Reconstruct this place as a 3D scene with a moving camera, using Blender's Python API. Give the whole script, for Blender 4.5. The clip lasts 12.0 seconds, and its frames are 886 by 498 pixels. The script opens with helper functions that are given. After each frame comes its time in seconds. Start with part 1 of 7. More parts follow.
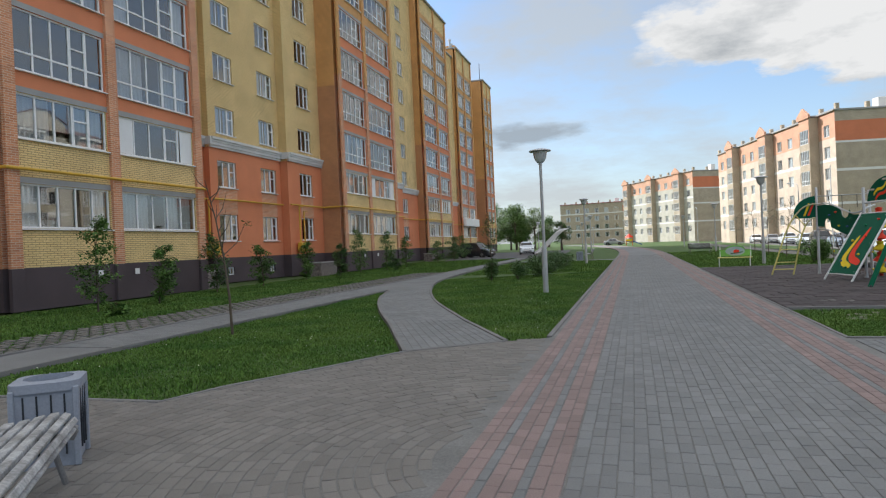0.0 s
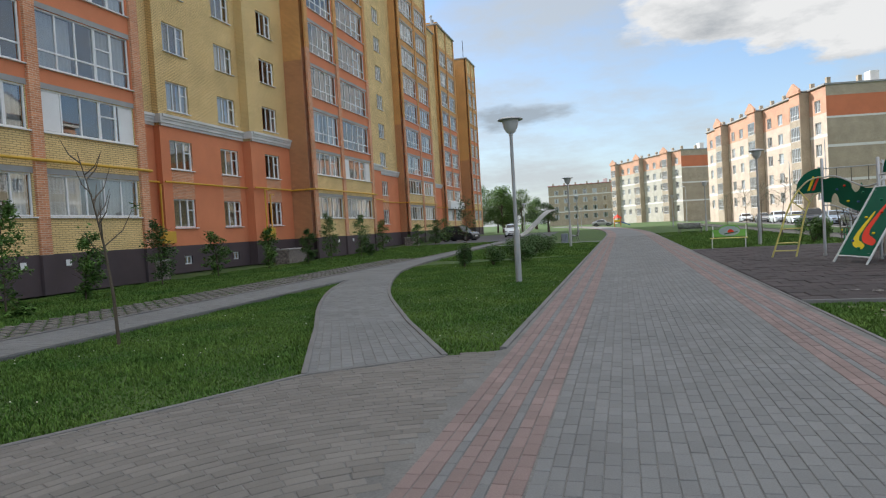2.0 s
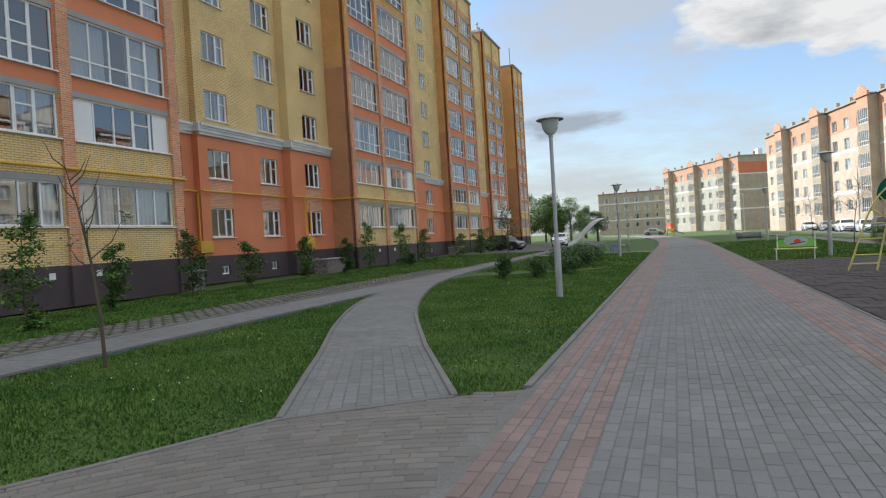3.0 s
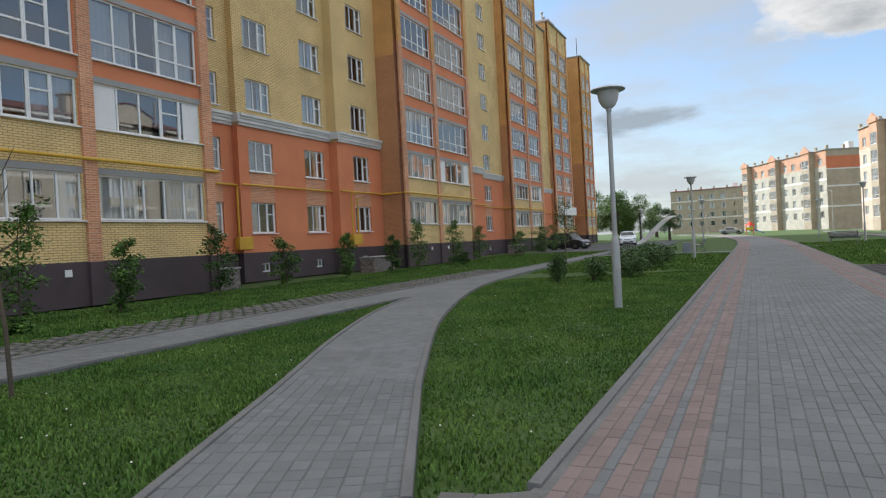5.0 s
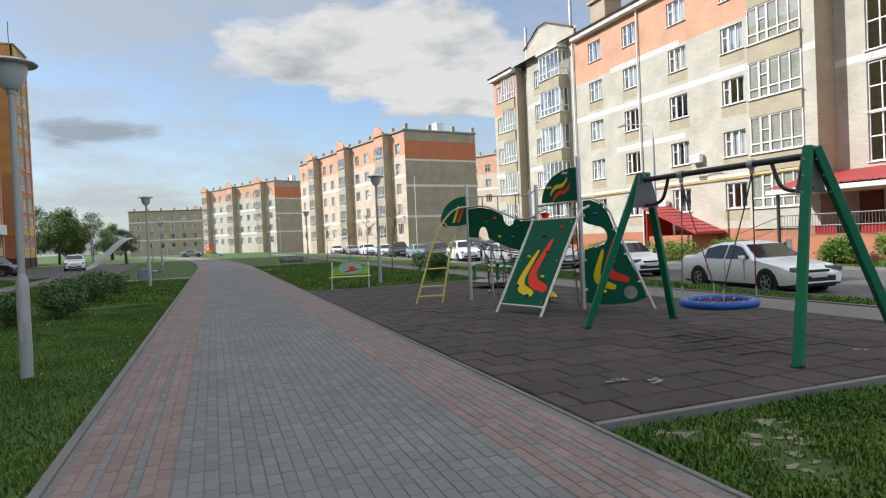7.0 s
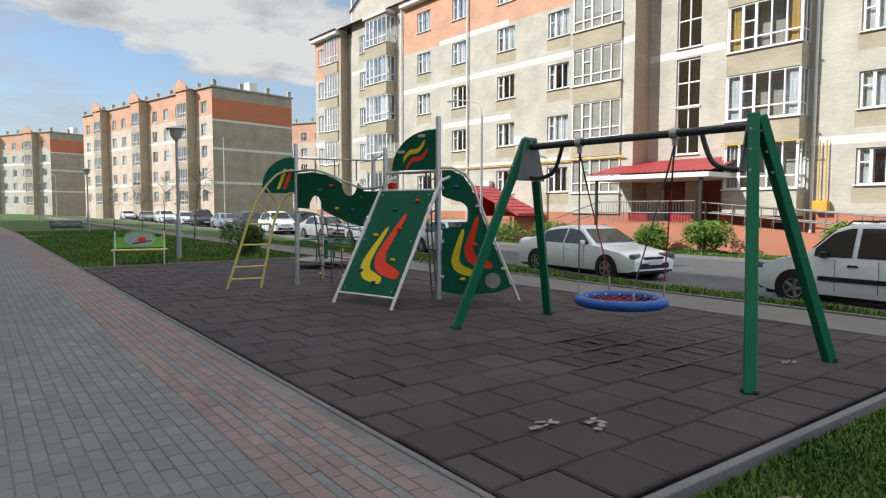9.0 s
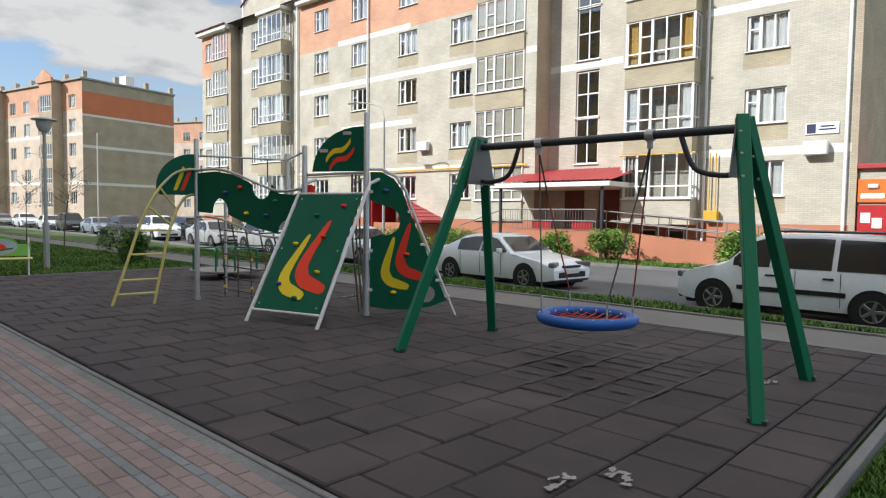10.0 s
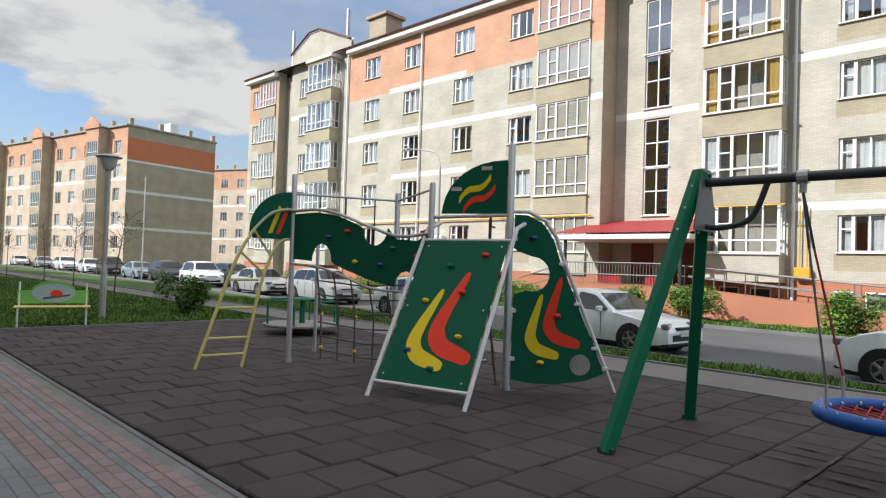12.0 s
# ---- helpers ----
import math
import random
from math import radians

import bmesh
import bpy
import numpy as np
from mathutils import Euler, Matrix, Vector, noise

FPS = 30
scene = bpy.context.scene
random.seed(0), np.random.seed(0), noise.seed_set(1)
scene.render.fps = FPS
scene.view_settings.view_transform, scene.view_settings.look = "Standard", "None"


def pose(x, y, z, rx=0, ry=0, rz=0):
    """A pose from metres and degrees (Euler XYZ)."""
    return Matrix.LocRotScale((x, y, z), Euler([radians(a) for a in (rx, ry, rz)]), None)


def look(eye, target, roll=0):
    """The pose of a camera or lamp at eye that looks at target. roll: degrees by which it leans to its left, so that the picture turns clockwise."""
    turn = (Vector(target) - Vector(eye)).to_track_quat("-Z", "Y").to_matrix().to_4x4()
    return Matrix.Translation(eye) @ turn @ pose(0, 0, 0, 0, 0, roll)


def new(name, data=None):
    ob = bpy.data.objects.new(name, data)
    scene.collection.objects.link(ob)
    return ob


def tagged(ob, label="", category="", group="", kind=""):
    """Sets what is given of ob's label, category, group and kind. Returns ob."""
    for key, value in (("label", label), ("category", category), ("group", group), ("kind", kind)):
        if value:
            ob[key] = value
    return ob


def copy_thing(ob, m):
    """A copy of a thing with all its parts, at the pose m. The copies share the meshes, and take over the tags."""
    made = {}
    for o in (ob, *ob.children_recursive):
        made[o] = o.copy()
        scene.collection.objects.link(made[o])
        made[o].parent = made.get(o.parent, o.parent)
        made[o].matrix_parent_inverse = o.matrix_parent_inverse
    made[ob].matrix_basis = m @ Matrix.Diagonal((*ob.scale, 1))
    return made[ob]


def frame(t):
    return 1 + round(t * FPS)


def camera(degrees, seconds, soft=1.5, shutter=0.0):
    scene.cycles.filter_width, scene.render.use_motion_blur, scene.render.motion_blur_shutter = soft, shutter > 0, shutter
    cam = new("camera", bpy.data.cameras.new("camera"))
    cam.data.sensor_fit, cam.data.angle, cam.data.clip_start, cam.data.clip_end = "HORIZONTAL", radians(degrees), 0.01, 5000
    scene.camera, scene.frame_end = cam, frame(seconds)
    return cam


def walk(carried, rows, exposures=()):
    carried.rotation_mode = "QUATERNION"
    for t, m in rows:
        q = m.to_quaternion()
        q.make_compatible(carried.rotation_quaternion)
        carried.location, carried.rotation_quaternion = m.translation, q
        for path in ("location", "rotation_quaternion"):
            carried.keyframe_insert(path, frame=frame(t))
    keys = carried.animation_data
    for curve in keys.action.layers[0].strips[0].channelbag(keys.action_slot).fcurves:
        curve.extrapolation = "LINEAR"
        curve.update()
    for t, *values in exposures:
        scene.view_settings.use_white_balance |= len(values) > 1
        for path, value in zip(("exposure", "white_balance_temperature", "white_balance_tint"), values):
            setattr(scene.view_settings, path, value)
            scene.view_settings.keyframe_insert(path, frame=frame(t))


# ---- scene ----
cam = camera(69.6, 12.0, soft=1.2)
PATH = [
    (0, (1.31, -0.875, 1.475), (0.736, 1.041, 1.466), -2.6),
    (0.5, (1.377, -0.218, 1.477), (0.636, 1.64, 1.484), -2.9),
    (1, (1.417, 0.388, 1.499), (0.652, 2.236, 1.517), -4.0),
    (1.5, (1.499, 0.958, 1.497), (1.0, 2.892, 1.395), -3.7),
    (2, (1.424, 1.646, 1.448), (0.878, 3.569, 1.385), -3.4),
    (2.5, (1.405, 2.315, 1.461), (0.795, 4.219, 1.413), -3.3),
    (3, (1.42, 3.016, 1.456), (0.731, 4.894, 1.43), -3.4),
    (5, (1.175, 5.602, 1.397), (0.296, 7.398, 1.376), -3.0),
    (5.5, (1.095, 6.187, 1.411), (0.227, 7.989, 1.39), -2.9),
    (6, (1.157, 6.853, 1.454), (0.581, 8.768, 1.446), -2.3),
    (6.5, (1.207, 7.661, 1.484), (1.205, 9.661, 1.502), -1.7),
    (7, (1.189, 8.165, 1.584), (1.866, 10.047, 1.548), -2.6),
    (7.5, (1.364, 8.759, 1.573), (2.373, 10.484, 1.481), -1.6),
    (9.3, (1.83, 10.955, 1.566), (3.094, 12.5, 1.437), 0.4),
    (9.5, (1.841, 11.177, 1.546), (3.179, 12.658, 1.431), 0.5),
    (10, (1.953, 11.775, 1.561), (3.398, 13.154, 1.454), 0.7),
    (10.5, (1.943, 12.352, 1.578), (3.43, 13.685, 1.487), 0.7),
    (11, (2.0, 12.917, 1.587), (3.536, 14.196, 1.519), 0.5),
    (11.5, (2.047, 13.615, 1.542), (3.589, 14.889, 1.562), 1.1),
    (12, (2.029, 14.175, 1.541), (3.418, 15.613, 1.591), 1.8),
]
walk(cam, [(t, look(eye, target, roll)) for t, eye, target, roll in PATH], [(0.0, 1.14), (6.0, 1.16), (7.5, 0.94), (12.0, 0.94)])

# ---- light ----
SUN = Vector((-1.0, 0.42, 0.78)).normalized()
world = bpy.data.worlds.new("sky")
world.use_nodes = True
scene.world = world
wn, wl = world.node_tree.nodes, world.node_tree.links
sky = wn.new("ShaderNodeTexSky")
sky.sky_type, sky.sun_disc = "NISHITA", False
sky.sun_elevation, sky.sun_rotation = math.asin(SUN.z), math.atan2(SUN.x, SUN.y)
sky.air_density, sky.dust_density, sky.ozone_density = 1.0, 0.6, 2.0
back = wn["Background"]
back.inputs[1].default_value = 0.105
tc = wn.new("ShaderNodeTexCoord")
sep = wn.new("ShaderNodeSeparateXYZ")
wl.new(tc.outputs["Generated"], sep.inputs[0])


def wmath(op, a, b):
    n = wn.new("ShaderNodeMath")
    n.operation = op
    for k, v in ((0, a), (1, b)):
        if isinstance(v, (int, float)):
            n.inputs[k].default_value = v
        else:
            wl.new(v, n.inputs[k])
    return n.outputs[0]


up = wmath("ADD", wmath("MAXIMUM", sep.outputs[2], 0.0), 0.16)
flat = wn.new("ShaderNodeCombineXYZ")
wl.new(wmath("DIVIDE", sep.outputs[0], up), flat.inputs[0])
wl.new(wmath("DIVIDE", sep.outputs[1], up), flat.inputs[1])


def wnoise(scale, detail, rough, shift):
    mp = wn.new("ShaderNodeMapping")
    mp.inputs["Location"].default_value = shift
    wl.new(flat.outputs[0], mp.inputs[0])
    n = wn.new("ShaderNodeTexNoise")
    n.inputs["Scale"].default_value, n.inputs["Detail"].default_value, n.inputs["Roughness"].default_value = scale, detail, rough
    wl.new(mp.outputs[0], n.inputs["Vector"])
    return n.outputs["Fac"]


def wramp(fac, *stops):
    n = wn.new("ShaderNodeValToRGB")
    while len(n.color_ramp.elements) < len(stops):
        n.color_ramp.elements.new(0.5)
    for e, (p, c) in zip(n.color_ramp.elements, stops):
        e.position, e.color = p, (*c, 1)
    wl.new(fac, n.inputs[0])
    return n.outputs[0]


def wmix(fac, a, b):
    n = wn.new("ShaderNodeMix")
    n.data_type = "RGBA"
    wl.new(fac, n.inputs[0])
    for k, v in ((6, a), (7, b)):
        if isinstance(v, tuple):
            n.inputs[k].default_value = (*v, 1)
        else:
            wl.new(v, n.inputs[k])
    return n.outputs[2]


# blue sky, one large cumulus over the road ahead, a small grey cloud, thin high veil, whitening toward the horizon;
# brighter cloud added overhead, above the view
stir = wn.new("ShaderNodeTexNoise")
stir.inputs["Scale"].default_value, stir.inputs["Detail"].default_value, stir.inputs["Roughness"].default_value = 1.9, 9, 0.58
wl.new(flat.outputs[0], stir.inputs["Vector"])


def wvec(op, a, b):
    n = wn.new("ShaderNodeVectorMath")
    n.operation = op
    wl.new(a, n.inputs[0])
    if isinstance(b, tuple):
        n.inputs[1].default_value = b
    else:
        wl.new(b, n.inputs[1])
    return n


stirred = wvec("ADD", flat.outputs[0], wvec("MULTIPLY", wvec("SUBTRACT", stir.outputs["Color"], (0.5, 0.5, 0.5)).outputs[0], (0.75, 0.75, 0.0)).outputs[0]).outputs[0]


def cloud(cx, cy, rx, ry, soft=0.12):
    """Mask of one cloud with a billowing edge, placed by its direction."""
    d = wvec("DIVIDE", wvec("SUBTRACT", stirred, (cx, cy, 0.0)).outputs[0], (rx, ry, 1.0)).outputs[0]
    return wramp(wvec("LENGTH", d, (0.0, 0.0, 0.0)).outputs["Value"], (1.0 - soft, (1, 1, 1)), (1.0, (0, 0, 0)))


def either(a, b):
    return wmath("MAXIMUM", a, b)


haze = wramp(sep.outputs[2], (0.0, (0.8, 0.8, 0.8)), (0.14, (0.25, 0.25, 0.25)), (0.32, (0.0, 0.0, 0.0)))
clear = wvec("MULTIPLY", sky.outputs[0], (0.78, 0.82, 0.86)).outputs[0]
low = wmix(haze, clear, (2.3, 2.55, 2.75))
wisp = wramp(wnoise(0.9, 8, 0.62, (0.9, 4.4, 0)), (0.42, (0, 0, 0)), (0.62, (0.8, 0.8, 0.8)))
mid = wmix(wisp, low, (2.45, 2.62, 2.75))
# cloud cover added above the view, to lift the shaded walls
unseen_cloud = wramp(wnoise(0.74, 10, 0.55, (2.0, 0.35, 0)), (0.42, (0, 0, 0)), (0.5, (1, 1, 1)))
high = wramp(sep.outputs[2], (0.36, (0, 0, 0)), (0.46, (1, 1, 1)))
cover = either(either(cloud(0.6, 2.16, 0.62, 0.42), cloud(1.0, 2.3, 0.5, 0.46)), wmath("MULTIPLY", unseen_cloud, high))
tone = wramp(wnoise(2.2, 8, 0.6, (5.2, 1.1, 0)), (0.32, (2.0, 2.12, 2.25)), (0.42, (2.8, 2.88, 2.95)), (0.52, (3.6, 3.63, 3.65)))
# clouds made up to 1.85 times brighter overhead, as unseen fill light
bright = wramp(sep.outputs[2], (0.34, (1, 1, 1)), (0.62, (1.85, 1.85, 1.85)))
lit = wn.new("ShaderNodeMix")
lit.data_type, lit.blend_type = "RGBA", "MULTIPLY"
lit.inputs[0].default_value = 1.0
wl.new(tone, lit.inputs[6])
wl.new(bright, lit.inputs[7])
above = wmix(cover, mid, lit.outputs[2])
wl.new(wmix(wmath("MULTIPLY", cloud(-0.46, 3.02, 0.22, 0.2, 0.5), 0.85), above, (1.5, 1.75, 2.0)), back.inputs[0])

sun = new("sun", bpy.data.lights.new("sun", "SUN"))
sun.data.energy, sun.data.angle, sun.data.color = 2.85, radians(0.53), (1.0, 0.98, 0.95)
sun.matrix_world = look(SUN * 80, (0, 0, 0))


# ---- materials ----
def mat(name, col, rough=0.8, metal=0.0, var=0.2, scale=6.0, bump=0.0, fine=60.0, alt=None, island=0.0, obj=0.0, spec=0.4):
    """A surface with cloudy stains, fine grain and relief; alt: the colour of its stains."""
    m = bpy.data.materials.new(name)
    m.use_nodes = True
    n, l = m.node_tree.nodes, m.node_tree.links
    b = n["Principled BSDF"]
    b.inputs["Roughness"].default_value, b.inputs["Metallic"].default_value = rough, metal
    b.inputs["Specular IOR Level"].default_value = spec
    co = n.new("ShaderNodeTexCoord")
    geo = n.new("ShaderNodeNewGeometry")

    def noise_of(s, d=5):
        t = n.new("ShaderNodeTexNoise")
        t.inputs["Scale"].default_value, t.inputs["Detail"].default_value, t.inputs["Roughness"].default_value = s, d, 0.6
        l.new(geo.outputs["Position"], t.inputs["Vector"])
        return t.outputs["Fac"]

    big, small = noise_of(scale / 6.0), noise_of(fine, 3)
    ramp = n.new("ShaderNodeValToRGB")
    ramp.color_ramp.elements[0].position, ramp.color_ramp.elements[1].position = 0.35, 0.65
    dark = alt or tuple(c * (1 - var) for c in col)
    ramp.color_ramp.elements[0].color, ramp.color_ramp.elements[1].color = (*dark, 1), (*col, 1)
    l.new(big, ramp.inputs[0])
    hsv = n.new("ShaderNodeHueSaturation")
    l.new(ramp.outputs[0], hsv.inputs["Color"])
    val = n.new("ShaderNodeMapRange")
    val.inputs["From Min"].default_value, val.inputs["From Max"].default_value = 0.3, 0.7
    val.inputs["To Min"].default_value, val.inputs["To Max"].default_value = 1 - var * 0.6, 1 + var * 0.6
    l.new(small, val.inputs["Value"])
    out = val.outputs[0]
    info = n.new("ShaderNodeObjectInfo")
    for amount, source in ((island, geo.outputs["Random Per Island"]), (obj, info.outputs["Random"])):
        if amount:
            mr = n.new("ShaderNodeMapRange")
            mr.inputs["To Min"].default_value, mr.inputs["To Max"].default_value = 1 - amount, 1 + amount
            l.new(source, mr.inputs["Value"])
            mu = n.new("ShaderNodeMath")
            mu.operation = "MULTIPLY"
            l.new(out, mu.inputs[0])
            l.new(mr.outputs[0], mu.inputs[1])
            out = mu.outputs[0]
    l.new(out, hsv.inputs["Value"])
    l.new(hsv.outputs[0], b.inputs["Base Color"])
    if bump:
        bu = n.new("ShaderNodeBump")
        bu.inputs["Strength"].default_value, bu.inputs["Distance"].default_value = bump, 0.01
        l.new(small, bu.inputs["Height"])
        l.new(bu.outputs[0], b.inputs["Normal"])
    return m


def brick_mat(name, a, b_col, joint, var=0.12, size=(0.26, 0.077), bump=0.35):
    """Running-bond brickwork at real size on upright walls."""
    m = bpy.data.materials.new(name)
    m.use_nodes = True
    n, l = m.node_tree.nodes, m.node_tree.links
    p = n["Principled BSDF"]
    p.inputs["Roughness"].default_value = 0.85
    co = n.new("ShaderNodeTexCoord")
    sp = n.new("ShaderNodeSeparateXYZ")
    l.new(co.outputs["Object"], sp.inputs[0])
    ad = n.new("ShaderNodeMath")
    ad.operation = "ADD"
    l.new(sp.outputs[0], ad.inputs[0])
    l.new(sp.outputs[1], ad.inputs[1])
    cb = n.new("ShaderNodeCombineXYZ")
    l.new(ad.outputs[0], cb.inputs[0])
    l.new(sp.outputs[2], cb.inputs[1])
    br = n.new("ShaderNodeTexBrick")
    br.inputs["Scale"].default_value, br.inputs["Mortar Size"].default_value = 1.0, 0.009
    br.inputs["Brick Width"].default_value, br.inputs["Row Height"].default_value = size
    br.inputs["Color1"].default_value, br.inputs["Color2"].default_value, br.inputs["Mortar"].default_value = (*a, 1), (*b_col, 1), (*joint, 1)
    l.new(cb.outputs[0], br.inputs["Vector"])
    ns = n.new("ShaderNodeTexNoise")
    ns.inputs["Scale"].default_value, ns.inputs["Detail"].default_value = 0.7, 6
    l.new(co.outputs["Object"], ns.inputs["Vector"])
    hs = n.new("ShaderNodeHueSaturation")
    mr = n.new("ShaderNodeMapRange")
    mr.inputs["From Min"].default_value, mr.inputs["From Max"].default_value = 0.3, 0.7
    mr.inputs["To Min"].default_value, mr.inputs["To Max"].default_value = 1 - var, 1 + var
    l.new(ns.outputs["Fac"], mr.inputs["Value"])
    l.new(mr.outputs[0], hs.inputs["Value"])
    l.new(br.outputs["Color"], hs.inputs["Color"])
    l.new(hs.outputs[0], p.inputs["Base Color"])
    bu = n.new("ShaderNodeBump")
    bu.inputs["Strength"].default_value, bu.inputs["Distance"].default_value, bu.invert = bump, 0.008, True
    l.new(br.outputs["Fac"], bu.inputs["Height"])
    l.new(bu.outputs[0], p.inputs["Normal"])
    return m


def glass_mat(name, tint, clear):
    m = bpy.data.materials.new(name)
    m.use_nodes = True
    n, l = m.node_tree.nodes, m.node_tree.links
    n.remove(n["Principled BSDF"])
    tr, gl, mx = n.new("ShaderNodeBsdfTransparent"), n.new("ShaderNodeBsdfGlossy"), n.new("ShaderNodeMixShader")
    tr.inputs[0].default_value = (*tint, 1)
    gl.inputs["Roughness"].default_value = 0.02
    fr = n.new("ShaderNodeFresnel")
    fr.inputs[0].default_value = 1.5
    mr = n.new("ShaderNodeMapRange")
    mr.inputs["To Min"].default_value, mr.inputs["To Max"].default_value = 1 - clear, 1.0
    l.new(fr.outputs[0], mr.inputs["Value"])
    l.new(mr.outputs[0], mx.inputs[0])
    l.new(tr.outputs[0], mx.inputs[1])
    l.new(gl.outputs[0], mx.inputs[2])
    l.new(mx.outputs[0], n["Material Output"].inputs[0])
    return m


GRASS = mat("lawn_soil", (0.064, 0.108, 0.024), 0.95, var=0.35, scale=3, fine=30, bump=0.6, alt=(0.043, 0.086, 0.02))
BLADE = mat("grass_blade", (0.112, 0.19, 0.036), 0.75, var=0.3, scale=4, fine=20, alt=(0.052, 0.125, 0.02), island=0.35, spec=0.25)
FLOWER = mat("clover_white", (0.72, 0.72, 0.6), 0.8, island=0.2)
GREY_PAVER = mat("grey_paver", (0.191, 0.197, 0.201), 0.88, var=0.16, scale=4, fine=90, bump=0.25, island=0.09, spec=0.3)
GREY_PAVER_ONE = mat("grey_paver_single", (0.191, 0.197, 0.201), 0.88, var=0.16, scale=4, fine=90, bump=0.25, obj=0.09, spec=0.3)
WARM_PAVER = mat("plaza_paver", (0.186, 0.176, 0.164), 0.9, var=0.16, scale=4, fine=90, bump=0.25, island=0.12, spec=0.3)
RED_PAVER = mat("red_paver", (0.242, 0.184, 0.175), 0.88, var=0.16, scale=5, fine=90, bump=0.25, island=0.1, spec=0.3)
RED_PAVER_ONE = mat("red_paver_single", (0.242, 0.184, 0.175), 0.88, var=0.16, scale=5, fine=90, bump=0.25, obj=0.1, spec=0.3)
JOINT = mat("joint_sand", (0.19, 0.19, 0.185), 0.95, var=0.3, scale=10, fine=50)
KERB = mat("kerb_concrete", (0.184, 0.182, 0.182), 0.9, var=0.2, scale=8, bump=0.2)
RUBBER = mat("rubber_tile", (0.0644, 0.0515, 0.0524), 0.82, var=0.25, scale=5, fine=140, bump=0.5, alt=(0.042, 0.034, 0.035), obj=0.16, spec=0.35)
RUBBER_J = mat("rubber_tile_far", (0.0644, 0.0515, 0.0524), 0.82, var=0.25, scale=5, fine=140, bump=0.5, alt=(0.042, 0.034, 0.035), island=0.16, spec=0.35)
DARK_RUBBER = mat("dark_rubber", (0.036, 0.03, 0.03), 0.6, var=0.3, scale=30, fine=140, bump=0.4)
SCUFF = mat("bare_concrete_patch", (0.336, 0.32, 0.304), 0.9, var=0.3, scale=40)
DIRT = mat("bare_earth", (0.247, 0.221, 0.173), 0.95, var=0.3, scale=12, bump=0.4)
ASPHALT = mat("asphalt", (0.11, 0.112, 0.118), 0.9, var=0.25, scale=2, fine=120, bump=0.3)
PAINT_LINE = mat("road_marking", (0.3, 0.3, 0.3), 0.8, var=0.3, scale=20)
YELLOW_BRICK = brick_mat("yellow_brick", (0.80, 0.60, 0.29), (0.74, 0.54, 0.25), (0.33, 0.22, 0.10))
OCHRE_BRICK = brick_mat("ochre_brick", (0.69, 0.36, 0.13), (0.62, 0.315, 0.11), (0.36, 0.2, 0.09))
ORANGE_BRICK = brick_mat("orange_brick", (0.68, 0.29, 0.145), (0.5, 0.195, 0.095), (0.66, 0.5, 0.38))
BROWN_BRICK = brick_mat("brown_orange_brick", (0.54, 0.26, 0.125), (0.47, 0.22, 0.105), (0.32, 0.17, 0.09))
ORANGE_PAINT = mat("orange_render", (0.70, 0.245, 0.12), 0.8, var=0.12, scale=3, bump=0.1)
PLINTH = mat("dark_plum_plinth", (0.085, 0.064, 0.072), 0.75, var=0.2, scale=3, bump=0.15)
CORNICE = mat("white_cornice", (0.66, 0.66, 0.66), 0.7, var=0.15, scale=6)
LINTEL = mat("grey_lintel", (0.36, 0.36, 0.36), 0.85, var=0.15, scale=6)
CREAM_BRICK = brick_mat("cream_brick", (0.52, 0.50, 0.43), (0.455, 0.435, 0.37), (0.40, 0.375, 0.32), var=0.14)
SAND_BRICK = brick_mat("sand_brick", (0.44, 0.39, 0.28), (0.39, 0.345, 0.245), (0.33, 0.29, 0.22))
TAN_BRICK = brick_mat("tan_side_brick", (0.46, 0.39, 0.30), (0.41, 0.345, 0.26), (0.33, 0.27, 0.2))
ROSE_BRICK = brick_mat("rose_tan_brick", (0.62, 0.51, 0.41), (0.56, 0.46, 0.37), (0.5, 0.42, 0.35))
SALMON_BRICK = brick_mat("salmon_brick", (0.62, 0.35, 0.23), (0.56, 0.31, 0.2), (0.5, 0.3, 0.22))
FAR_ORANGE = mat("orange_gable_band", (0.62, 0.20, 0.10), 0.8, var=0.12, scale=3)
RED_ORANGE = mat("orange_red_band", (0.46, 0.19, 0.115), 0.8, var=0.12, scale=3)
WHITE = mat("white_pvc", (0.78, 0.79, 0.8), 0.45, var=0.06, scale=8)
WHITE_BAND = mat("white_band", (0.74, 0.73, 0.7), 0.8, var=0.1, scale=5)
GLASS = glass_mat("window_glass", (0.72, 0.77, 0.8), 0.78)
CARGLASS = mat("car_glass", (0.018, 0.02, 0.024), 0.06, var=0.1, spec=0.6)
# the dimness of the unlit rooms is put into this dark colour
ROOM = mat("painted_dim_interior", (0.07, 0.067, 0.064), 0.9, var=0.4, scale=1.5)
CURTAIN = mat("net_curtain", (0.74, 0.76, 0.76), 0.9, var=0.15, scale=8, fine=20, obj=0.2)
WARM_CURTAIN = mat("ochre_blind", (0.62, 0.40, 0.12), 0.9, var=0.15, scale=8)
ROOF = mat("roof_felt", (0.16, 0.15, 0.15), 0.9)
RED_ROOF = mat("red_metal_tile", (0.42, 0.055, 0.06), 0.45, var=0.15, scale=6)
BROWN_ROOF = mat("brown_metal_roof", (0.15, 0.055, 0.045), 0.5)
PINK_ROOF = mat("faded_red_roof", (0.40, 0.16, 0.16), 0.7)
GAS = mat("yellow_gas_pipe", (0.68, 0.40, 0.045), 0.5, var=0.15, scale=8)
GREEN = mat("green_panel", (0.008, 0.105, 0.06), 0.6, var=0.12, scale=5, fine=200, spec=0.12)
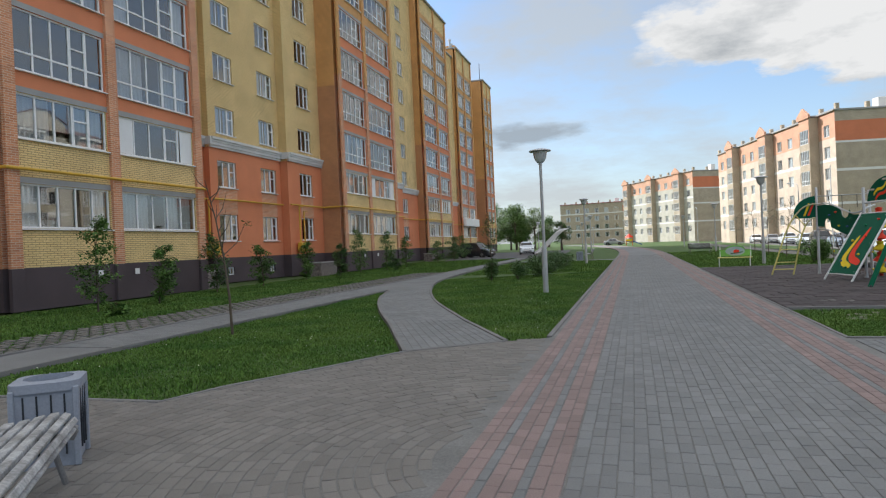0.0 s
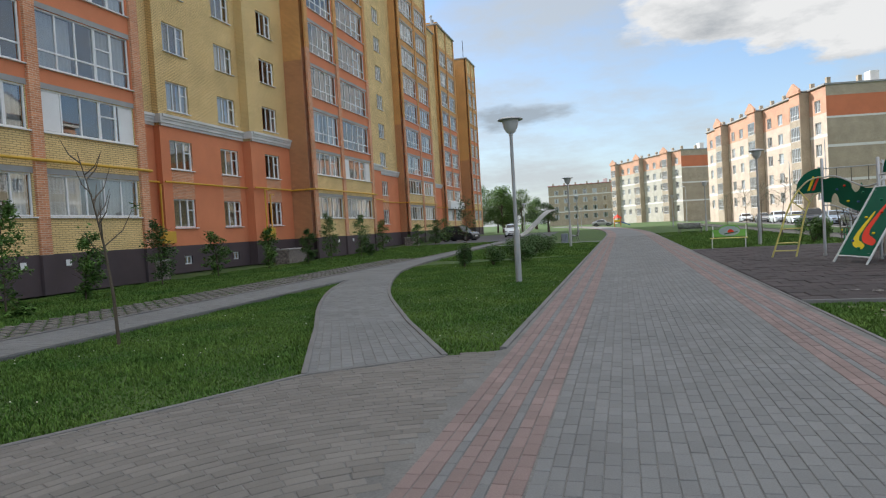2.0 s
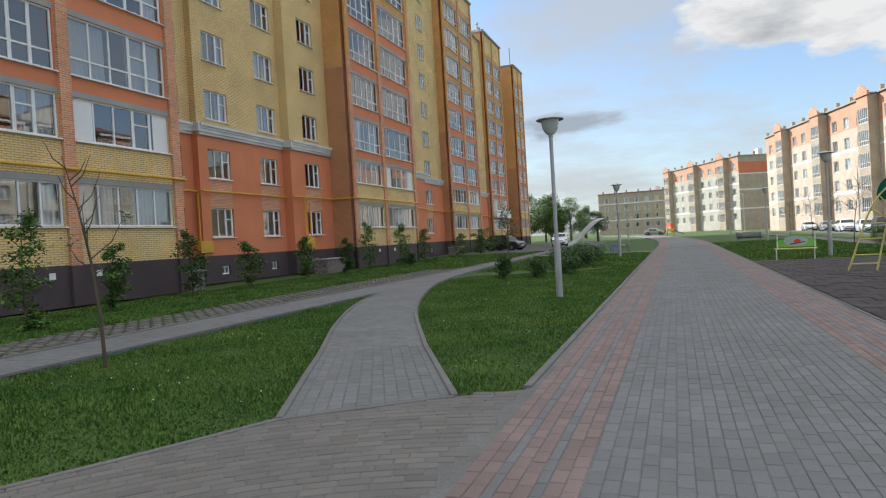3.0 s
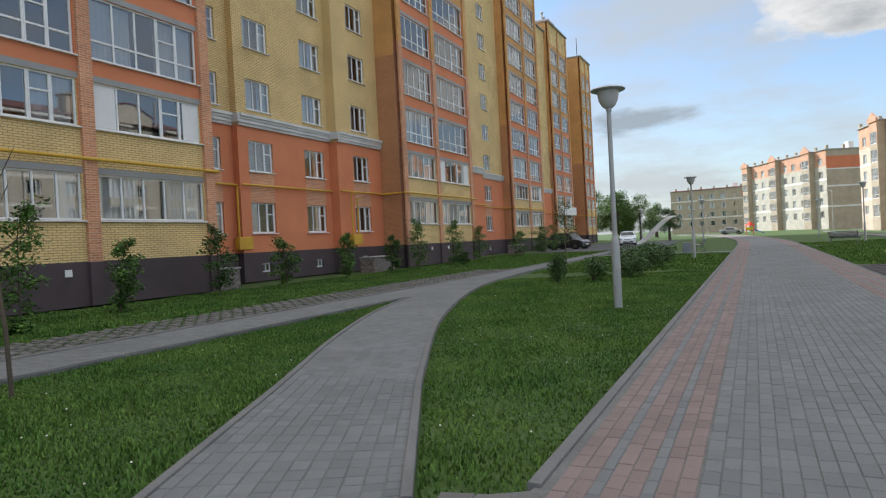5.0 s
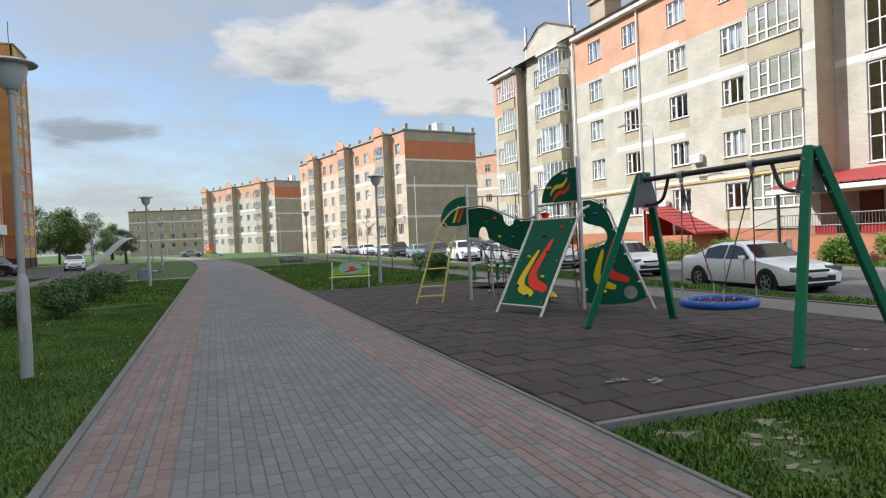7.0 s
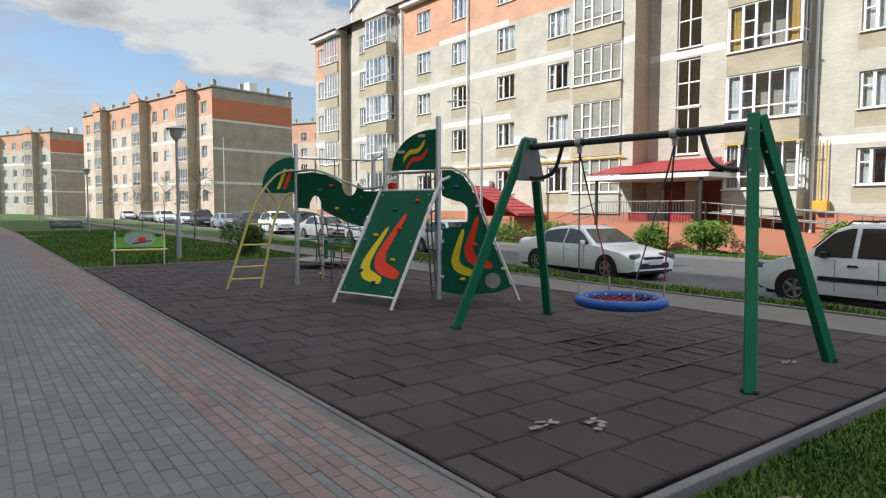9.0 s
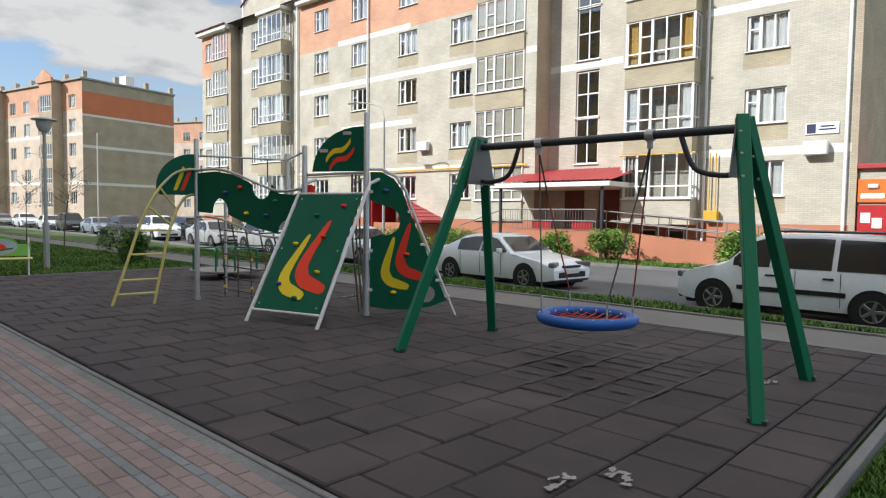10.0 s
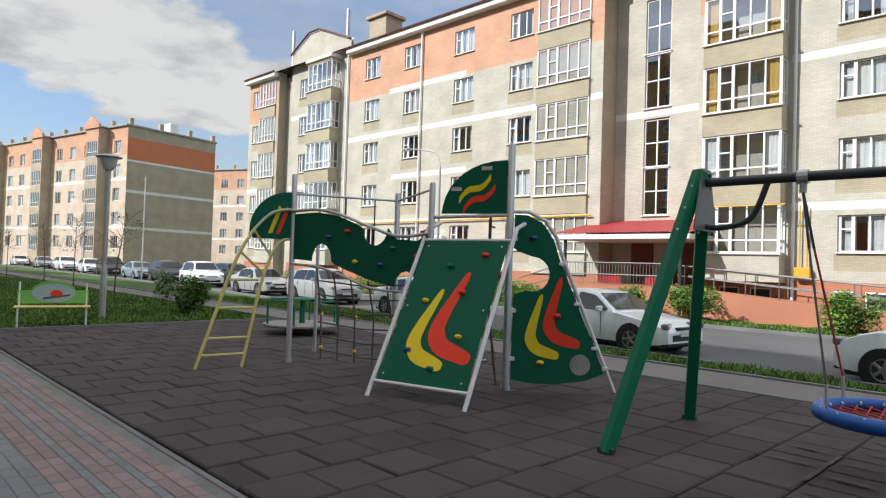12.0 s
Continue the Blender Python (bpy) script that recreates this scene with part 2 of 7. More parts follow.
GREEN_STEEL = mat("green_steel", (0.006, 0.16, 0.08), 0.45, var=0.12, scale=5, spec=0.25)
GALV = mat("galvanised_steel", (0.5, 0.51, 0.53), 0.42, 0.5, var=0.12, scale=8)
WHITE_STEEL = mat("white_steel", (0.68, 0.69, 0.7), 0.4, var=0.1)
DARK_STEEL = mat("dark_grey_tube", (0.055, 0.062, 0.068), 0.35, 0.3, var=0.15)
YEL_STEEL = mat("pale_yellow_tube", (0.66, 0.58, 0.19), 0.45, var=0.15)
RED_P = mat("red_plastic", (0.80, 0.06, 0.03), 0.55, var=0.1, spec=0.15)
YEL_P = mat("yellow_plastic", (0.80, 0.60, 0.03), 0.55, var=0.1, spec=0.15)
RAIL = mat("grey_painted_rail", (0.2, 0.2, 0.2), 0.5, 0.2)
BLUE_P = mat("blue_vinyl", (0.012, 0.10, 0.40), 0.42, var=0.15, scale=10)
ROPE = mat("grey_rope", (0.15, 0.13, 0.11), 0.9)
RED_ROPE = mat("red_rope", (0.42, 0.06, 0.05), 0.9)
BLUE_HOLD = mat("blue_hold", (0.03, 0.09, 0.3), 0.5)
LAMP_BOWL = mat("frosted_bowl", (0.52, 0.53, 0.53), 0.3, var=0.08)
POLE = mat("pale_lamp_pole", (0.42, 0.43, 0.44), 0.45, 0.3, var=0.15, scale=5)
BENCH_WOOD = mat("weathered_white_slat", (0.42, 0.43, 0.44), 0.75, var=0.4, scale=30, fine=45, bump=0.3, alt=(0.2, 0.2, 0.2))
BIN_MAT = mat("grey_blue_concrete_bin", (0.27, 0.30, 0.36), 0.75, var=0.15, scale=8, bump=0.2)
BIN_DARK = mat("bin_groove", (0.03, 0.035, 0.045), 0.8)
BARK = mat("bark", (0.12, 0.095, 0.07), 0.9, var=0.3, scale=20, bump=0.4)
LEAF = mat("leaf", (0.095, 0.19, 0.035), 0.6, var=0.25, scale=8, island=0.4, alt=(0.065, 0.14, 0.03), spec=0.3)
LEAF_DARK = mat("leaf_dark", (0.06, 0.125, 0.03), 0.6, var=0.25, scale=8, island=0.4, spec=0.3)
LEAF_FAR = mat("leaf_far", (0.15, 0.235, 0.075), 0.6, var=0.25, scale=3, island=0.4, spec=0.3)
LEAF_HEDGE = mat("leaf_hedge", (0.13, 0.25, 0.04), 0.6, var=0.25, scale=8, island=0.4, spec=0.3)
TYRE = mat("tyre", (0.018, 0.018, 0.02), 0.85)
RIM = mat("alloy_rim", (0.35, 0.36, 0.37), 0.35, 0.8)
BLACK = mat("black_trim", (0.015, 0.015, 0.017), 0.5)
LIGHT_LENS = mat("headlight_lens", (0.16, 0.17, 0.19), 0.1)
RED_LENS = mat("tail_lens", (0.35, 0.01, 0.012), 0.2)
PLATE = mat("number_plate", (0.72, 0.72, 0.7), 0.5)
DOOR_BROWN = mat("brown_door", (0.16, 0.05, 0.03), 0.5, var=0.2)
DOOR_RED = mat("red_door", (0.45, 0.02, 0.025), 0.5)
SIGN_ORANGE = mat("orange_sign", (0.75, 0.18, 0.03), 0.5)
BLUE_SIGN = mat("navy_plate", (0.03, 0.035, 0.10), 0.5)


def car_paint(name, col, rough=0.25):
    m = mat(name, col, rough, 0.0, var=0.06, scale=2, fine=10, spec=0.5)
    m.node_tree.nodes["Principled BSDF"].inputs["Coat Weight"].default_value = 0.6
    m.node_tree.nodes["Principled BSDF"].inputs["Coat Roughness"].default_value = 0.06
    return m


PAINT_WHITE = car_paint("white_car_paint", (0.80, 0.85, 0.90))
PAINT_SILVER = car_paint("silver_car_paint", (0.36, 0.38, 0.40))
PAINT_DARK = car_paint("dark_car_paint", (0.03, 0.032, 0.036))
PAINT_BLUE = car_paint("grey_blue_car_paint", (0.28, 0.34, 0.42))


# ---- mesh helpers ----
class Shape:
    """Collects vertices and faces for one mesh."""

    def __init__(self):
        self.v, self.f = [], []

    def add(self, verts, faces):
        k = len(self.v)
        self.v.extend(tuple(p) for p in verts)
        self.f.extend(tuple(i + k for i in q) for q in faces)
        return self

    def quad(self, *p):
        return self.add(p, [tuple(range(len(p)))])

    def box(self, x0, x1, y0, y1, z0, z1, m=None):
        p = [Vector((x, y, z)) for z in (z0, z1) for y in (y0, y1) for x in (x0, x1)]
        if m:
            p = [m @ q for q in p]
        return self.add(p, [(0, 2, 3, 1), (4, 5, 7, 6), (0, 1, 5, 4), (2, 6, 7, 3), (0, 4, 6, 2), (1, 3, 7, 5)])

    def soft_box(self, x0, x1, y0, y1, z0, z1, c=0.01, m=None):
        """A box with chamfered edges."""
        pts, idx = [], {}
        for i, x in enumerate((x0, x1)):
            for j, y in enumerate((y0, y1)):
                for k, z in enumerate((z0, z1)):
                    sx, sy, sz = (c if i == 0 else -c), (c if j == 0 else -c), (c if k == 0 else -c)
                    idx[i, j, k] = len(pts)
                    pts += [Vector((x, y + sy, z + sz)), Vector((x + sx, y, z + sz)), Vector((x + sx, y + sy, z))]
        if m:
            pts = [m @ q for q in pts]
        f = []
        for a in range(3):
            for s in (0, 1):
                q = []
                for b, d in ((0, 0), (1, 0), (1, 1), (0, 1)):
                    key = [0, 0, 0]
                    key[a], key[(a + 1) % 3], key[(a + 2) % 3] = s, b, d
                    q.append(idx[tuple(key)] + a)
                f.append(tuple(q) if s else tuple(reversed(q)))
        for a in range(3):
            b, d = (a + 1) % 3, (a + 2) % 3
            for p in (0, 1):
                for q in (0, 1):
                    k0, k1 = [0, 0, 0], [0, 0, 0]
                    k0[a], k1[a] = 0, 1
                    k0[b] = k1[b] = p
                    k0[d] = k1[d] = q
                    i0, i1 = idx[tuple(k0)], idx[tuple(k1)]
                    e = (i0 + b, i1 + b, i1 + d, i0 + d)
                    f.append(e if p == q else tuple(reversed(e)))
        for key, i in idx.items():
            t = (i, i + 1, i + 2)
            f.append(t if sum(key) % 2 else tuple(reversed(t)))
        return self.add(pts, f)

    def tube(self, pts, r, n=8, cap=True):
        """A round bar along pts; r is a radius or one for each point."""
        pts = [Vector(p) for p in pts]
        rs = r if isinstance(r, (list, tuple)) else [r] * len(pts)
        ring, base = [], None
        for i, p in enumerate(pts):
            t = (pts[min(i + 1, len(pts) - 1)] - pts[max(i - 1, 0)]).normalized()
            if base is None:
                base = t.cross(Vector((0, 0, 1)) if abs(t.z) < 0.9 else Vector((1, 0, 0))).normalized()
            base = (base - t * base.dot(t)).normalized()
            side = t.cross(base)
            ring += [p + (base * math.cos(2 * math.pi * k / n) + side * math.sin(2 * math.pi * k / n)) * rs[i] for k in range(n)]
        f = [(i * n + k, i * n + (k + 1) % n, (i + 1) * n + (k + 1) % n, (i + 1) * n + k) for i in range(len(pts) - 1) for k in range(n)]
        if cap:
            f += [tuple(reversed(range(n))), tuple(range((len(pts) - 1) * n, len(pts) * n))]
        return self.add(ring, f)

    def lathe(self, prof, n=20, m=None, centre=(0, 0, 0)):
        """prof: (radius, height) pairs turned round the upright."""
        c = Vector(centre)
        pts = [c + Vector((r * math.cos(2 * math.pi * k / n), r * math.sin(2 * math.pi * k / n), z)) for r, z in prof for k in range(n)]
        if m:
            pts = [m @ q for q in pts]
        f = [(i * n + k, i * n + (k + 1) % n, (i + 1) * n + (k + 1) % n, (i + 1) * n + k) for i in range(len(prof) - 1) for k in range(n)]
        f += [tuple(reversed(range(n))), tuple(range((len(prof) - 1) * n, len(prof) * n))]
        return self.add(pts, f)

    def slab(self, poly, depth, m):
        """A flat outline (u, v) given a thickness, placed by m; u, v are local x, z and the thickness local y."""
        k = len(poly)
        area = sum(poly[i][0] * poly[(i + 1) % k][1] - poly[(i + 1) % k][0] * poly[i][1] for i in range(k))
        if area < 0:
            poly = poly[::-1]
        pts = [m @ Vector((u, -depth / 2, v)) for u, v in poly] + [m @ Vector((u, depth / 2, v)) for u, v in poly]
        f = [tuple(range(k)), tuple(reversed(range(k, 2 * k)))]
        f += [(i + k, (i + 1) % k + k, (i + 1) % k, i) for i in range(k)]
        return self.add(pts, f)

    def weld(self):
        """Shares the corners that coincide."""
        seen, order, remap = {}, [], []
        for p in self.v:
            key = tuple(round(c, 4) for c in p)
            if key not in seen:
                seen[key] = len(order)
                order.append(p)
            remap.append(seen[key])
        self.v, self.f = order, [tuple(remap[i] for i in q) for q in self.f]
        return self

    def mesh(self, name, material, smooth=False):
        me = bpy.data.meshes.new(name)
        me.from_pydata(self.v, [], self.f)
        me.update()
        if material:
            me.materials.append(material)
        if smooth:
            me.shade_smooth()
            me.set_sharp_from_angle(angle=radians(38))
        return me


def part(name, shape, material, parent=None, label="", smooth=False):
    me = shape if isinstance(shape, bpy.types.Mesh) else shape.mesh(name, material, smooth)
    ob = new(name, me)
    if parent:
        ob.parent = parent
    return tagged(ob, label) if label else ob


def thing(name, label, category, m=None, group="", kind=""):
    ob = new(name)
    ob.empty_display_size = 0.1
    if m:
        ob.matrix_basis = m
    return tagged(ob, label, category, group, kind)


def arc(c, r, a0, a1, n):
    return [(c[0] + r * math.cos(radians(a0 + (a1 - a0) * i / n)), c[1] + r * math.sin(radians(a0 + (a1 - a0) * i / n))) for i in range(n + 1)]


def spline(pts, n):
    """Points of a smooth curve through pts."""
    out = []
    p = [Vector(q) for q in pts]
    for i in range(len(p) - 1):
        a, b, c, d = p[max(i - 1, 0)], p[i], p[i + 1], p[min(i + 2, len(p) - 1)]
        for k in range(n):
            t = k / n
            out.append(0.5 * (2 * b + (c - a) * t + (2 * a - 5 * b + 4 * c - d) * t * t + (3 * b - a - 3 * c + d) * t ** 3))
    return out + [p[-1]]


rng = random.Random(7)


# ---- ground ----
def road_x(y):
    """Near kerb of the access road, which drifts away from the promenade."""
    return float(np.interp(y, (-40, 12, 22, 40, 58, 75, 170), (14.2, 15.0, 15.7, 17.9, 19.2, 19.6, 20.5)))


DIP = -0.40
FAR_KERB = 24.6
gs = Shape()
gy = [-500, -60] + list(range(-40, 181, 10)) + [260, 1400]
gp = [[(-900, -0.06), (12.3, -0.06), (road_x(y) - 0.14, DIP + 0.0), (FAR_KERB + 0.14, DIP), (28.2, -0.34), (900, -0.3)] for y in gy]
gs.add([(x, y, z - 0.02 * (2 <= k <= 3)) for y, row in zip(gy, gp) for k, (x, z) in enumerate(row)], [(i * 6 + k, i * 6 + k + 1, (i + 1) * 6 + k + 1, (i + 1) * 6 + k) for i in range(len(gy) - 1) for k in range(5)])
ground = part("ground", gs, GRASS)
tagged(ground, "short green lawn with clover between the paths", "lawn", kind="structure")


def edge_x(y):
    """Left edge of the promenade: straight, then bending gently to the left."""
    return 0.0 if y < 55 else -((y - 55) ** 2) / 900.0


PW = 4.0
promenade = part("promenade", Shape().add(
    [p for y in [-12] + list(range(0, 56, 5)) + list(range(58, 190, 4)) for p in ((edge_x(y), y, -0.006 if y < 56 else -0.004), (edge_x(y) + PW, y, -0.006 if y < 56 else -0.004))],
    [(2 * i, 2 * i + 1, 2 * i + 3, 2 * i + 2) for i in range(45)]), JOINT)
tagged(promenade, "wide grey paved promenade with red block borders", "promenade", kind="structure")
far_paving = Shape()
ys = [55] + list(range(58, 190, 4))
for a, b in zip(ys, ys[1:]):
    for x0, x1 in ((0.86, 3.14),):
        far_paving.quad((edge_x(a) + x0, a, 0.0), (edge_x(a) + x1, a, 0.0), (edge_x(b) + x1, b, 0.0), (edge_x(b) + x0, b, 0.0))
part("far_paving", far_paving, GREY_PAVER, promenade)
far_red = Shape()
for a, b in zip(ys, ys[1:]):
    for x0, x1 in ((0.1, 0.86), (3.14, 3.9)):
        far_red.quad((edge_x(a) + x0, a, 0.0), (edge_x(a) + x1, a, 0.0), (edge_x(b) + x1, b, 0.0), (edge_x(b) + x0, b, 0.0))
part("far_red_border", far_red, RED_PAVER, promenade)


def kerb(name, pts, width=0.08, top=0.02, label="grey concrete edging kerb beside the paving", deep=-0.08):
    s = Shape()
    p = [Vector((x, y, 0)) for x, y in pts]
    ring = []
    for i, q in enumerate(p):
        t = (p[min(i + 1, len(p) - 1)] - p[max(i - 1, 0)]).normalized()
        nrm = Vector((-t.y, t.x, 0))
        h = width / 2
        ring += [q + nrm * h + Vector((0, 0, deep)), q + nrm * h + Vector((0, 0, top - 0.006)), q + nrm * (h - 0.008) + Vector((0, 0, top)),
                 q - nrm * (h - 0.008) + Vector((0, 0, top)), q - nrm * h + Vector((0, 0, top - 0.006)), q - nrm * h + Vector((0, 0, deep))]
    s.add(ring, [(i * 6 + k, i * 6 + k + 1, (i + 1) * 6 + k + 1, (i + 1) * 6 + k) for i in range(len(p) - 1) for k in range(5)] + [tuple(range(5, -1, -1)), tuple(range(len(ring) - 6, len(ring)))])
    return tagged(part(name, s, KERB), label, "kerb", kind="structure")


kerb("kerb", [(edge_x(y) + 0.0, y) for y in list(range(9, 56, 2)) + list(range(58, 180, 5))])
kerb("kerb", [(edge_x(y) + PW + 0.02, y) for y in [8.9] + list(range(9, 56, 2)) + list(range(58, 180, 5))], 0.05, 0.008)

# side path that swings from the plaza to the pavement by the houses: its two edges
PATH_R = spline([(-0.6, 8.6, 0), (-1.46, 10.3, 0), (-2.27, 11.95, 0), (-4.1, 16.1, 0), (-5.75, 21.0, 0), (-6.8, 25.6, 0), (-7.5, 33.0, 0), (-7.9, 42.0, 0), (-8.2, 60.0, 0)], 14)
PATH_L = spline([(-1.88, 7.65, 0), (-2.7, 9.4, 0), (-3.35, 10.8, 0), (-4.75, 13.7, 0), (-6.1, 17.0, 0), (-7.05, 20.2, 0)], 10)
PLAZA = [(-12, 4.6), (-3.45, 4.57), (-3.18, 5.3), (-2.48, 6.5), (-1.88, 7.65), (-0.6, 8.6), (0.0, 8.95), (0, -8), (-12, -8)]
plaza = part("plaza", Shape().add([(x, y, -0.006) for x, y in PLAZA], [tuple(reversed(range(len(PLAZA))))]), JOINT)
tagged(plaza, "warm grey block paving laid in arcs", "plaza", kind="structure")
kerb("kerb", PLAZA[:6], 0.06, 0.012)
plaza_r = part("plaza_side", Shape().quad((4, -8, -0.012), (14, -8, -0.012), (14, 8.9, -0.012), (4, 8.9, -0.012)), JOINT)
tagged(plaza_r, "grey paved side court beside the promenade", "plaza", kind="structure")
kerb("kerb", [(4.04, 8.9), (14, 8.9)], 0.06, 0.012)
side_path = Shape()
n_l, n_r = len(PATH_L), len(PATH_R)
kr = [min(range(n_r), key=lambda j: (PATH_R[j] - p).length) for p in PATH_L]
for i in range(n_l - 1):
    a, b = PATH_L[i], PATH_L[i + 1]
    c, d = PATH_R[int(i * kr[-1] / (n_l - 1))], PATH_R[int((i + 1) * kr[-1] / (n_l - 1))]
    side_path.quad((a.x, a.y, -0.006), (c.x, c.y, -0.006), (d.x, d.y, -0.006), (b.x, b.y, -0.006))
side_path = tagged(part("side_path", side_path, JOINT), "curved grey block path between lawns", "path", kind="structure")
kerb("kerb", [(p.x, p.y) for p in PATH_R], 0.07, 0.022)
kerb("kerb", [(p.x, p.y) for p in PATH_L], 0.07, 0.022)
NEAR_X, FAR_X = -7.15, -8.75
pav = Shape()
pav.quad((FAR_X, -8, -0.012), (NEAR_X, -8, -0.012), (NEAR_X, 21, -0.012), (FAR_X, 21, -0.012))
for i in range(kr[-1], n_r - 1):
    c, d = PATH_R[i], PATH_R[i + 1]
    pav.quad((FAR_X - 0.02 * max(0, c.y - 30), c.y, -0.011), (c.x, c.y, -0.011), (d.x, d.y, -0.011), (FAR_X - 0.02 * max(0, d.y - 30), d.y, -0.011))
end_l, end_r = PATH_L[-1], PATH_R[kr[-1]]
pav.quad((-8.1, 19.6, -0.013), (end_l.x - 0.1, 19.9, -0.013), (end_r.x, end_r.y - 0.4, -0.013), (end_r.x, end_r.y + 0.2, -0.013), (-8.1, end_r.y + 0.2, -0.013))
pavement = tagged(part("pavement", pav, GREY_PAVER), "grey pavement along the apartment building", "pavement", kind="structure")
kerb("kerb", [(NEAR_X, y) for y in range(-8, 21, 2)] + [(-7.05, 20.2)], 0.07, 0.022)
kerb("kerb", [(FAR_X - 0.02 * max(0, y - 30), y) for y in range(-8, 61, 4)], 0.07, 0.022)

# court before the far end of the house, with a cross path
court = Shape().quad((-17, 60, -0.03), (-5.5, 60, -0.03), (-8, 100, -0.03), (-24, 100, -0.03))
tagged(part("parking_court", court, ASPHALT), "pale asphalt parking court before the house", "road", kind="structure")
cross = Shape().quad((-7.8, 46.6, -0.02), (0, 45.6, -0.02), (0, 47.4, -0.02), (-7.8, 48.4, -0.02)).quad((4, 50, -0.02), (11.5, 53, -0.02), (11.5, 54.8, -0.02), (4, 52, -0.02))
tagged(part("cross_path", cross, GREY_PAVER), "narrow grey paths crossing the lawn", "path", kind="structure")

# pavement, road and verge in front of the right-hand house
side = Shape()
for (a, b) in ((-20, 20), (20, 60), (60, 130)):
    side.quad((10.8, a, -0.015), (12.25, a, -0.015), (12.25 - 0.002 * b, b, -0.015), (10.8, b, -0.015))
tagged(part("sidewalk", side, WARM_PAVER), "pale paved footway behind the playground", "pavement", kind="structure")
kerb("kerb", [(10.78, y) for y in range(-20, 121, 5)], 0.08, 0.015)
kerb("kerb", [(12.27, y) for y in range(-20, 121, 5)], 0.08, 0.015)


road = Shape()
ry = list(range(-40, 171, 10))
for a, b in zip(ry, ry[1:]):
    road.quad((road_x(a), a, DIP), (FAR_KERB, a, DIP), (FAR_KERB, b, DIP), (road_x(b), b, DIP))
tagged(part("road", road, ASPHALT), "grey asphalt access road with parked cars", "road", kind="structure")
kerb("kerb", [(road_x(y) - 0.07, y) for y in ry], 0.14, DIP + 0.1, deep=DIP - 0.1)
kerb("kerb", [(FAR_KERB + 0.07, y) for y in ry], 0.14, DIP + 0.12, deep=DIP - 0.1)
marks = Shape()
for k in range(4):
    marks.quad((20.6 + 0.8 * k, 16.4, DIP + 0.004), (21.0 + 0.8 * k, 16.4, DIP + 0.004), (21.0 + 0.8 * k, 19.0, DIP + 0.004), (20.6 + 0.8 * k, 19.0, DIP + 0.004))
tagged(part("road_marking", marks, PAINT_LINE), "worn white stripes on the asphalt", "road marking", kind="structure")
# ---- playground floor ----
PX0, PX1, PY0, PY1 = 4.08, 10.7, 12.7, 29.3
floor_bed = Shape().quad((PX0, PY0, -0.03), (PX1, PY0, -0.03), (PX1, PY1, -0.03), (PX0, PY1, -0.03))
play_floor = tagged(part("playground_floor", floor_bed, BLACK), "dark brown rubber tile floor of the playground", "rubber floor", kind="structure")
kerb("kerb", [(4.04, 12.62), (10.74, 12.62)], 0.07, 0.02)
kerb("kerb", [(4.04, 29.36), (10.74, 29.36)], 0.07, 0.01)


def ragged(cx, cy, r, z, n=44, squash=0.6):
    pts = []
    p, s = rng.uniform(0, 6.28), rng.uniform(0, 6.28)
    for k in range(n):
        a = 2 * math.pi * k / n
        q = r * (0.72 + 0.24 * math.sin(2 * a + p) + 0.14 * math.sin(5 * a + s) + 0.08 * math.sin(9 * a + p + s) + rng.uniform(-0.05, 0.05))
        pts.append((cx + q * math.cos(a), cy + q * squash * math.sin(a), z))
    return pts


def flakes(cx, cy, r, sq, z=0.0225):
    """A worn patch broken into a few ragged flakes."""
    s = Shape()
    for k in range(7):
        a, d = rng.uniform(0, 6.28), r * rng.uniform(0.1, 0.95)
        s.quad(*ragged(cx + d * math.cos(a), cy + d * sq * math.sin(a), r * rng.uniform(0.12, 0.42), z + 0.0006 * k, 24, rng.uniform(0.35, 0.9)))
    return s


for cx, cy, r, sq in ((5.1, 13.8, 0.17, 0.8), (5.36, 13.58, 0.19, 0.6), (8.38, 13.66, 0.14, 1.0), (9.6, 21.2, 0.6, 0.5)):
    tagged(part("scuffed_patch", flakes(cx, cy, r, sq), SCUFF), "pale worn patch on the rubber tiles", "stain", kind="structure")
# dark ragged marks along the tile joints, within an oval under the swing
joint_marks = Shape()
for i in range(14):
    for j in range(7):
        y = PY0 + 0.02 + 0.5 * (j + 1)
        x = PX0 + 0.5 * (i + 1) - (0.25 if j % 2 else 0)
        near = ((x - 8.1) / 1.7) ** 2 + ((y - 14.9) / 1.0) ** 2
        if near < rng.uniform(0.5, 1.2):
            joint_marks.quad(*ragged(x - 0.25, y, rng.uniform(0.2, 0.3), 0.018 + 0.0001 * i, 24, rng.uniform(0.1, 0.2)))
            joint_marks.quad(*[(x + (q - y) * 1.0, y + 0.25 + (p - x), z + 0.0012) for p, q, z in ragged(x, y, rng.uniform(0.18, 0.27), 0.018 + 0.0001 * j, 24, rng.uniform(0.1, 0.2))])
tagged(part("damp_joints", joint_marks, DARK_RUBBER), "dark marks along the rubber tile joints under the swing", "stain", kind="structure")
for cx, cy, r, sq in ((4.6, 12.27, 0.34, 0.45), (5.05, 11.85, 0.42, 0.6), (4.85, 11.35, 0.38, 0.9), (5.4, 12.15, 0.25, 0.6)):
    tagged(part("bare_earth", flakes(cx, cy, r, sq, -0.054), DIRT), "trodden bare earth in the grass", "earth", kind="structure")


# ---- houses ----
WINDOWS = {}


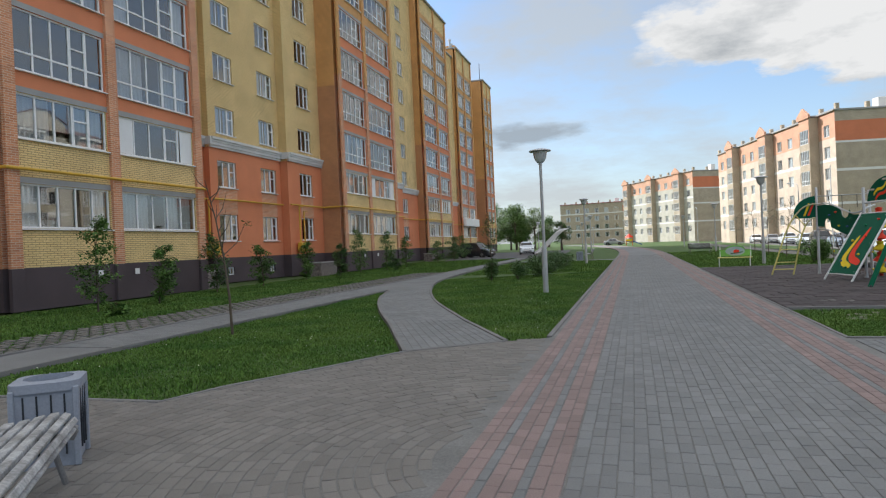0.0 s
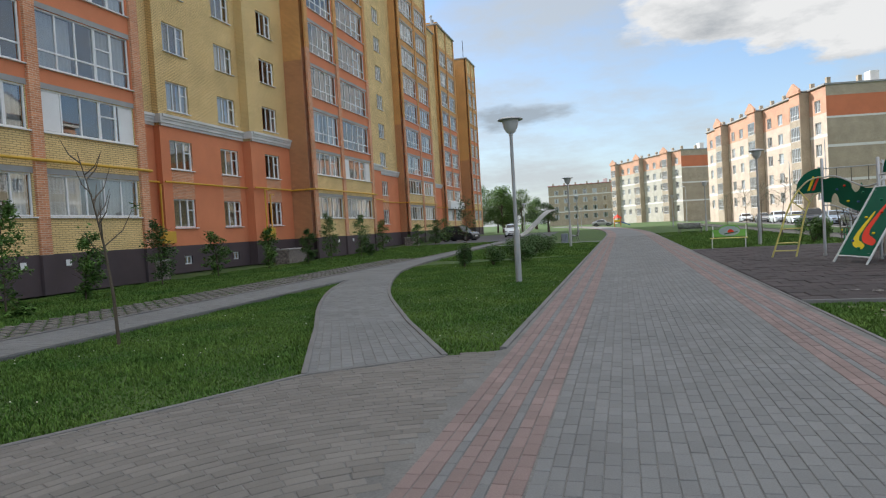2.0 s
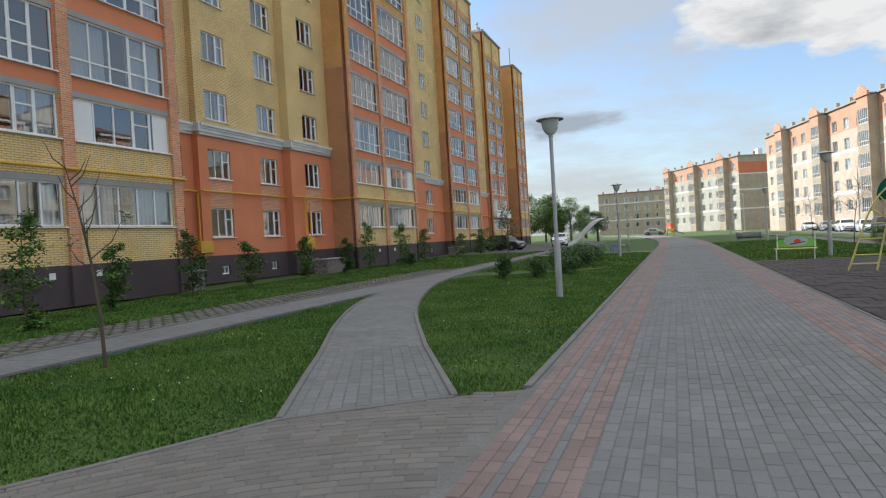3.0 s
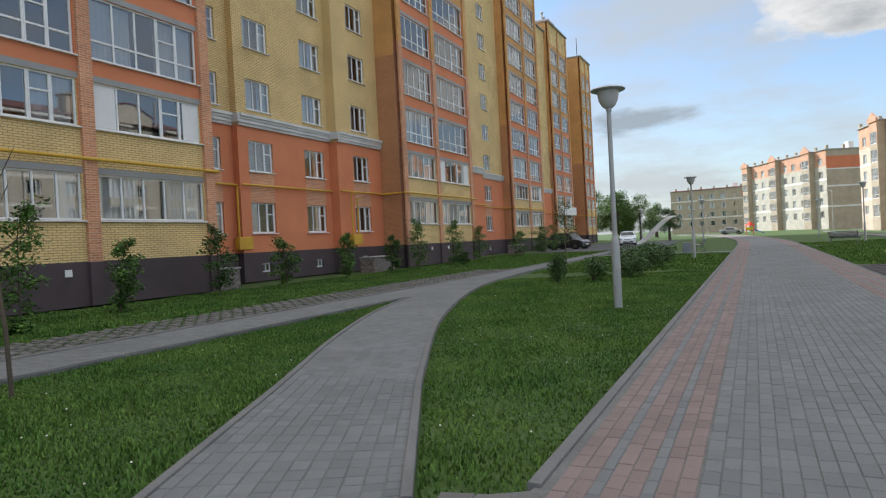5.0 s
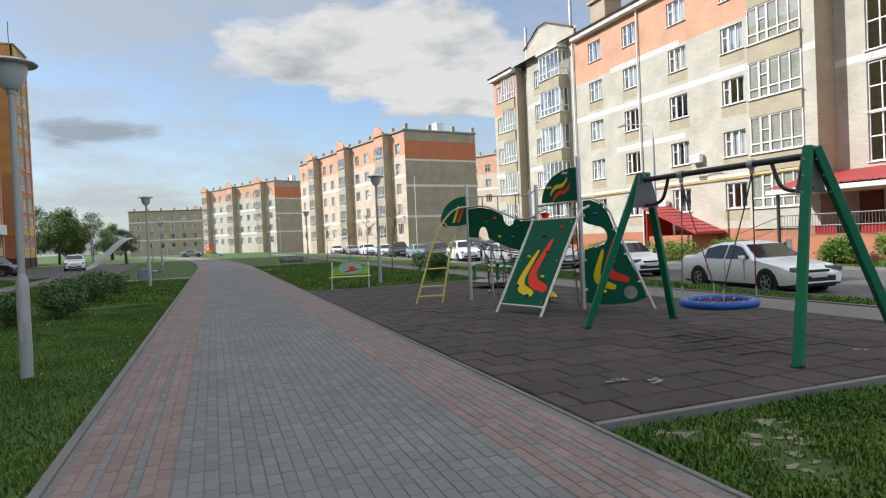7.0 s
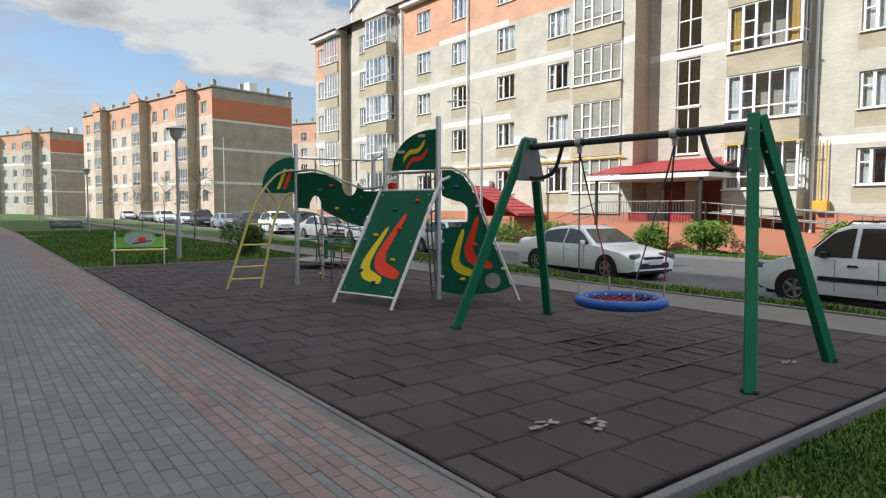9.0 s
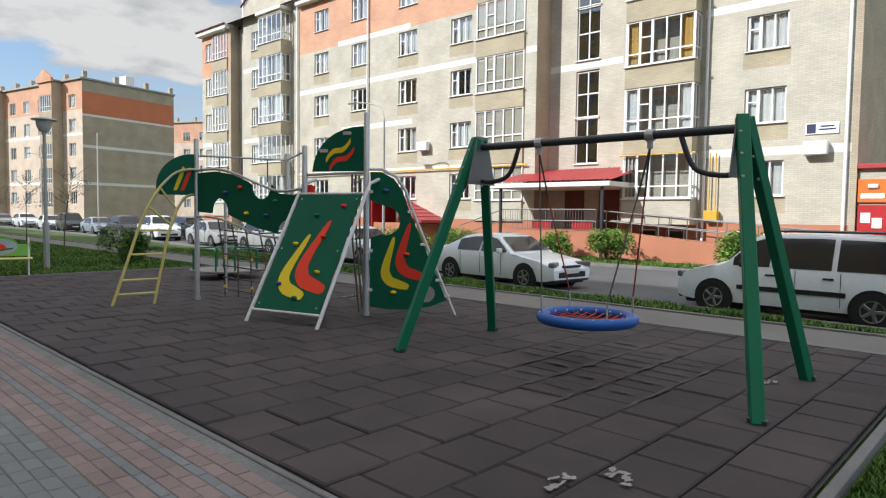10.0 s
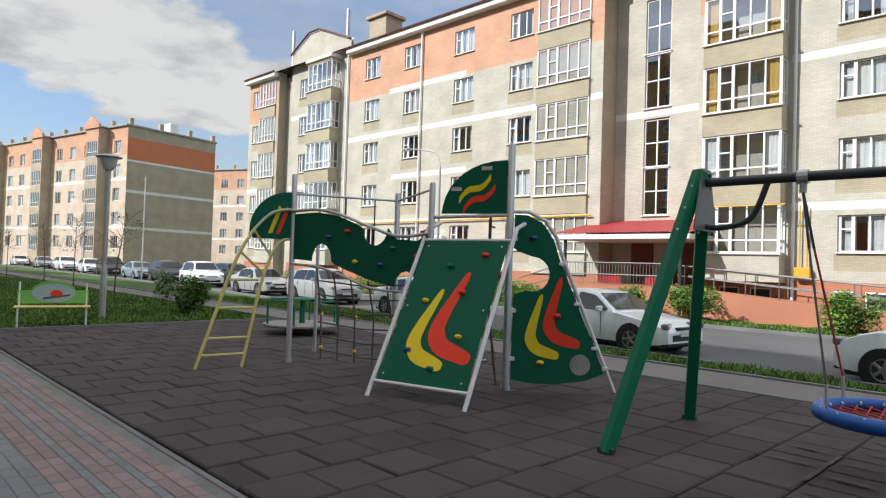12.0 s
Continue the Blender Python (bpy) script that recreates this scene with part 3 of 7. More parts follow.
def window_meshes(w, h, cols, transom, split):
    """Frame, panes and curtain of a window: cols lights across; transom: height of a low cross bar; split: a light with a bar at mid height."""
    key = (round(w, 3), round(h, 3), cols, transom, split)
    if key in WINDOWS:
        return WINDOWS[key]
    s, b = Shape(), 0.065
    for z0, z1 in ((0, b), (h - b, h)):
        s.soft_box(-0.06, 0.012, -w / 2, w / 2, z0, z1, 0.006)
    for k in range(cols + 1):
        y = -w / 2 + b / 2 + (w - b) * k / cols
        s.soft_box(-0.055, 0.016, y - b / 2, y + b / 2, 0, h, 0.006)
    if transom:
        s.soft_box(-0.055, 0.014, -w / 2, w / 2, transom - 0.035, transom + 0.035, 0.006)
    if split is not None:
        y0, y1 = -w / 2 + (w - b) * split / cols, -w / 2 + b + (w - b) * (split + 1) / cols
        z = h * 0.62
        s.soft_box(-0.05, 0.02, y0, y1, z - 0.03, z + 0.03, 0.006)
        s.soft_box(-0.05, 0.022, y0 + b, y0 + b + 0.05, 0, h, 0.006).soft_box(-0.05, 0.022, y1 - b - 0.05, y1 - b, 0, h, 0.006)
    fr_me = s.mesh("window", WHITE)
    gl_me = Shape().quad((-0.02, -w / 2 + 0.02, 0.02), (-0.02, w / 2 - 0.02, 0.02), (-0.02, w / 2 - 0.02, h - 0.02), (-0.02, -w / 2 + 0.02, h - 0.02)).mesh("pane", GLASS)
    sill = Shape().soft_box(-0.02, 0.1, -w / 2 - 0.06, w / 2 + 0.06, -0.06, -0.015, 0.008).mesh("sill", WHITE)
    curtains = []
    for cover in (((-0.48, -0.12), (0.1, 0.48)), ((-0.48, 0.48),), ((-0.48, -0.26), (0.3, 0.48))):
        c = Shape()
        for u0, u1 in cover:
            n = max(4, int((u1 - u0) * w / 0.09))
            pts = [(-0.16 - 0.02 * (i % 2), (u0 + (u1 - u0) * i / n) * w) for i in range(n + 1)]
            for (xa, ya), (xb, yb) in zip(pts, pts[1:]):
                c.quad((xa, ya, 0.06), (xb, yb, 0.06), (xb, yb, h - 0.05), (xa, ya, h - 0.05))
        curtains.append(c)
    cm = [c.mesh("curtain", CURTAIN) for c in curtains] + [curtains[2].mesh("curtain", WARM_CURTAIN)]
    WINDOWS[key] = (fr_me, gl_me, sill, cm)
    return WINDOWS[key]


def put_window(house, x, sgn, u, z, w, h, cols=3, transom=0, split=None, deep=0.1, drape=None, sill=True):
    fr_me, gl_me, si_me, cm = window_meshes(w, h, cols, transom, split)
    ob = part("window", fr_me, None, house)
    ob.matrix_basis = Matrix.Translation((x - sgn * deep, u, z)) @ Matrix.Rotation(0 if sgn > 0 else math.pi, 4, "Z")
    pane = part("pane", gl_me, None, ob)
    pane.visible_shadow = False
    if sill:
        s = part("sill", si_me, None, ob)
        s.location.x = deep
    if drape is not None:
        part("curtain", cm[drape], None, ob)
    return ob


def facade(house, x, sgn, u0, u1, z0, z1, holes, colour, thick=0.22, extra_u=(), extra_z=()):
    """An upright wall with openings cut through it; colour(u, z) names the material of each stretch."""
    us = sorted({u0, u1, *extra_u, *[h[0] for h in holes], *[h[1] for h in holes]})
    zs = sorted({z0, z1, *extra_z, *[h[2] for h in holes], *[h[3] for h in holes]})
    us, zs = [u for u in us if u0 <= u <= u1], [z for z in zs if z0 <= z <= z1]
    by = {}
    xi = x - sgn * thick
    for ua, ub in zip(us, us[1:]):
        for za, zb in zip(zs, zs[1:]):
            uc, zc = (ua + ub) / 2, (za + zb) / 2
            if any(h[0] < uc < h[1] and h[2] < zc < h[3] for h in holes):
                continue
            s = by.setdefault(colour(uc, zc), Shape())
            q = [(ua, za), (ub, za), (ub, zb), (ua, zb)]
            if sgn < 0:
                q.reverse()
            s.quad(*[(x, u, z) for u, z in q])
            s.quad(*[(xi, u, z) for u, z in reversed(q)])
    for a, b, c, d in holes:
        s = by.setdefault(colour((a + b) / 2, c - 0.05), Shape())
        for p, q in (((a, c), (b, c)), ((b, c), (b, d)), ((b, d), (a, d)), ((a, d), (a, c))):
            s.quad((x, *p), (x, *q), (xi, *q), (xi, *p))
    for material, s in by.items():
        part("wall", s.weld(), material, house)


def wall_box(house, material, *b, name="wall"):
    return part(name, Shape().box(*b), material, house)


ROOF_L = 30.4
left_house = thing("apartment_building", "long nine-storey yellow and orange brick apartment block with glazed loggias", "apartment building", Matrix.Translation((0, 0.075, 0)) @ Matrix.Diagonal((1, 1.045, 0.986, 1)))
hr = random.Random(3)


def loggia_bay(x, y0, ym, y1, top, back, shop=False):
    """Projecting bay with two columns of glazed loggias between brick piers."""
    p = 0.42
    cols = ((y0 + p, ym - p / 2), (ym + p / 2, y1 - p))
    holes, wins = [], []
    for a, b in cols:
        for n in range(9):
            if n < 2:
                zs = (2.7 + 2.95 * n, 4.18 + 2.97 * n)
            else:
                zs = (7.9 + 2.98 * (n - 2), 9.95 + 2.98 * (n - 2))
            holes.append((a + 0.05, b - 0.05, *zs))
            wins.append((a, b, n, *zs))

    def colour(u, z):
        if z < 1.4:
            return PLINTH
        for a, b, n, za, zb in wins:
            if a < u < b and zb < z < zb + 0.2:
                return LINTEL
        inside_bay = any(a < u < b for a, b in cols)
        if inside_bay:
            return YELLOW_BRICK if z < 5.7 or z > 28.6 else ORANGE_PAINT if z < 19 else OCHRE_BRICK
        return ORANGE_BRICK if z < 14 else OCHRE_BRICK
    facade(left_house, x, 1, y0, y1, 0, top, holes, colour, 0.25, extra_u=[c for ab in cols for c in ab], extra_z=[1.4, 5.7, 14, 19, 28.6] + [w[4] + 0.2 for w in wins])
    for a, b, n, za, zb in wins:
        w = b - a - 0.1
        tall = n >= 2
        put_window(left_house, x, 1, (a + b) / 2, za, w, zb - za, 5, 0.62 if tall else 0, 3 if (tall or n == 1) else None, 0.08, hr.choice((0, 1, 1, 2)) if n < 1 else hr.choice((None, None, None, None, 0, 2)))
    a, b = cols[1]
    for q0, q1 in ((0.02, 0.2), (0.82, 0.98)):
        part("infill_panel", Shape().soft_box(x - 0.1, x - 0.07, a + (b - a) * q0, a + (b - a) * q1, 5.72, 7.08, 0.005), WHITE, left_house)
    for ya, yb in ((y0, y0 + p), (ym - p / 2, ym + p / 2), (y1 - p, y1)):
        s = Shape().soft_box(x - 0.02, x + 0.13, ya - 0.003, yb + 0.003, 0.0, 1.38, 0.01)
        part("pier_plinth", s, PLINTH, left_house)
        part("pier", Shape().soft_box(x - 0.02, x + 0.12, ya, yb, 1.38, 14, 0.008), ORANGE_BRICK, left_house)
        part("pier", Shape().soft_box(x - 0.02, x + 0.12, ya, yb, 14, top, 0.008), OCHRE_BRICK, left_house)
    for ya, yb in ((y0, y0 + 0.25), (y1 - 0.25, y1)):
        wall_box(left_house, PLINTH, back, x - 0.26, ya, yb, 0, 1.4)
        wall_box(left_house, BROWN_BRICK, back, x - 0.26, ya, yb, 1.4, 13.2)
        wall_box(left_house, OCHRE_BRICK, back, x - 0.26, ya, yb, 13.2, top)
    # added backing, coloured dark so the loggias look unlit inside
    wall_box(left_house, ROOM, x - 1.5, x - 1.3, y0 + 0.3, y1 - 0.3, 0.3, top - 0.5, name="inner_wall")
    for k in range(10):
        wall_box(left_house, LINTEL, x - 1.5, x - 0.3, y0 + 0.26, y1 - 0.26, 1.5 + 2.98 * k, 1.62 + 2.98 * k, name="floor_slab")
    part("roof_cap", Shape().soft_box(back, x + 0.25, y0 - 0.15, y1 + 0.15, top, top + 0.22, 0.03), LINTEL, left_house)
    # gas pipe on brackets
    part("gas_pipe", Shape().tube([(back + 0.1, y0 - 0.1, 4.62), (x + 0.2, y0 - 0.1, 4.62), (x + 0.2, y1 + 0.1, 4.62), (back + 0.1, y1 + 0.1, 4.62)], 0.055), GAS, left_house, smooth=True)


def flat_wall(x, y0, y1, cols, width=1.55, cut=True, top=ROOF_L - 0.4, small=()):
    """Recessed stretch: plum plinth, orange render to the cornice, yellow brick above."""
    holes = []
    for u in cols:
        for n in range(9):
            z = 2.33 + 2.98 * n
            w = 0.8 if u in small else width
            holes.append((u - w / 2, u + w / 2, z, z + 1.47))
    cellar = [(u - 0.3, u + 0.3, 0.42, 0.85) for u in cols if u not in small]

    def colour(u, z):
        if z < 1.4:
            return PLINTH
        if z < 7.42:
            if any(abs(u - c) < width / 2 for c in cols) and 3.8 < z < 5.3:
                return ORANGE_BRICK
            return ORANGE_PAINT
        return YELLOW_BRICK
    facade(left_house, x, 1, y0, y1, 0, top, holes + cellar, colour, 0.2, extra_z=(1.4, 7.42, 3.8, 5.31))
    for a, b, c, d in holes:
        put_window(left_house, x, 1, (a + b) / 2, c, b - a, d - c, 3 if b - a > 1 else 2, 0, 2 if b - a > 1 else None, 0.1, hr.choice((0, 2, 2, None, None)))
    for a, b, c, d in cellar:
        put_window(left_house, x, 1, (a + b) / 2, c, b - a, d - c, 2, 0, None, 0.1, None, False)
    corn = Shape()
    for out, za, zb in ((0.10, 7.42, 7.55), (0.16, 7.55, 7.72), (0.2, 7.72, 7.84), (0.26, 7.84, 7.98)):
        corn.box(x + 0.002, x + out, y0 + 0.01, y1 - 0.01, za, zb)
    part("cornice", corn, CORNICE, left_house)
    part("roof_cap", Shape().soft_box(x - 6, x + 0.2, y0, y1, top, top + 0.2, 0.03), LINTEL, left_house)
    # added backing sheet; its dark colour stands for unlit rooms
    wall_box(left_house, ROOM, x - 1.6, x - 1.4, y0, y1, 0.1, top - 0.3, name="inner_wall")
    part("gas_pipe", Shape().tube([(x + 0.14, y0, 4.62), (x + 0.14, y1, 4.62)], 0.05), GAS, left_house, smooth=True)


XB = -17.4
for y, x0, x1 in ((26.75, -20.45, -20.05), (33.5, -20.1, -19.5), (56.5, -21.95, -20.6)):
    for za, zb, mt in ((0, 1.4, PLINTH), (1.4, 7.42, ORANGE_PAINT), (7.42, ROOF_L - 0.4, YELLOW_BRICK)):
        ya = y if y != 56.5 else y - 0.2
        wall_box(left_house, mt, x0, x1 - 0.004, ya + 0.004, ya + 0.2, za, zb)
    part("cornice", Shape().box(x0, x1 + 0.2, y - 0.12, y + 0.01, 7.55, 7.97), CORNICE, left_house)
loggia_bay(XB, -10.0, -5.6, -1.0, ROOF_L, -20.4)
flat_wall(-18.6, -1.0, 13.6, [1.6, 5.4, 9.0, 12.6])
loggia_bay(XB, 13.6, 17.85, 22.7, ROOF_L, -20.4)
flat_wall(-20.4, 22.7, 26.75, [25.3], 1.5)
flat_wall(-20.05, 26.75, 33.5, [28.2, 32.2], 1.62)
flat_wall(-19.5, 33.5, 37.85, [35.75], 1.6)
loggia_bay(-17.9, 37.85, 42.4, 47.97, ROOF_L, -20.6)
flat_wall(-20.6, 47.97, 56.5, [52.9], 1.5)
flat_wall(-21.9, 56.5, 64.5, [60.6], 1.6)
loggia_bay(-20.9, 64.5, 69.9, 74.7, ROOF_L, -23.6)
flat_wall(-23.8, 74.7, 87.5, [78, 83])
loggia_bay(-23.2, 87.5, 91.9, 96.4, ROOF_L + 1.0, -26)
flat_wall(-25.6, 96.4, 104.6, [100])
loggia_bay(-23.2, 104.6, 107.8, 110.8, ROOF_L + 0.4, -26)
for y0, y1, x in ((-10, 33.5, -20.7), (33.5, 56.5, -21.9), (56.5, 75, -24.2), (75, 110.8, -26)):
    wall_box(left_house, YELLOW_BRICK, -36, x, y0, y1, 0.05, ROOF_L - 1.0, name="rear_block")
wall_box(left_house, OCHRE_BRICK, -27, -24.5, 92.5, 95.5, ROOF_L + 1.2, ROOF_L + 3.2, name="roof_house")
part("aerial", Shape().tube([(-23.6, 104.8, ROOF_L + 0.5), (-23.6, 104.8, ROOF_L + 3.6)], 0.05), DARK_STEEL, left_house)
for y, h in ((88.6, 1.5), (89.4, 1.1)):
    part("roof_vent", Shape().lathe([(0.14, 0), (0.14, h), (0.24, h), (0.24, h + 0.18), (0.1, h + 0.3)], 10, centre=(-24.2, y, ROOF_L + 1.1)), GALV, left_house)
part("shop_sign", Shape().soft_box(-23.1, -22.6, 87.9, 95.9, 4.4, 5.6, 0.03), WHITE, left_house)
# gas risers and the regulator box
for y, x, ends in ((26.6, -20.3, 1.9), (34.2, -19.4, 2.0)):
    for dy in (0, 0.55):
        part("gas_pipe", Shape().tube([(x + 0.2, y + dy + 0.4, 4.5 - dy * 0.5), (x + 0.2, y + dy, 4.5 - dy * 0.5), (x + 0.2, y + dy, ends)], 0.045), GAS, left_house, smooth=True)
    part("gas_box", Shape().soft_box(x + 0.05, x + 0.35, y - 0.15, y + 0.7, 1.55, 2.15, 0.02), GAS, left_house)
for y in (16.9, 18.6, 40.9, 43.3):
    part("notice_plate", Shape().soft_box(XB + 0.02 if y < 30 else -17.88, XB + 0.04 if y < 30 else -17.86, y, y + 0.22, 0.95, 1.17, 0.004), WHITE, left_house)
# low basement stairwell walls in mottled stone
for x, y in ((-18.9, 23.4), (-18.3, 35.0), (-19.2, 11.6), (-19.3, 61)):
    s = thing("cellar_wall", "low mottled stone wall round a cellar window", "wall", group="cellar walls")
    part("wall", Shape().soft_box(x, x + 0.9, y, y + 2.2, -0.06, 0.75, 0.02), mat("mottled_stone", (0.3, 0.26, 0.24), 0.85, var=0.5, scale=50, alt=(0.09, 0.08, 0.08)), s)
    part("coping", Shape().soft_box(x - 0.04, x + 0.94, y - 0.04, y + 2.24, 0.755, 0.82, 0.01), LINTEL, s)


# right-hand house, built about its corner line and turned two degrees
PIV = Matrix.Translation((30.1, 19.4, 0)) @ Matrix.Rotation(radians(2.2), 4, "Z") @ Matrix.Diagonal((1, 1.052, 0.966, 1)) @ Matrix.Translation((0, -18, 0))
right_house = thing("apartment_building", "five-storey cream brick apartment block with white bands and glazed bays", "apartment building", PIV)
ROOF_R = 17.2
SILL, STOREY = 2.6, 3.08


def right_wall(x, y0, y1, cols, bands, top=ROOF_R, salmon=True, plinth=True, width=1.5):
    holes = [(u - width / 2, u + width / 2, SILL + STOREY * n, SILL + STOREY * n + 1.48) for u in cols for n in range(5) if SILL + STOREY * n + 1.5 < top]

    def colour(u, z):
        if z < 1.4 and plinth:
            return RED_ORANGE
        for za, a, b in bands:
            if za < z < za + 0.34 and a <= u <= b:
                return WHITE_BAND
        if salmon and z > 13.55:
            return SALMON_BRICK
        if any(abs(u - c) < width / 2 + 0.1 for c in cols) and (z - SILL) % STOREY > STOREY - 0.75:
            return SAND_BRICK
        return CREAM_BRICK
    ex_u = [e for b in bands for e in b[1:]] + [c + d for c in cols for d in (-width / 2 - 0.1, width / 2 + 0.1)]
    ex_z = [1.4, 13.55] + [b[0] for b in bands] + [b[0] + 0.34 for b in bands] + [SILL + STOREY * n - 0.75 for n in range(6)]
    facade(right_house, x, -1, y0, y1, -0.6, top, holes, colour, 0.22, ex_u, ex_z)
    for a, b, c, d in holes:
        put_window(right_house, x, -1, (a + b) / 2, c, b - a, d - c, 3, 0, 0, 0.1, hr.choice((0, 1, 1, 2)))
    # backing added behind the windows, room shade painted into it
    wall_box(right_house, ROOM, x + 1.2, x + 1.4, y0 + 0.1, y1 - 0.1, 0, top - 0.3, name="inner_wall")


def right_bay(y0, y1, out, x=0.0, floors=range(5), warm=()):
    """Glazed bay: brick aprons with white glazing on the front and both cheeks."""
    xf = x - out
    for n in floors:
        za, zb = SILL - 0.1 + STOREY * n, SILL + 1.95 + STOREY * n
        nxt = SILL - 0.1 + STOREY * (n + 1)
        lo = 1.3 if n == 0 else None
        if lo is not None:
            part("apron", Shape().soft_box(xf, x, y0, y1, lo, za, 0.01), CREAM_BRICK, right_house)
        part("apron", Shape().soft_box(xf, x - 0.002, y0, y1, zb, min(nxt, ROOF_R), 0.01), SAND_BRICK, right_house)
        put_window(right_house, xf, -1, (y0 + y1) / 2, za, y1 - y0, zb - za, 5, 0.55, 1, 0.06, 3 if n in warm else hr.choice((0, 2, None)))
        if out > 0.4:
            for yy, turn in ((y0, -90), (y1, 90)):
                fr_me, gl_me, si_me, cm = window_meshes(out - 0.08, zb - za, 2, 0.55, None)
                ob = part("window", fr_me, None, right_house)
                ob.matrix_basis = Matrix.Translation((xf + out / 2 + 0.03, yy + (0.06 if turn < 0 else -0.06), za)) @ Matrix.Rotation(radians(turn), 4, "Z")
                part("pane", gl_me, None, ob).visible_shadow = False
    part("bay_roof", Shape().soft_box(xf - 0.15, x, y0 - 0.12, y1 + 0.12, ROOF_R - 0.15, ROOF_R + 0.1, 0.02), WHITE_BAND, right_house)


right_wall(0.0, 16.1, 25.0, [19.05], [(4.3, 16.1, 21.4), (10.55, 16.1, 21.4)])
right_bay(21.5, 24.5, 0.9, warm=(2, 3, 4))
stair_holes = [(26.85, 28.1, 4.45, 9.4), (26.85, 28.1, 9.95, 15.6)]
facade(right_house, 1.35, -1, 25.0, 29.6, -0.6, ROOF_R, stair_holes + [(25.6, 26.7, 1.0, 3.05), (27.5, 28.6, 1.0, 3.05)], lambda u, z: WHITE_BAND if 9.5 < z < 9.85 or (z > 16.6) else CREAM_BRICK, 0.22, (), (9.5, 9.85, 16.6))
for a, b, c, d in stair_holes:
    for k in range(2):
        h = (d - c) / 2
        put_window(right_house, 1.35, -1, (a + b) / 2, c + h * k, b - a, h - 0.04, 2, h * 0.5, None, 0.1)
wall_box(right_house, ROOM, 2.6, 2.8, 25, 29.6, 0, ROOF_R - 0.3, name="inner_wall")
right_wall(0.0, 29.6, 49.2, [34.5, 38.6, 42.9, 46.75], [(7.4, 38.2, 44.6), (10.5, 29.6, 49.2), (13.45, 38.4, 45.0), (4.3, 33.6, 49.2)])
right_bay(30.3, 33.4, 0.12)
right_wall(0.0, 49.2, 56.4, [54.6], [(7.4, 53.2, 56.4), (13.2, 53.2, 56.4)], top=18.6, salmon=False, width=1.3)
right_bay(50.2, 53.1, 0.9)
right_wall(-0.4, 57.8, 62.0, [61.0], [(7.4, 57.8, 62.0)], width=0.9)
right_bay(58.0, 60.3, 0.12, -0.4)
for x0, x1, y, m_ in ((0.0, 1.35, 24.8, TAN_BRICK), (0.0, 1.35, 29.6, TAN_BRICK), (-0.4, 0.6, 57.6, TAN_BRICK)):
    wall_box(right_house, m_, x0 + 0.004, x1, y, y + 0.2, -0.6, ROOF_R)
wall_box(right_house, TAN_BRICK, 0.005, 11.8, 15.9, 16.1, -0.6, ROOF_R)
wall_box(right_house, TAN_BRICK, 2.9, 12, 16.15, 61.9, -0.3, ROOF_R - 0.2, name="rear_block")
wall_box(right_house, CREAM_BRICK, 0.4, 0.6, 56.4, 57.6, -0.3, ROOF_R)
# eaves, gutters, gable, chimneys and downpipes
for x, y0, y1 in ((-0.45, 16.0, 25.0), (0.9, 25.0, 29.6), (-0.45, 29.6, 49.2), (-0.85, 57.7, 62.2)):
    part("roof_overhang", Shape().soft_box(x, x + 1.2, y0, y1, ROOF_R - 0.1, ROOF_R + 0.32, 0.03), WHITE_BAND, right_house)
    part("gutter", Shape().tube([(x - 0.06, y0, ROOF_R + 0.3), (x - 0.06, y1, ROOF_R + 0.3)], 0.07), BROWN_ROOF, right_house)
roof = Shape().add([(-0.6, 16, ROOF_R + 0.33), (-0.6, 62.1, ROOF_R + 0.33), (6, 62.1, ROOF_R + 2.6), (6, 16, ROOF_R + 2.6), (12.6, 16, ROOF_R + 0.33), (12.6, 62.1, ROOF_R + 0.33)], [(0, 3, 2, 1), (3, 4, 5, 2), (0, 4, 3), (1, 2, 5)])
part("roof", roof, BROWN_ROOF, right_house)
part("gable", Shape().slab([(49.4, 17.1), (56.4, 17.1), (56.4, 18.7), (54.2, 20.0), (52.9, 20.0), (49.4, 18.4)], 0.25, Matrix(((0, -1, 0, 0.12), (1, 0, 0, 0), (0, 0, 1, 0), (0, 0, 0, 1)))), CREAM_BRICK, right_house)
part("gable_trim", Shape().tube([(-0.1, 49.2, 18.45), (-0.1, 52.9, 20.1), (-0.1, 54.2, 20.1), (-0.1, 56.6, 18.75)], 0.08), BROWN_ROOF, right_house)
for y in (50.4, 57.3):
    part("flue", Shape().tube([(0.6, y, ROOF_R), (0.6, y, ROOF_R + 4.0)], 0.14), GALV, right_house)
for y in (47.6, 35.0):
    part("chimney", Shape().soft_box(1.8, 3.4, y, y + 1.8, ROOF_R + 0.3, ROOF_R + 3.2, 0.02).soft_box(1.6, 3.6, y - 0.2, y + 2.0, ROOF_R + 3.2, ROOF_R + 3.45, 0.02), TAN_BRICK, right_house)
for y, x in ((21.25, -0.12), (42.0, -0.12), (49.3, -0.12), (16.25, -0.12)):
    part("downpipe", Shape().tube([(x, y, 0.2), (x, y, ROOF_R)], 0.06), WHITE, right_house, smooth=True)
part("gas_pipe", Shape().tube([(-0.15, 30.0, 4.42), (-0.15, 49, 4.42)], 0.05), GAS, right_house)
part("gas_pipe", Shape().tube([(-1.0, 21.3, 4.5), (-1.0, 24.6, 4.5)], 0.032), GAS, right_house)
for y in (20.75, 21.0):
    part("gas_pipe", Shape().tube([(-0.15, y, 4.5), (-0.15, y, 1.7)], 0.028), GAS, right_house, smooth=True)
part("gas_box", Shape().soft_box(-0.35, -0.05, 20.6, 21.15, 1.5, 1.95, 0.02), GAS, right_house)
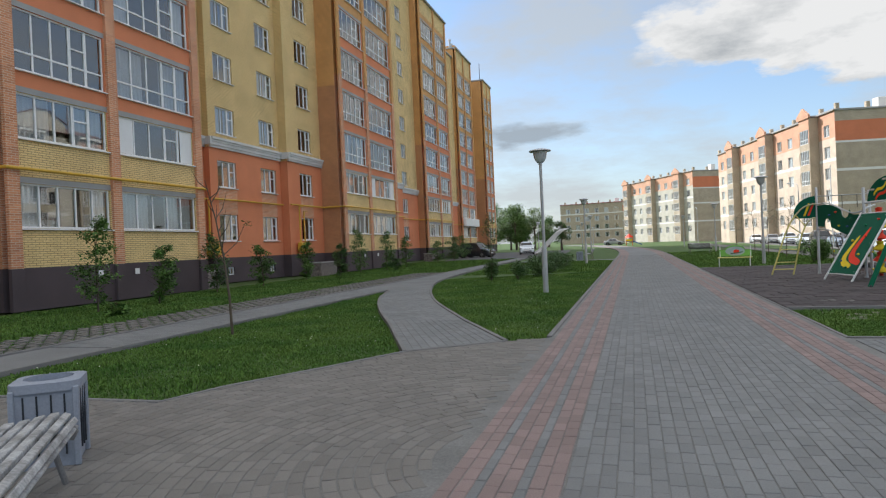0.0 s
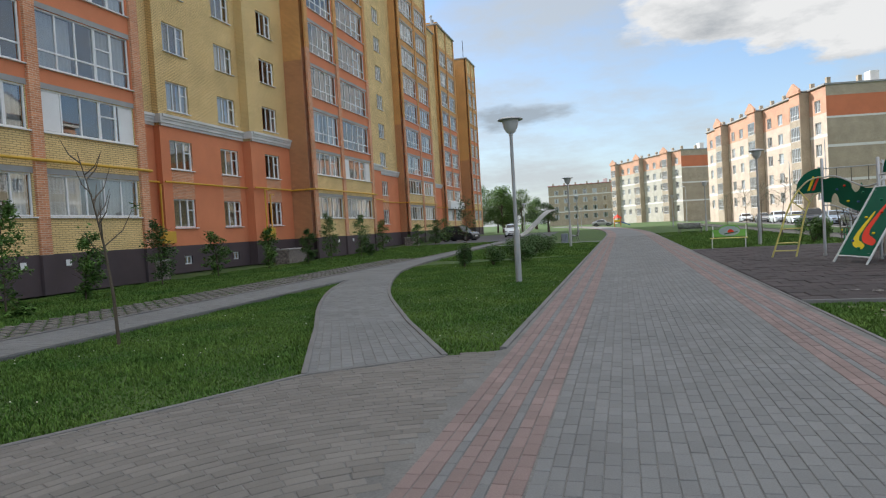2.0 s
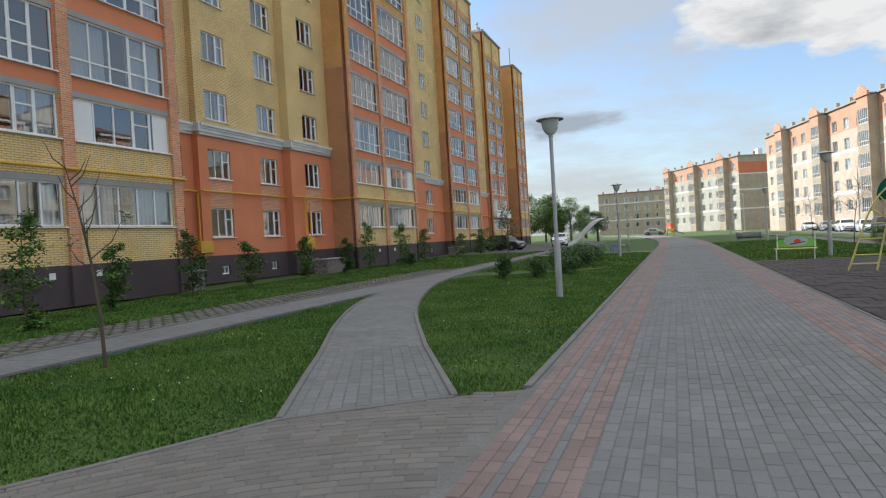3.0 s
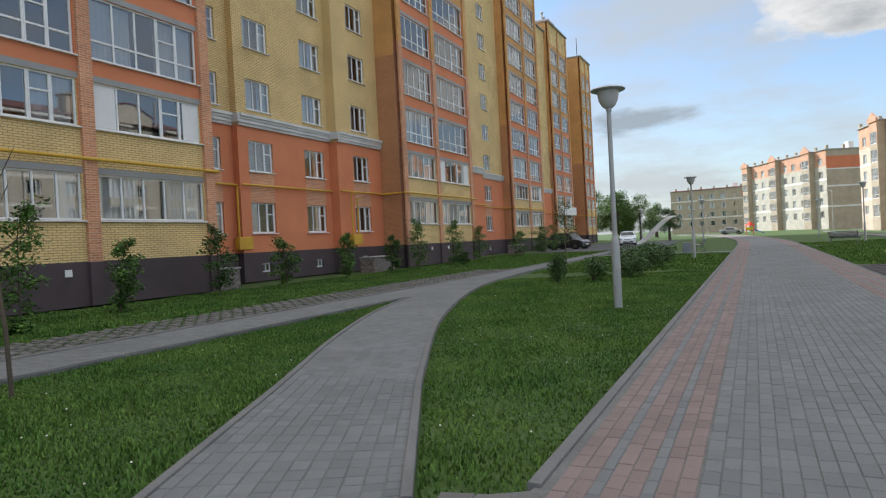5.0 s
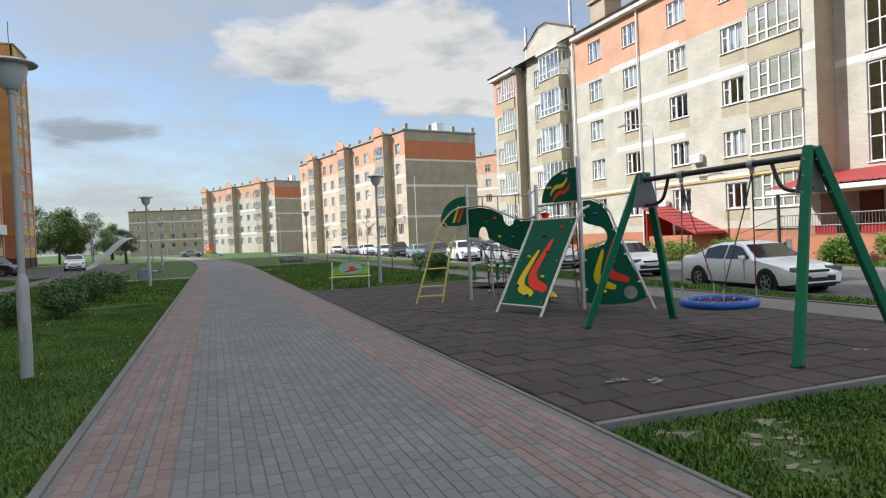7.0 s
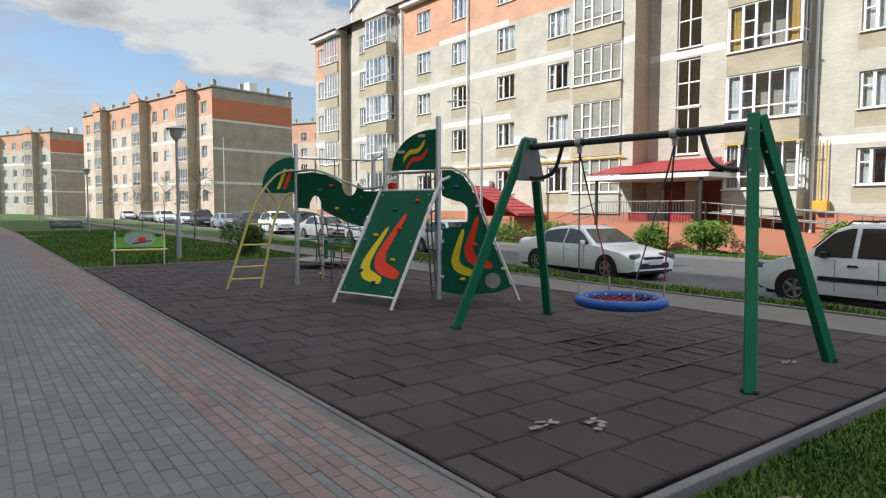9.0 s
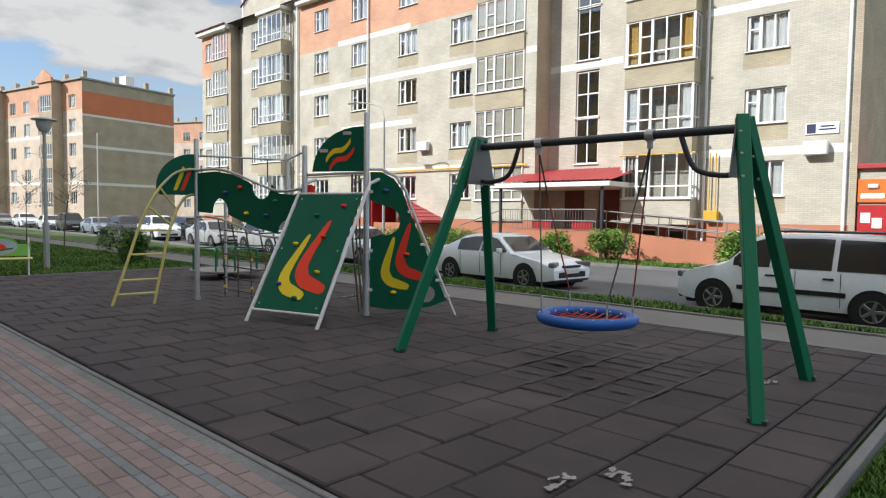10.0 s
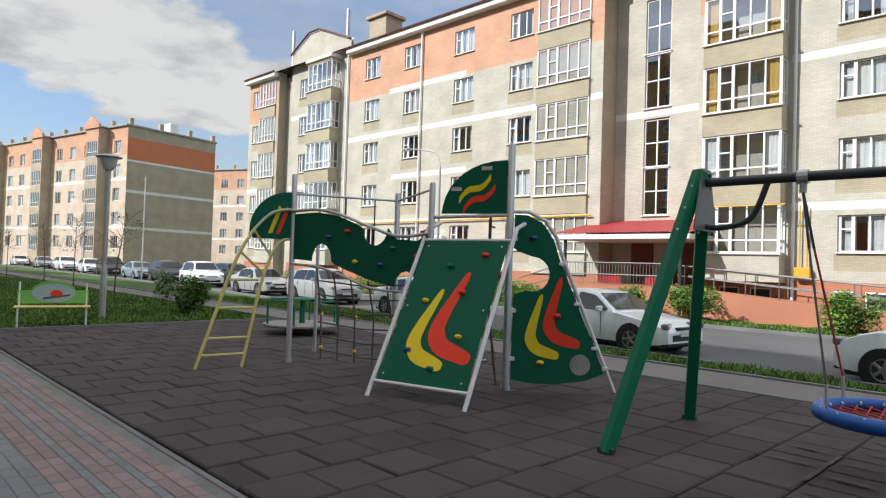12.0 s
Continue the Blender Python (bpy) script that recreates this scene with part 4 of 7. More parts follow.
part("house_plate", Shape().soft_box(-0.05, -0.01, 16.5, 17.6, 5.05, 5.5, 0.006), WHITE, right_house)
part("house_plate", Shape().soft_box(-0.056, -0.052, 17.25, 17.55, 5.09, 5.46, 0.001), BLUE_SIGN, right_house)
for za, zb, ya, yb in ((5.32, 5.38, 16.65, 17.1), (5.2, 5.26, 16.6, 17.15)):
    part("plate_lettering", Shape().box(-0.056, -0.052, ya, yb, za, zb), BLUE_SIGN, right_house)
for y, z in ((36.7, 5.6), (39.6, 2.9), (16.8, 4.2)):
    part("air_conditioner", Shape().soft_box(-0.4, -0.08, y, y + 0.8, z, z + 0.55, 0.03), WHITE, right_house)
for a, b in ((18.2, 18.9), (19.2, 19.9), (22.0, 22.8), (23.2, 24.0), (36, 37)):
    part("cellar_window", Shape().soft_box(-0.03, -0.004, a, b, 0.3, 1.05, 0.01), WHITE, right_house)
    # solid pane in the dark room colour, no cellar behind it
    part("cellar_pane", Shape().box(-0.036, -0.032, a + 0.06, b - 0.06, 0.36, 0.99), ROOM, right_house)

# entrance: porch, canopy, doors, rails, ramp
porch = thing("entrance_porch", "raised entrance porch with red tiled canopy and grey rails", "porch", PIV)
part("platform", Shape().soft_box(-2.2, 1.3, 24.9, 29.5, -0.6, 0.95, 0.02), RED_ORANGE, porch)
can = Shape()
for k in range(24):
    y = 24.2 + 0.26 * k
    can.add([(-2.7, y, 3.3), (-2.7, y + 0.13, 3.36), (-2.7, y + 0.26, 3.3), (1.3, y, 4.15), (1.3, y + 0.13, 4.21), (1.3, y + 0.26, 4.15)], [(0, 1, 4, 3), (1, 2, 5, 4)])
part("canopy", can, RED_ROOF, porch)
part("fascia", Shape().soft_box(-2.7, 1.3, 24.2, 30.44, 3.02, 3.25, 0.02), WHITE_BAND, porch)
for y in (24.6, 29.9):
    part("post", Shape().soft_box(-2.5, -2.38, y, y + 0.12, -0.5, 3.05, 0.01), DARK_STEEL, porch)
for y in (25.62, 27.52):
    part("door", Shape().soft_box(1.28, 1.36, y, y + 1.06, 1.0, 3.03, 0.02), DOOR_BROWN, porch)
for z in (1.4, 1.95):
    part("rail", Shape().tube([(-2.3, 25, z), (-2.3, 29.9, z), (-2.3, 32.6, z - 0.9)], 0.03), RAIL, porch)
for k in range(36):
    y = 25.0 + 0.14 * k
    part("baluster", Shape().tube([(-2.3, y, 0.95), (-2.3, y, 1.95)], 0.013, 6), RAIL, porch)
for a, b in ((25.2, 26.2), (27.3, 28.3)):
    part("panel", Shape().soft_box(-2.26, -2.22, a, b, 1.0, 1.42, 0.005), DOOR_RED, porch)
for k in range(6):
    part("step", Shape().soft_box(-2.2, -0.2, 29.5 + 0.3 * k, 29.8 + 0.3 * k, -0.6, 0.78 - 0.16 * k, 0.01), KERB, porch)
ramp = thing("access_ramp", "long orange-walled wheelchair ramp with grey rails", "ramp", PIV)
part("ramp_wall", Shape().add([(-2.2, 15.2, -0.5), (-2.2, 24.9, -0.5), (-2.2, 24.9, 0.95), (-2.2, 15.2, 0.1), (-0.9, 15.2, -0.5), (-0.9, 24.9, -0.5), (-0.9, 24.9, 0.95), (-0.9, 15.2, 0.1)],
     [(0, 3, 2, 1), (4, 5, 6, 7), (0, 4, 7, 3), (1, 2, 6, 5), (3, 7, 6, 2), (0, 1, 5, 4)]), RED_ORANGE, ramp)
for x in (-2.12, -1.0):
    for dz in (0.5, 0.95):
        part("rail", Shape().tube([(x, 24.9, 0.95 + dz), (x, 15.2, 0.1 + dz)], 0.025), RAIL, ramp)
    for k in range(9):
        y = 15.4 + 1.15 * k
        z = 0.1 + 0.0876 * (y - 15.2)
        part("rail_post", Shape().tube([(x, y, z), (x, y, z + 0.95)], 0.022), RAIL, ramp)
annex = thing("shop_annex", "small annex with red door under an orange sign", "annex", PIV)
part("wall", Shape().soft_box(0.2, 2.6, 13.9, 15.88, -0.6, 3.6, 0.02), CREAM_BRICK, annex)
part("roof", Shape().soft_box(0.0, 2.9, 13.7, 15.89, 3.6, 3.8, 0.03), RED_ROOF, annex)
part("sign", Shape().soft_box(0.1, 0.19, 14.95, 15.87, 2.3, 3.2, 0.01), SIGN_ORANGE, annex)
part("sign_bar", Shape().soft_box(0.085, 0.098, 15.05, 15.77, 2.45, 2.65, 0.002), WHITE, annex)
part("sign_emblem", Shape().tube([(0.09, 15.25, 2.92), (0.09, 15.55, 2.92)], 0.09), WHITE, annex)
part("door", Shape().soft_box(0.12, 0.19, 14.9, 15.86, -0.3, 2.2, 0.02), DOOR_RED, annex)
for y, z in ((15.1, 1.3), (15.45, 1.5)):
    part("notice", Shape().soft_box(0.1, 0.115, y, y + 0.3, z, z + 0.4, 0.002), WHITE, annex)
porch_b = thing("entrance_porch", "far entrance with a sloping red tiled canopy", "porch", PIV)
part("canopy", Shape().add([(-2.3, 35.3, 1.25), (-2.3, 39.6, 3.05), (-0.05, 39.6, 3.05), (-0.05, 35.3, 1.25), (-2.3, 35.3, 1.13), (-2.3, 39.6, 2.93), (-0.05, 39.6, 2.93), (-0.05, 35.3, 1.13)], [(0, 3, 2, 1), (4, 5, 6, 7), (0, 1, 5, 4), (1, 2, 6, 5), (3, 7, 6, 2), (0, 4, 7, 3)]), RED_ROOF, porch_b)
for k in range(9):
    y = 35.35 + 0.52 * k
    z = 1.26 + (y - 35.3) * 0.4186
    part("rib", Shape().tube([(-2.3, y, z), (-0.06, y, z)], 0.025, 6), RED_ROOF, porch_b)
part("wall", Shape().soft_box(-2.1, -0.05, 35.8, 39.3, -0.6, 1.1, 0.02), RED_ORANGE, porch_b)
part("door", Shape().soft_box(-2.2, -0.2, 39.32, 39.44, -0.6, 2.6, 0.02), DOOR_RED, porch_b)
for x in (-2.25, -0.15):
    part("post", Shape().soft_box(x, x + 0.1, 39.46, 39.56, -0.6, 2.92, 0.01), DARK_STEEL, porch_b)


def far_house(label, m, length, depth, floors, top_col, cols_step, roof_col, height, bays=(), gable=True, base=ROSE_BRICK):
    """A further block: front on local x = 0 facing -x, running along local y from 0 to length."""
    h = thing("apartment_building", label, "apartment building", m)
    st = (height - 2.6) / floors
    cols = [2.2 + cols_step * k for k in range(int((length - 3) / cols_step) + 1)]
    bay_c = [c for k, c in enumerate(cols) if k % 4 == 1] if bays else []
    holes = []
    for c in cols:
        w = 2.3 if c in bay_c else 1.5
        for n in range(floors):
            z = 2.3 + st * n
            holes.append((c - w / 2, c + w / 2, z - (0.2 if c in bay_c else 0), z + 1.6))

    def colour(u, z):
        for k in (1, 3):
            if abs(z - (2.0 + st * k)) < 0.18:
                return WHITE_BAND
        if z > height - st - 0.6:
            return top_col
        return SAND_BRICK if any(abs(u - c) < 1.5 for c in bay_c) else base
    facade(h, 0.0, -1, 0.0, length, -0.5, height, holes, colour, 0.2, [c + d for c in bay_c for d in (-1.5, 1.5)], [1.3, height - st - 0.6] + [2.0 + st * k + d for k in (1, 3) for d in (-0.18, 0.18)])
    for a, b, c, d in holes:
        put_window(h, 0.0, -1, (a + b) / 2, c, b - a, d - c, 5 if b - a > 2 else 3, 0.5 if b - a > 2 else 0, None, 0.08, hr.choice((0, 1, 2)), False)
    wall_box(h, ROOM, 1.2, 1.4, 0.3, length - 0.3, 0, height - 0.4, name="inner_wall")
    for y0, y1 in ((0.0, 0.25), (length - 0.25, length)):
        for za, zb, mt in ((-0.5, height * 0.27, base if base is SAND_BRICK else TAN_BRICK), (height * 0.27, height * 0.29, WHITE_BAND), (height * 0.29, height * 0.53, TAN_BRICK), (height * 0.53, height * 0.55, WHITE_BAND), (height * 0.55, height * 0.75, TAN_BRICK),
                           (height * 0.75, height * 0.765, WHITE_BAND), (height * 0.765, height * 0.92, FAR_ORANGE), (height * 0.92, height, TAN_BRICK)):
            wall_box(h, mt, 0.004, depth, y0, y1, za, zb)
    wall_box(h, base, depth - 0.2, depth, 0.26, length - 0.26, -0.5, height)
    part("roof", Shape().soft_box(-0.25, depth + 0.2, -0.15, length + 0.15, height, height + 0.25, 0.03), roof_col, h)
    for k in range(int(length / 4) + 1):
        for x in (0.2, depth - 0.6):
            part("roof_pier", Shape().soft_box(x, x + 0.5, 4 * k, 4 * k + 0.5, height + 0.25, height + 1.05, 0.02), TAN_BRICK, h)
    for k in range(1, 3):
        part("roof_pier", Shape().soft_box(depth * k / 3, depth * k / 3 + 0.5, 0.0, 0.5, height + 0.25, height + 1.05, 0.02), TAN_BRICK, h)
    part("chimney", Shape().soft_box(depth * 0.55, depth * 0.55 + 1.2, 2.0, 3.4, height + 0.25, height + 1.9, 0.03), WHITE_BAND, h)
    if gable:
        for y in bay_c:
            part("gable", Shape().slab([(y - 1.75, height - 0.1), (y + 1.75, height - 0.1), (y + 1.75, height + 0.4), (y, height + 1.5), (y - 1.75, height + 0.4)], 0.3, Matrix(((0, -1, 0, -1.35), (1, 0, 0, 0), (0, 0, 1, 0), (0, 0, 0, 1)))), top_col, h)
        for y in bay_c:
            part("pilaster", Shape().soft_box(-0.8, 0.05, y + 1.55, y + 1.9, -0.4, height + 0.3, 0.02), TAN_BRICK, h)
    for c in bay_c:
        # glazed loggia stack standing proud of the front
        front = [(c - 1.25, c + 1.25, 1.9 + st * n, 3.9 + st * n) for n in range(floors)]
        facade(h, -1.3, -1, c - 1.45, c + 1.45, -0.5, height, front, lambda u, z: top_col if z > height - st - 0.6 else TAN_BRICK, 0.15, extra_z=[height - st - 0.6])
        for a, b, z0, z1 in front:
            put_window(h, -1.3, -1, c, z0, b - a, z1 - z0, 5, 0.6, None, 0.05, None, False)
        for s in (-1, 1):
            ya = c + s * 1.45
            wall_box(h, TAN_BRICK, -1.29, -0.003, min(ya, ya - s * 0.15), max(ya, ya - s * 0.15), -0.5, height - 0.05)
        part("roof_cap", Shape().soft_box(-1.45, 0.1, c - 1.6, c + 1.6, height, height + 0.2, 0.03), LINTEL, h)
    return h


far_house("rose-tan and orange brick block with glazed loggia stacks", Matrix.Translation((28.0, 97.2, 0)) @ Matrix.Rotation(radians(12.5), 4, "Z"), 44, 12.6, 5, SALMON_BRICK, 3.6, LINTEL, 17.4, bays=True)
far_house("cream apartment block with an orange top storey", Matrix.Translation((16.2, 172, 0)) @ Matrix.Rotation(radians(27), 4, "Z"), 36, 12, 5, SALMON_BRICK, 3.6, LINTEL, 17.6, bays=True, base=CREAM_BRICK)
far_house("grey brick block under a faded red roof", Matrix.Translation((-2, 232, 0)) @ Matrix.Rotation(radians(84), 4, "Z"), 22, 12, 4, TAN_BRICK, 3.4, PINK_ROOF, 14.2, gable=False, base=TAN_BRICK)
far_house("distant orange and cream apartment block", Matrix.Translation((57, 122, 0)) @ Matrix.Rotation(radians(25), 4, "Z"), 28, 12, 5, SALMON_BRICK, 3.6, LINTEL, 17.8)
far_house("orange and cream block beyond the corner", Matrix.Translation((74, -6, 0)) @ Matrix.Rotation(radians(6), 4, "Z"), 40, 12, 5, SALMON_BRICK, 3.6, LINTEL, 17.5)


# ---- lamps ----
def lamp_post(x, y):
    t = thing("lamp_post", "pale grey park lamp post with frosted bowl and cap", "lamp post", Matrix.Translation((x, y, -0.05)) @ Matrix.Scale(0.955, 4), "park lamp posts")
    part("base_section", Shape().lathe([(0.085, 0), (0.085, 1.32), (0.07, 1.4), (0.05, 1.47)], 14), POLE, t, smooth=True)
    part("pole", Shape().lathe([(0.05, 1.45), (0.045, 3.98), (0.06, 3.99), (0.06, 4.06)], 14), POLE, t, smooth=True)
    part("bowl", Shape().lathe([(0.09, 4.05), (0.125, 4.08), (0.19, 4.2), (0.215, 4.34), (0.215, 4.4)], 24), LAMP_BOWL, t, smooth=True)
    part("cap", Shape().lathe([(0.33, 4.395), (0.345, 4.41), (0.33, 4.43), (0.2, 4.47), (0.04, 4.5)], 28), GALV, t, smooth=True)
    part("service_door", Shape().soft_box(-0.045, 0.045, -0.093, -0.08, 0.5, 0.8, 0.004), POLE, t)
    return t


first_lamp = lamp_post(-1.25, 18.14)
for x, y in ((-1.56, 39.6), (7.01, 31.45), (7.9, 57), (7.6, 88), (-3.0, 68), (-6.0, 96), (-10.5, 82), (-12, 122), (-7, 140)):
    copy_thing(first_lamp, Matrix.Translation((x, y, -0.05)) @ Matrix.Scale(0.955, 4))
for x, y, h in ((25.6, 39.0, 8.2), (20.5, 85, 7.6), (14, 140, 7.6)):
    t = thing("street_lamp", "tall grey street lamp with a curved arm", "street lamp", Matrix.Translation((x, y, DIP)), "street lamps")
    part("pole", Shape().lathe([(0.09, 0), (0.06, h - 1)], 12), POLE, t, smooth=True)
    part("arm", Shape().tube(spline([(0, 0, h - 1.05), (0, 0.25, h - 0.3), (-0.3, 1.1, h), (-0.6, 1.9, h + 0.08)], 6), 0.035), POLE, t, smooth=True)
    part("lamp_head", Shape().soft_box(-0.78, -0.5, 1.75, 2.35, h + 0.02, h + 0.14, 0.03), GALV, t)
t = thing("flag_pole", "bare thin white pole on the verge", "pole")
part("shaft", Shape().tube([(16.6, 57, 0), (16.6, 57, 6.6)], [0.05, 0.035]), WHITE_STEEL, t)


# ---- swing ----
swing = thing("nest_swing", "green steel frame swing with a blue ring seat", "swing", Matrix.Translation((7.82, 15.25, 0)) @ Matrix.Rotation(radians(3.5), 4, "Z") @ Matrix.Translation((-7.46, -14.91, 0)))
AX, TOP = 7.46, 2.36


def leg(name, p0, p1, w, material, parent):
    """Square bar from p0 to p1."""
    p0, p1 = Vector(p0), Vector(p1)
    d = (p1 - p0)
    m = Matrix.Translation(p0) @ d.to_track_quat("Z", "Y").to_matrix().to_4x4()
    return part(name, Shape().soft_box(-w / 2, w / 2, -w / 2, w / 2, 0, d.length, 0.008, m), material, parent)


for y, s in ((16.79, -1), (13.03, 1)):
    ya = y + s * 0.42
    for x in (6.56, 8.36):
        lg = leg("leg", (x, y, 0), (AX + (-0.06 if x < AX else 0.06), ya, TOP + 0.1), 0.105, GREEN_STEEL, swing)
        for q in (0.78, 0.86, 0.94):
            c = Vector((x, y, 0)).lerp(Vector((AX + (-0.06 if x < AX else 0.06), ya, TOP + 0.1)), q)
            part("bolt", Shape().lathe([(0.014, 0), (0.014, 0.012), (0.006, 0.016)], 8, Matrix.Translation(c + Vector((-0.06, 0, 0))) @ Matrix.Rotation(-math.pi / 2, 4, "Y")), GALV, lg)
        part("foot_bracket", Shape().soft_box(x - 0.03, x + 0.03, y - 0.07, y + 0.07, 0.0, 0.05, 0.004), DARK_STEEL, swing)
    part("gusset", Shape().slab([(-0.26, 1.92), (0.26, 1.92), (0.1, TOP + 0.12), (-0.1, TOP + 0.12)], 0.015, Matrix.Translation((AX, ya + s * 0.03, 0))), RAIL, swing)
    yb = ya + s * 0.55
    part("brace", Shape().tube(spline([(AX, ya, 1.97), (AX, ya + s * 0.18, 1.95), (AX, ya + s * 0.42, 2.03), (AX, yb, TOP - 0.03)], 6), 0.026, 10), DARK_STEEL, swing, smooth=True)
part("top_bar", Shape().tube([(AX, 16.38, TOP), (AX, 13.44, TOP)], 0.042, 14), DARK_STEEL, swing, smooth=True)
SC = Vector((7.46, 14.93, 0.5))
seat_ring = Shape()
ring = [SC + Vector((0.47 * math.cos(a), 0.47 * math.sin(a), 0)) for a in [2 * math.pi * k / 40 for k in range(41)]]
seat = part("seat", seat_ring.tube(ring, 0.058, 14, False), BLUE_P, swing, "blue padded vinyl ring", True)
for k in range(9):
    o = -0.36 + 0.09 * k
    half = math.sqrt(max(0, 0.42 ** 2 - o * o))
    for a, b in (((o, -half), (o, half)), ((-half, o), (half, o))):
        part("net_rope", Shape().tube([SC + Vector((*a, 0.0)), SC + Vector((0.5 * (a[0] + b[0]), 0.5 * (a[1] + b[1]), -0.06)), SC + Vector((*b, 0.0))], 0.008, 6), RED_ROPE, seat)
for k in range(16):
    a = 2 * math.pi * (k + 0.5) / 16
    part("lacing", Shape().tube([SC + Vector((0.50 * math.cos(a), 0.50 * math.sin(a), 0.045)), SC + Vector((0.41 * math.cos(a + 0.05), 0.41 * math.sin(a + 0.05), 0.02))], 0.011, 6), WHITE_STEEL, seat)
for y, s in ((15.55, 1), (14.3, -1)):
    hook = Vector((AX, y, TOP - 0.12))
    part("hanger", Shape().tube([(AX, y, TOP), (AX, y, TOP - 0.13)], 0.03, 8).lathe([(0.06, -0.04), (0.06, 0.04)], 12, Matrix.Translation((AX, y, TOP)) @ Matrix.Rotation(math.pi / 2, 4, "X")), GALV, swing)
    for dx in (-0.3, 0.3):
        low = SC + Vector((dx, s * 0.37, 0.06))
        mid = hook.lerp(low, 0.28)
        part("chain", Shape().tube([hook, mid], 0.011, 6), DARK_STEEL, swing)
        part("rope", Shape().tube([mid, low + Vector((0, 0, 0.16))], 0.009, 6), RED_ROPE if dx > 0 else ROPE, swing)
        part("end_shackle", Shape().tube([low, low + Vector((0, 0, 0.17))], 0.012, 6), GALV, swing)


# ---- climbing frame ----
climb = thing("climbing_frame", "green panelled climbing frame with nets and yellow ladder", "climbing frame")
PL, PC, P4, P3 = Vector((7.11, 22.73, 0)), Vector((8.185, 19.35, 0)), Vector((7.72, 20.3, 0)), Vector((8.3, 21.7, 0))
PR = Vector((8.0, 23.4, 0))
for p, h, r in ((PL, 2.85, 0.042), (PC, 3.1, 0.046), (P4, 2.62, 0.042), (P3, 2.62, 0.042), (PR, 2.1, 0.03)):
    post = part("post", Shape().lathe([(r, 0), (r, h - 0.02), (r * 0.7, h)], 14, centre=p), GALV, climb, smooth=True)
    part("foot_collar", Shape().lathe([(r + 0.012, 0), (r + 0.012, 0.06)], 14, centre=p), GALV, post, smooth=True)


def plane(p, q):
    """Placement whose local x runs from p to q and whose local z is up."""
    d = (q - p)
    d.z = 0
    d.normalize()
    return Matrix.Translation((p.x, p.y, 0)) @ Matrix.Rotation(math.atan2(d.y, d.x), 4, "Z")


def boomerang(m, cx, cz, size, material, parent, lift, flip=1, name="boomerang_motif"):
    """A curved banana mark laid just over a panel."""
    mid = spline([(0.05, 0.68, 0), (-0.05, 0.36, 0), (-0.15, 0.04, 0), (-0.19, -0.24, 0), (-0.06, -0.44, 0), (0.2, -0.53, 0), (0.46, -0.6, 0)], 4)
    wid = np.interp(np.linspace(0, 1, len(mid)), (0, 0.06, 0.3, 0.55, 0.8, 0.95, 1), (0.02, 0.055, 0.095, 0.135, 0.115, 0.09, 0.045))
    left, right = [], []
    for k, p in enumerate(mid):
        t = (mid[min(k + 1, len(mid) - 1)] - mid[max(k - 1, 0)]).normalized()
        nrm = Vector((-t.y, t.x, 0)) * wid[k]
        left.append(p + nrm)
        right.append(p - nrm)
    pts = [(cx + flip * p.x * size * 0.92, cz + p.y * size) for p in left + right[::-1]]
    return part(name, Shape().slab(pts, 0.006, m @ Matrix.Translation((0, lift, 0))), material, parent)


def hold(m, u, v, material, parent, lift):
    part("hold", Shape().lathe([(0.04, 0), (0.045, 0.015), (0.032, 0.036), (0.011, 0.046)], 7, m @ Matrix.Translation((u, lift, v)) @ Matrix.Rotation(math.pi / 2 if lift < 0 else -math.pi / 2, 4, "X") @ Matrix.Diagonal((1.2, 0.7, 1, 1))), material, parent)


# leaning panel: local x along its feet, local z up the slope
A, B = Vector((6.57, 20.07, 0)), Vector((6.915, 18.835, 0))
along = (B - A).normalized()
inward = Vector((-along.y, along.x, 0))
slope = (inward * 1.22 + Vector((0, 0, 2.0))).normalized()
LM = Matrix((( along.x, -(along.cross(slope)).x * -1, slope.x, A.x), (along.y, -(along.cross(slope)).y * -1, slope.y, A.y), (along.z, -(along.cross(slope)).z * -1, slope.z, A.z), (0, 0, 0, 1)))
W, H = (B - A).length, 2.17
front = -1 if (LM.to_3x3() @ Vector((0, -1, 0))).dot(Vector((-1, -0.5, 0.3))) > 0 else 1
panel = part("leaning_panel", Shape().slab([(0.06, 0.22), (W - 0.06, 0.22), (W - 0.06, H), (0.06, H)], 0.02, LM), GREEN, climb)
for u in (0.0, W):
    part("side_tube", Shape().tube([LM @ Vector((u, 0, 0)), LM @ Vector((u, 0, H)), LM @ Vector((u, 0, H)) + inward * 0.1 + Vector((0, 0, 0.16)), LM @ Vector((u, 0, H)) + inward * 0.42 + Vector((0, 0, 0.26))], 0.027, 10), WHITE_STEEL, panel, smooth=True)
for v in (0.2, H + 0.01):
    part("cross_tube", Shape().tube([LM @ Vector((0, 0, v)), LM @ Vector((W, 0, v))], 0.022, 10), WHITE_STEEL, panel, smooth=True)
boomerang(LM, 0.52, 0.92, 0.78, YEL_P, panel, front * 0.014)
boomerang(LM, 0.80, 1.10, 0.88, RED_P, panel, front * 0.014)
for u, v, mt in ((0.36, 1.28, YEL_P), (0.34, 0.62, BLUE_HOLD), (0.95, 0.84, YEL_P), (0.82, 1.42, RED_P), (0.98, 1.95, RED_P), (0.55, 1.78, GREEN_STEEL), (0.72, 0.42, GREEN_STEEL)):
    hold(LM, u, v, mt, panel, front * 0.012)
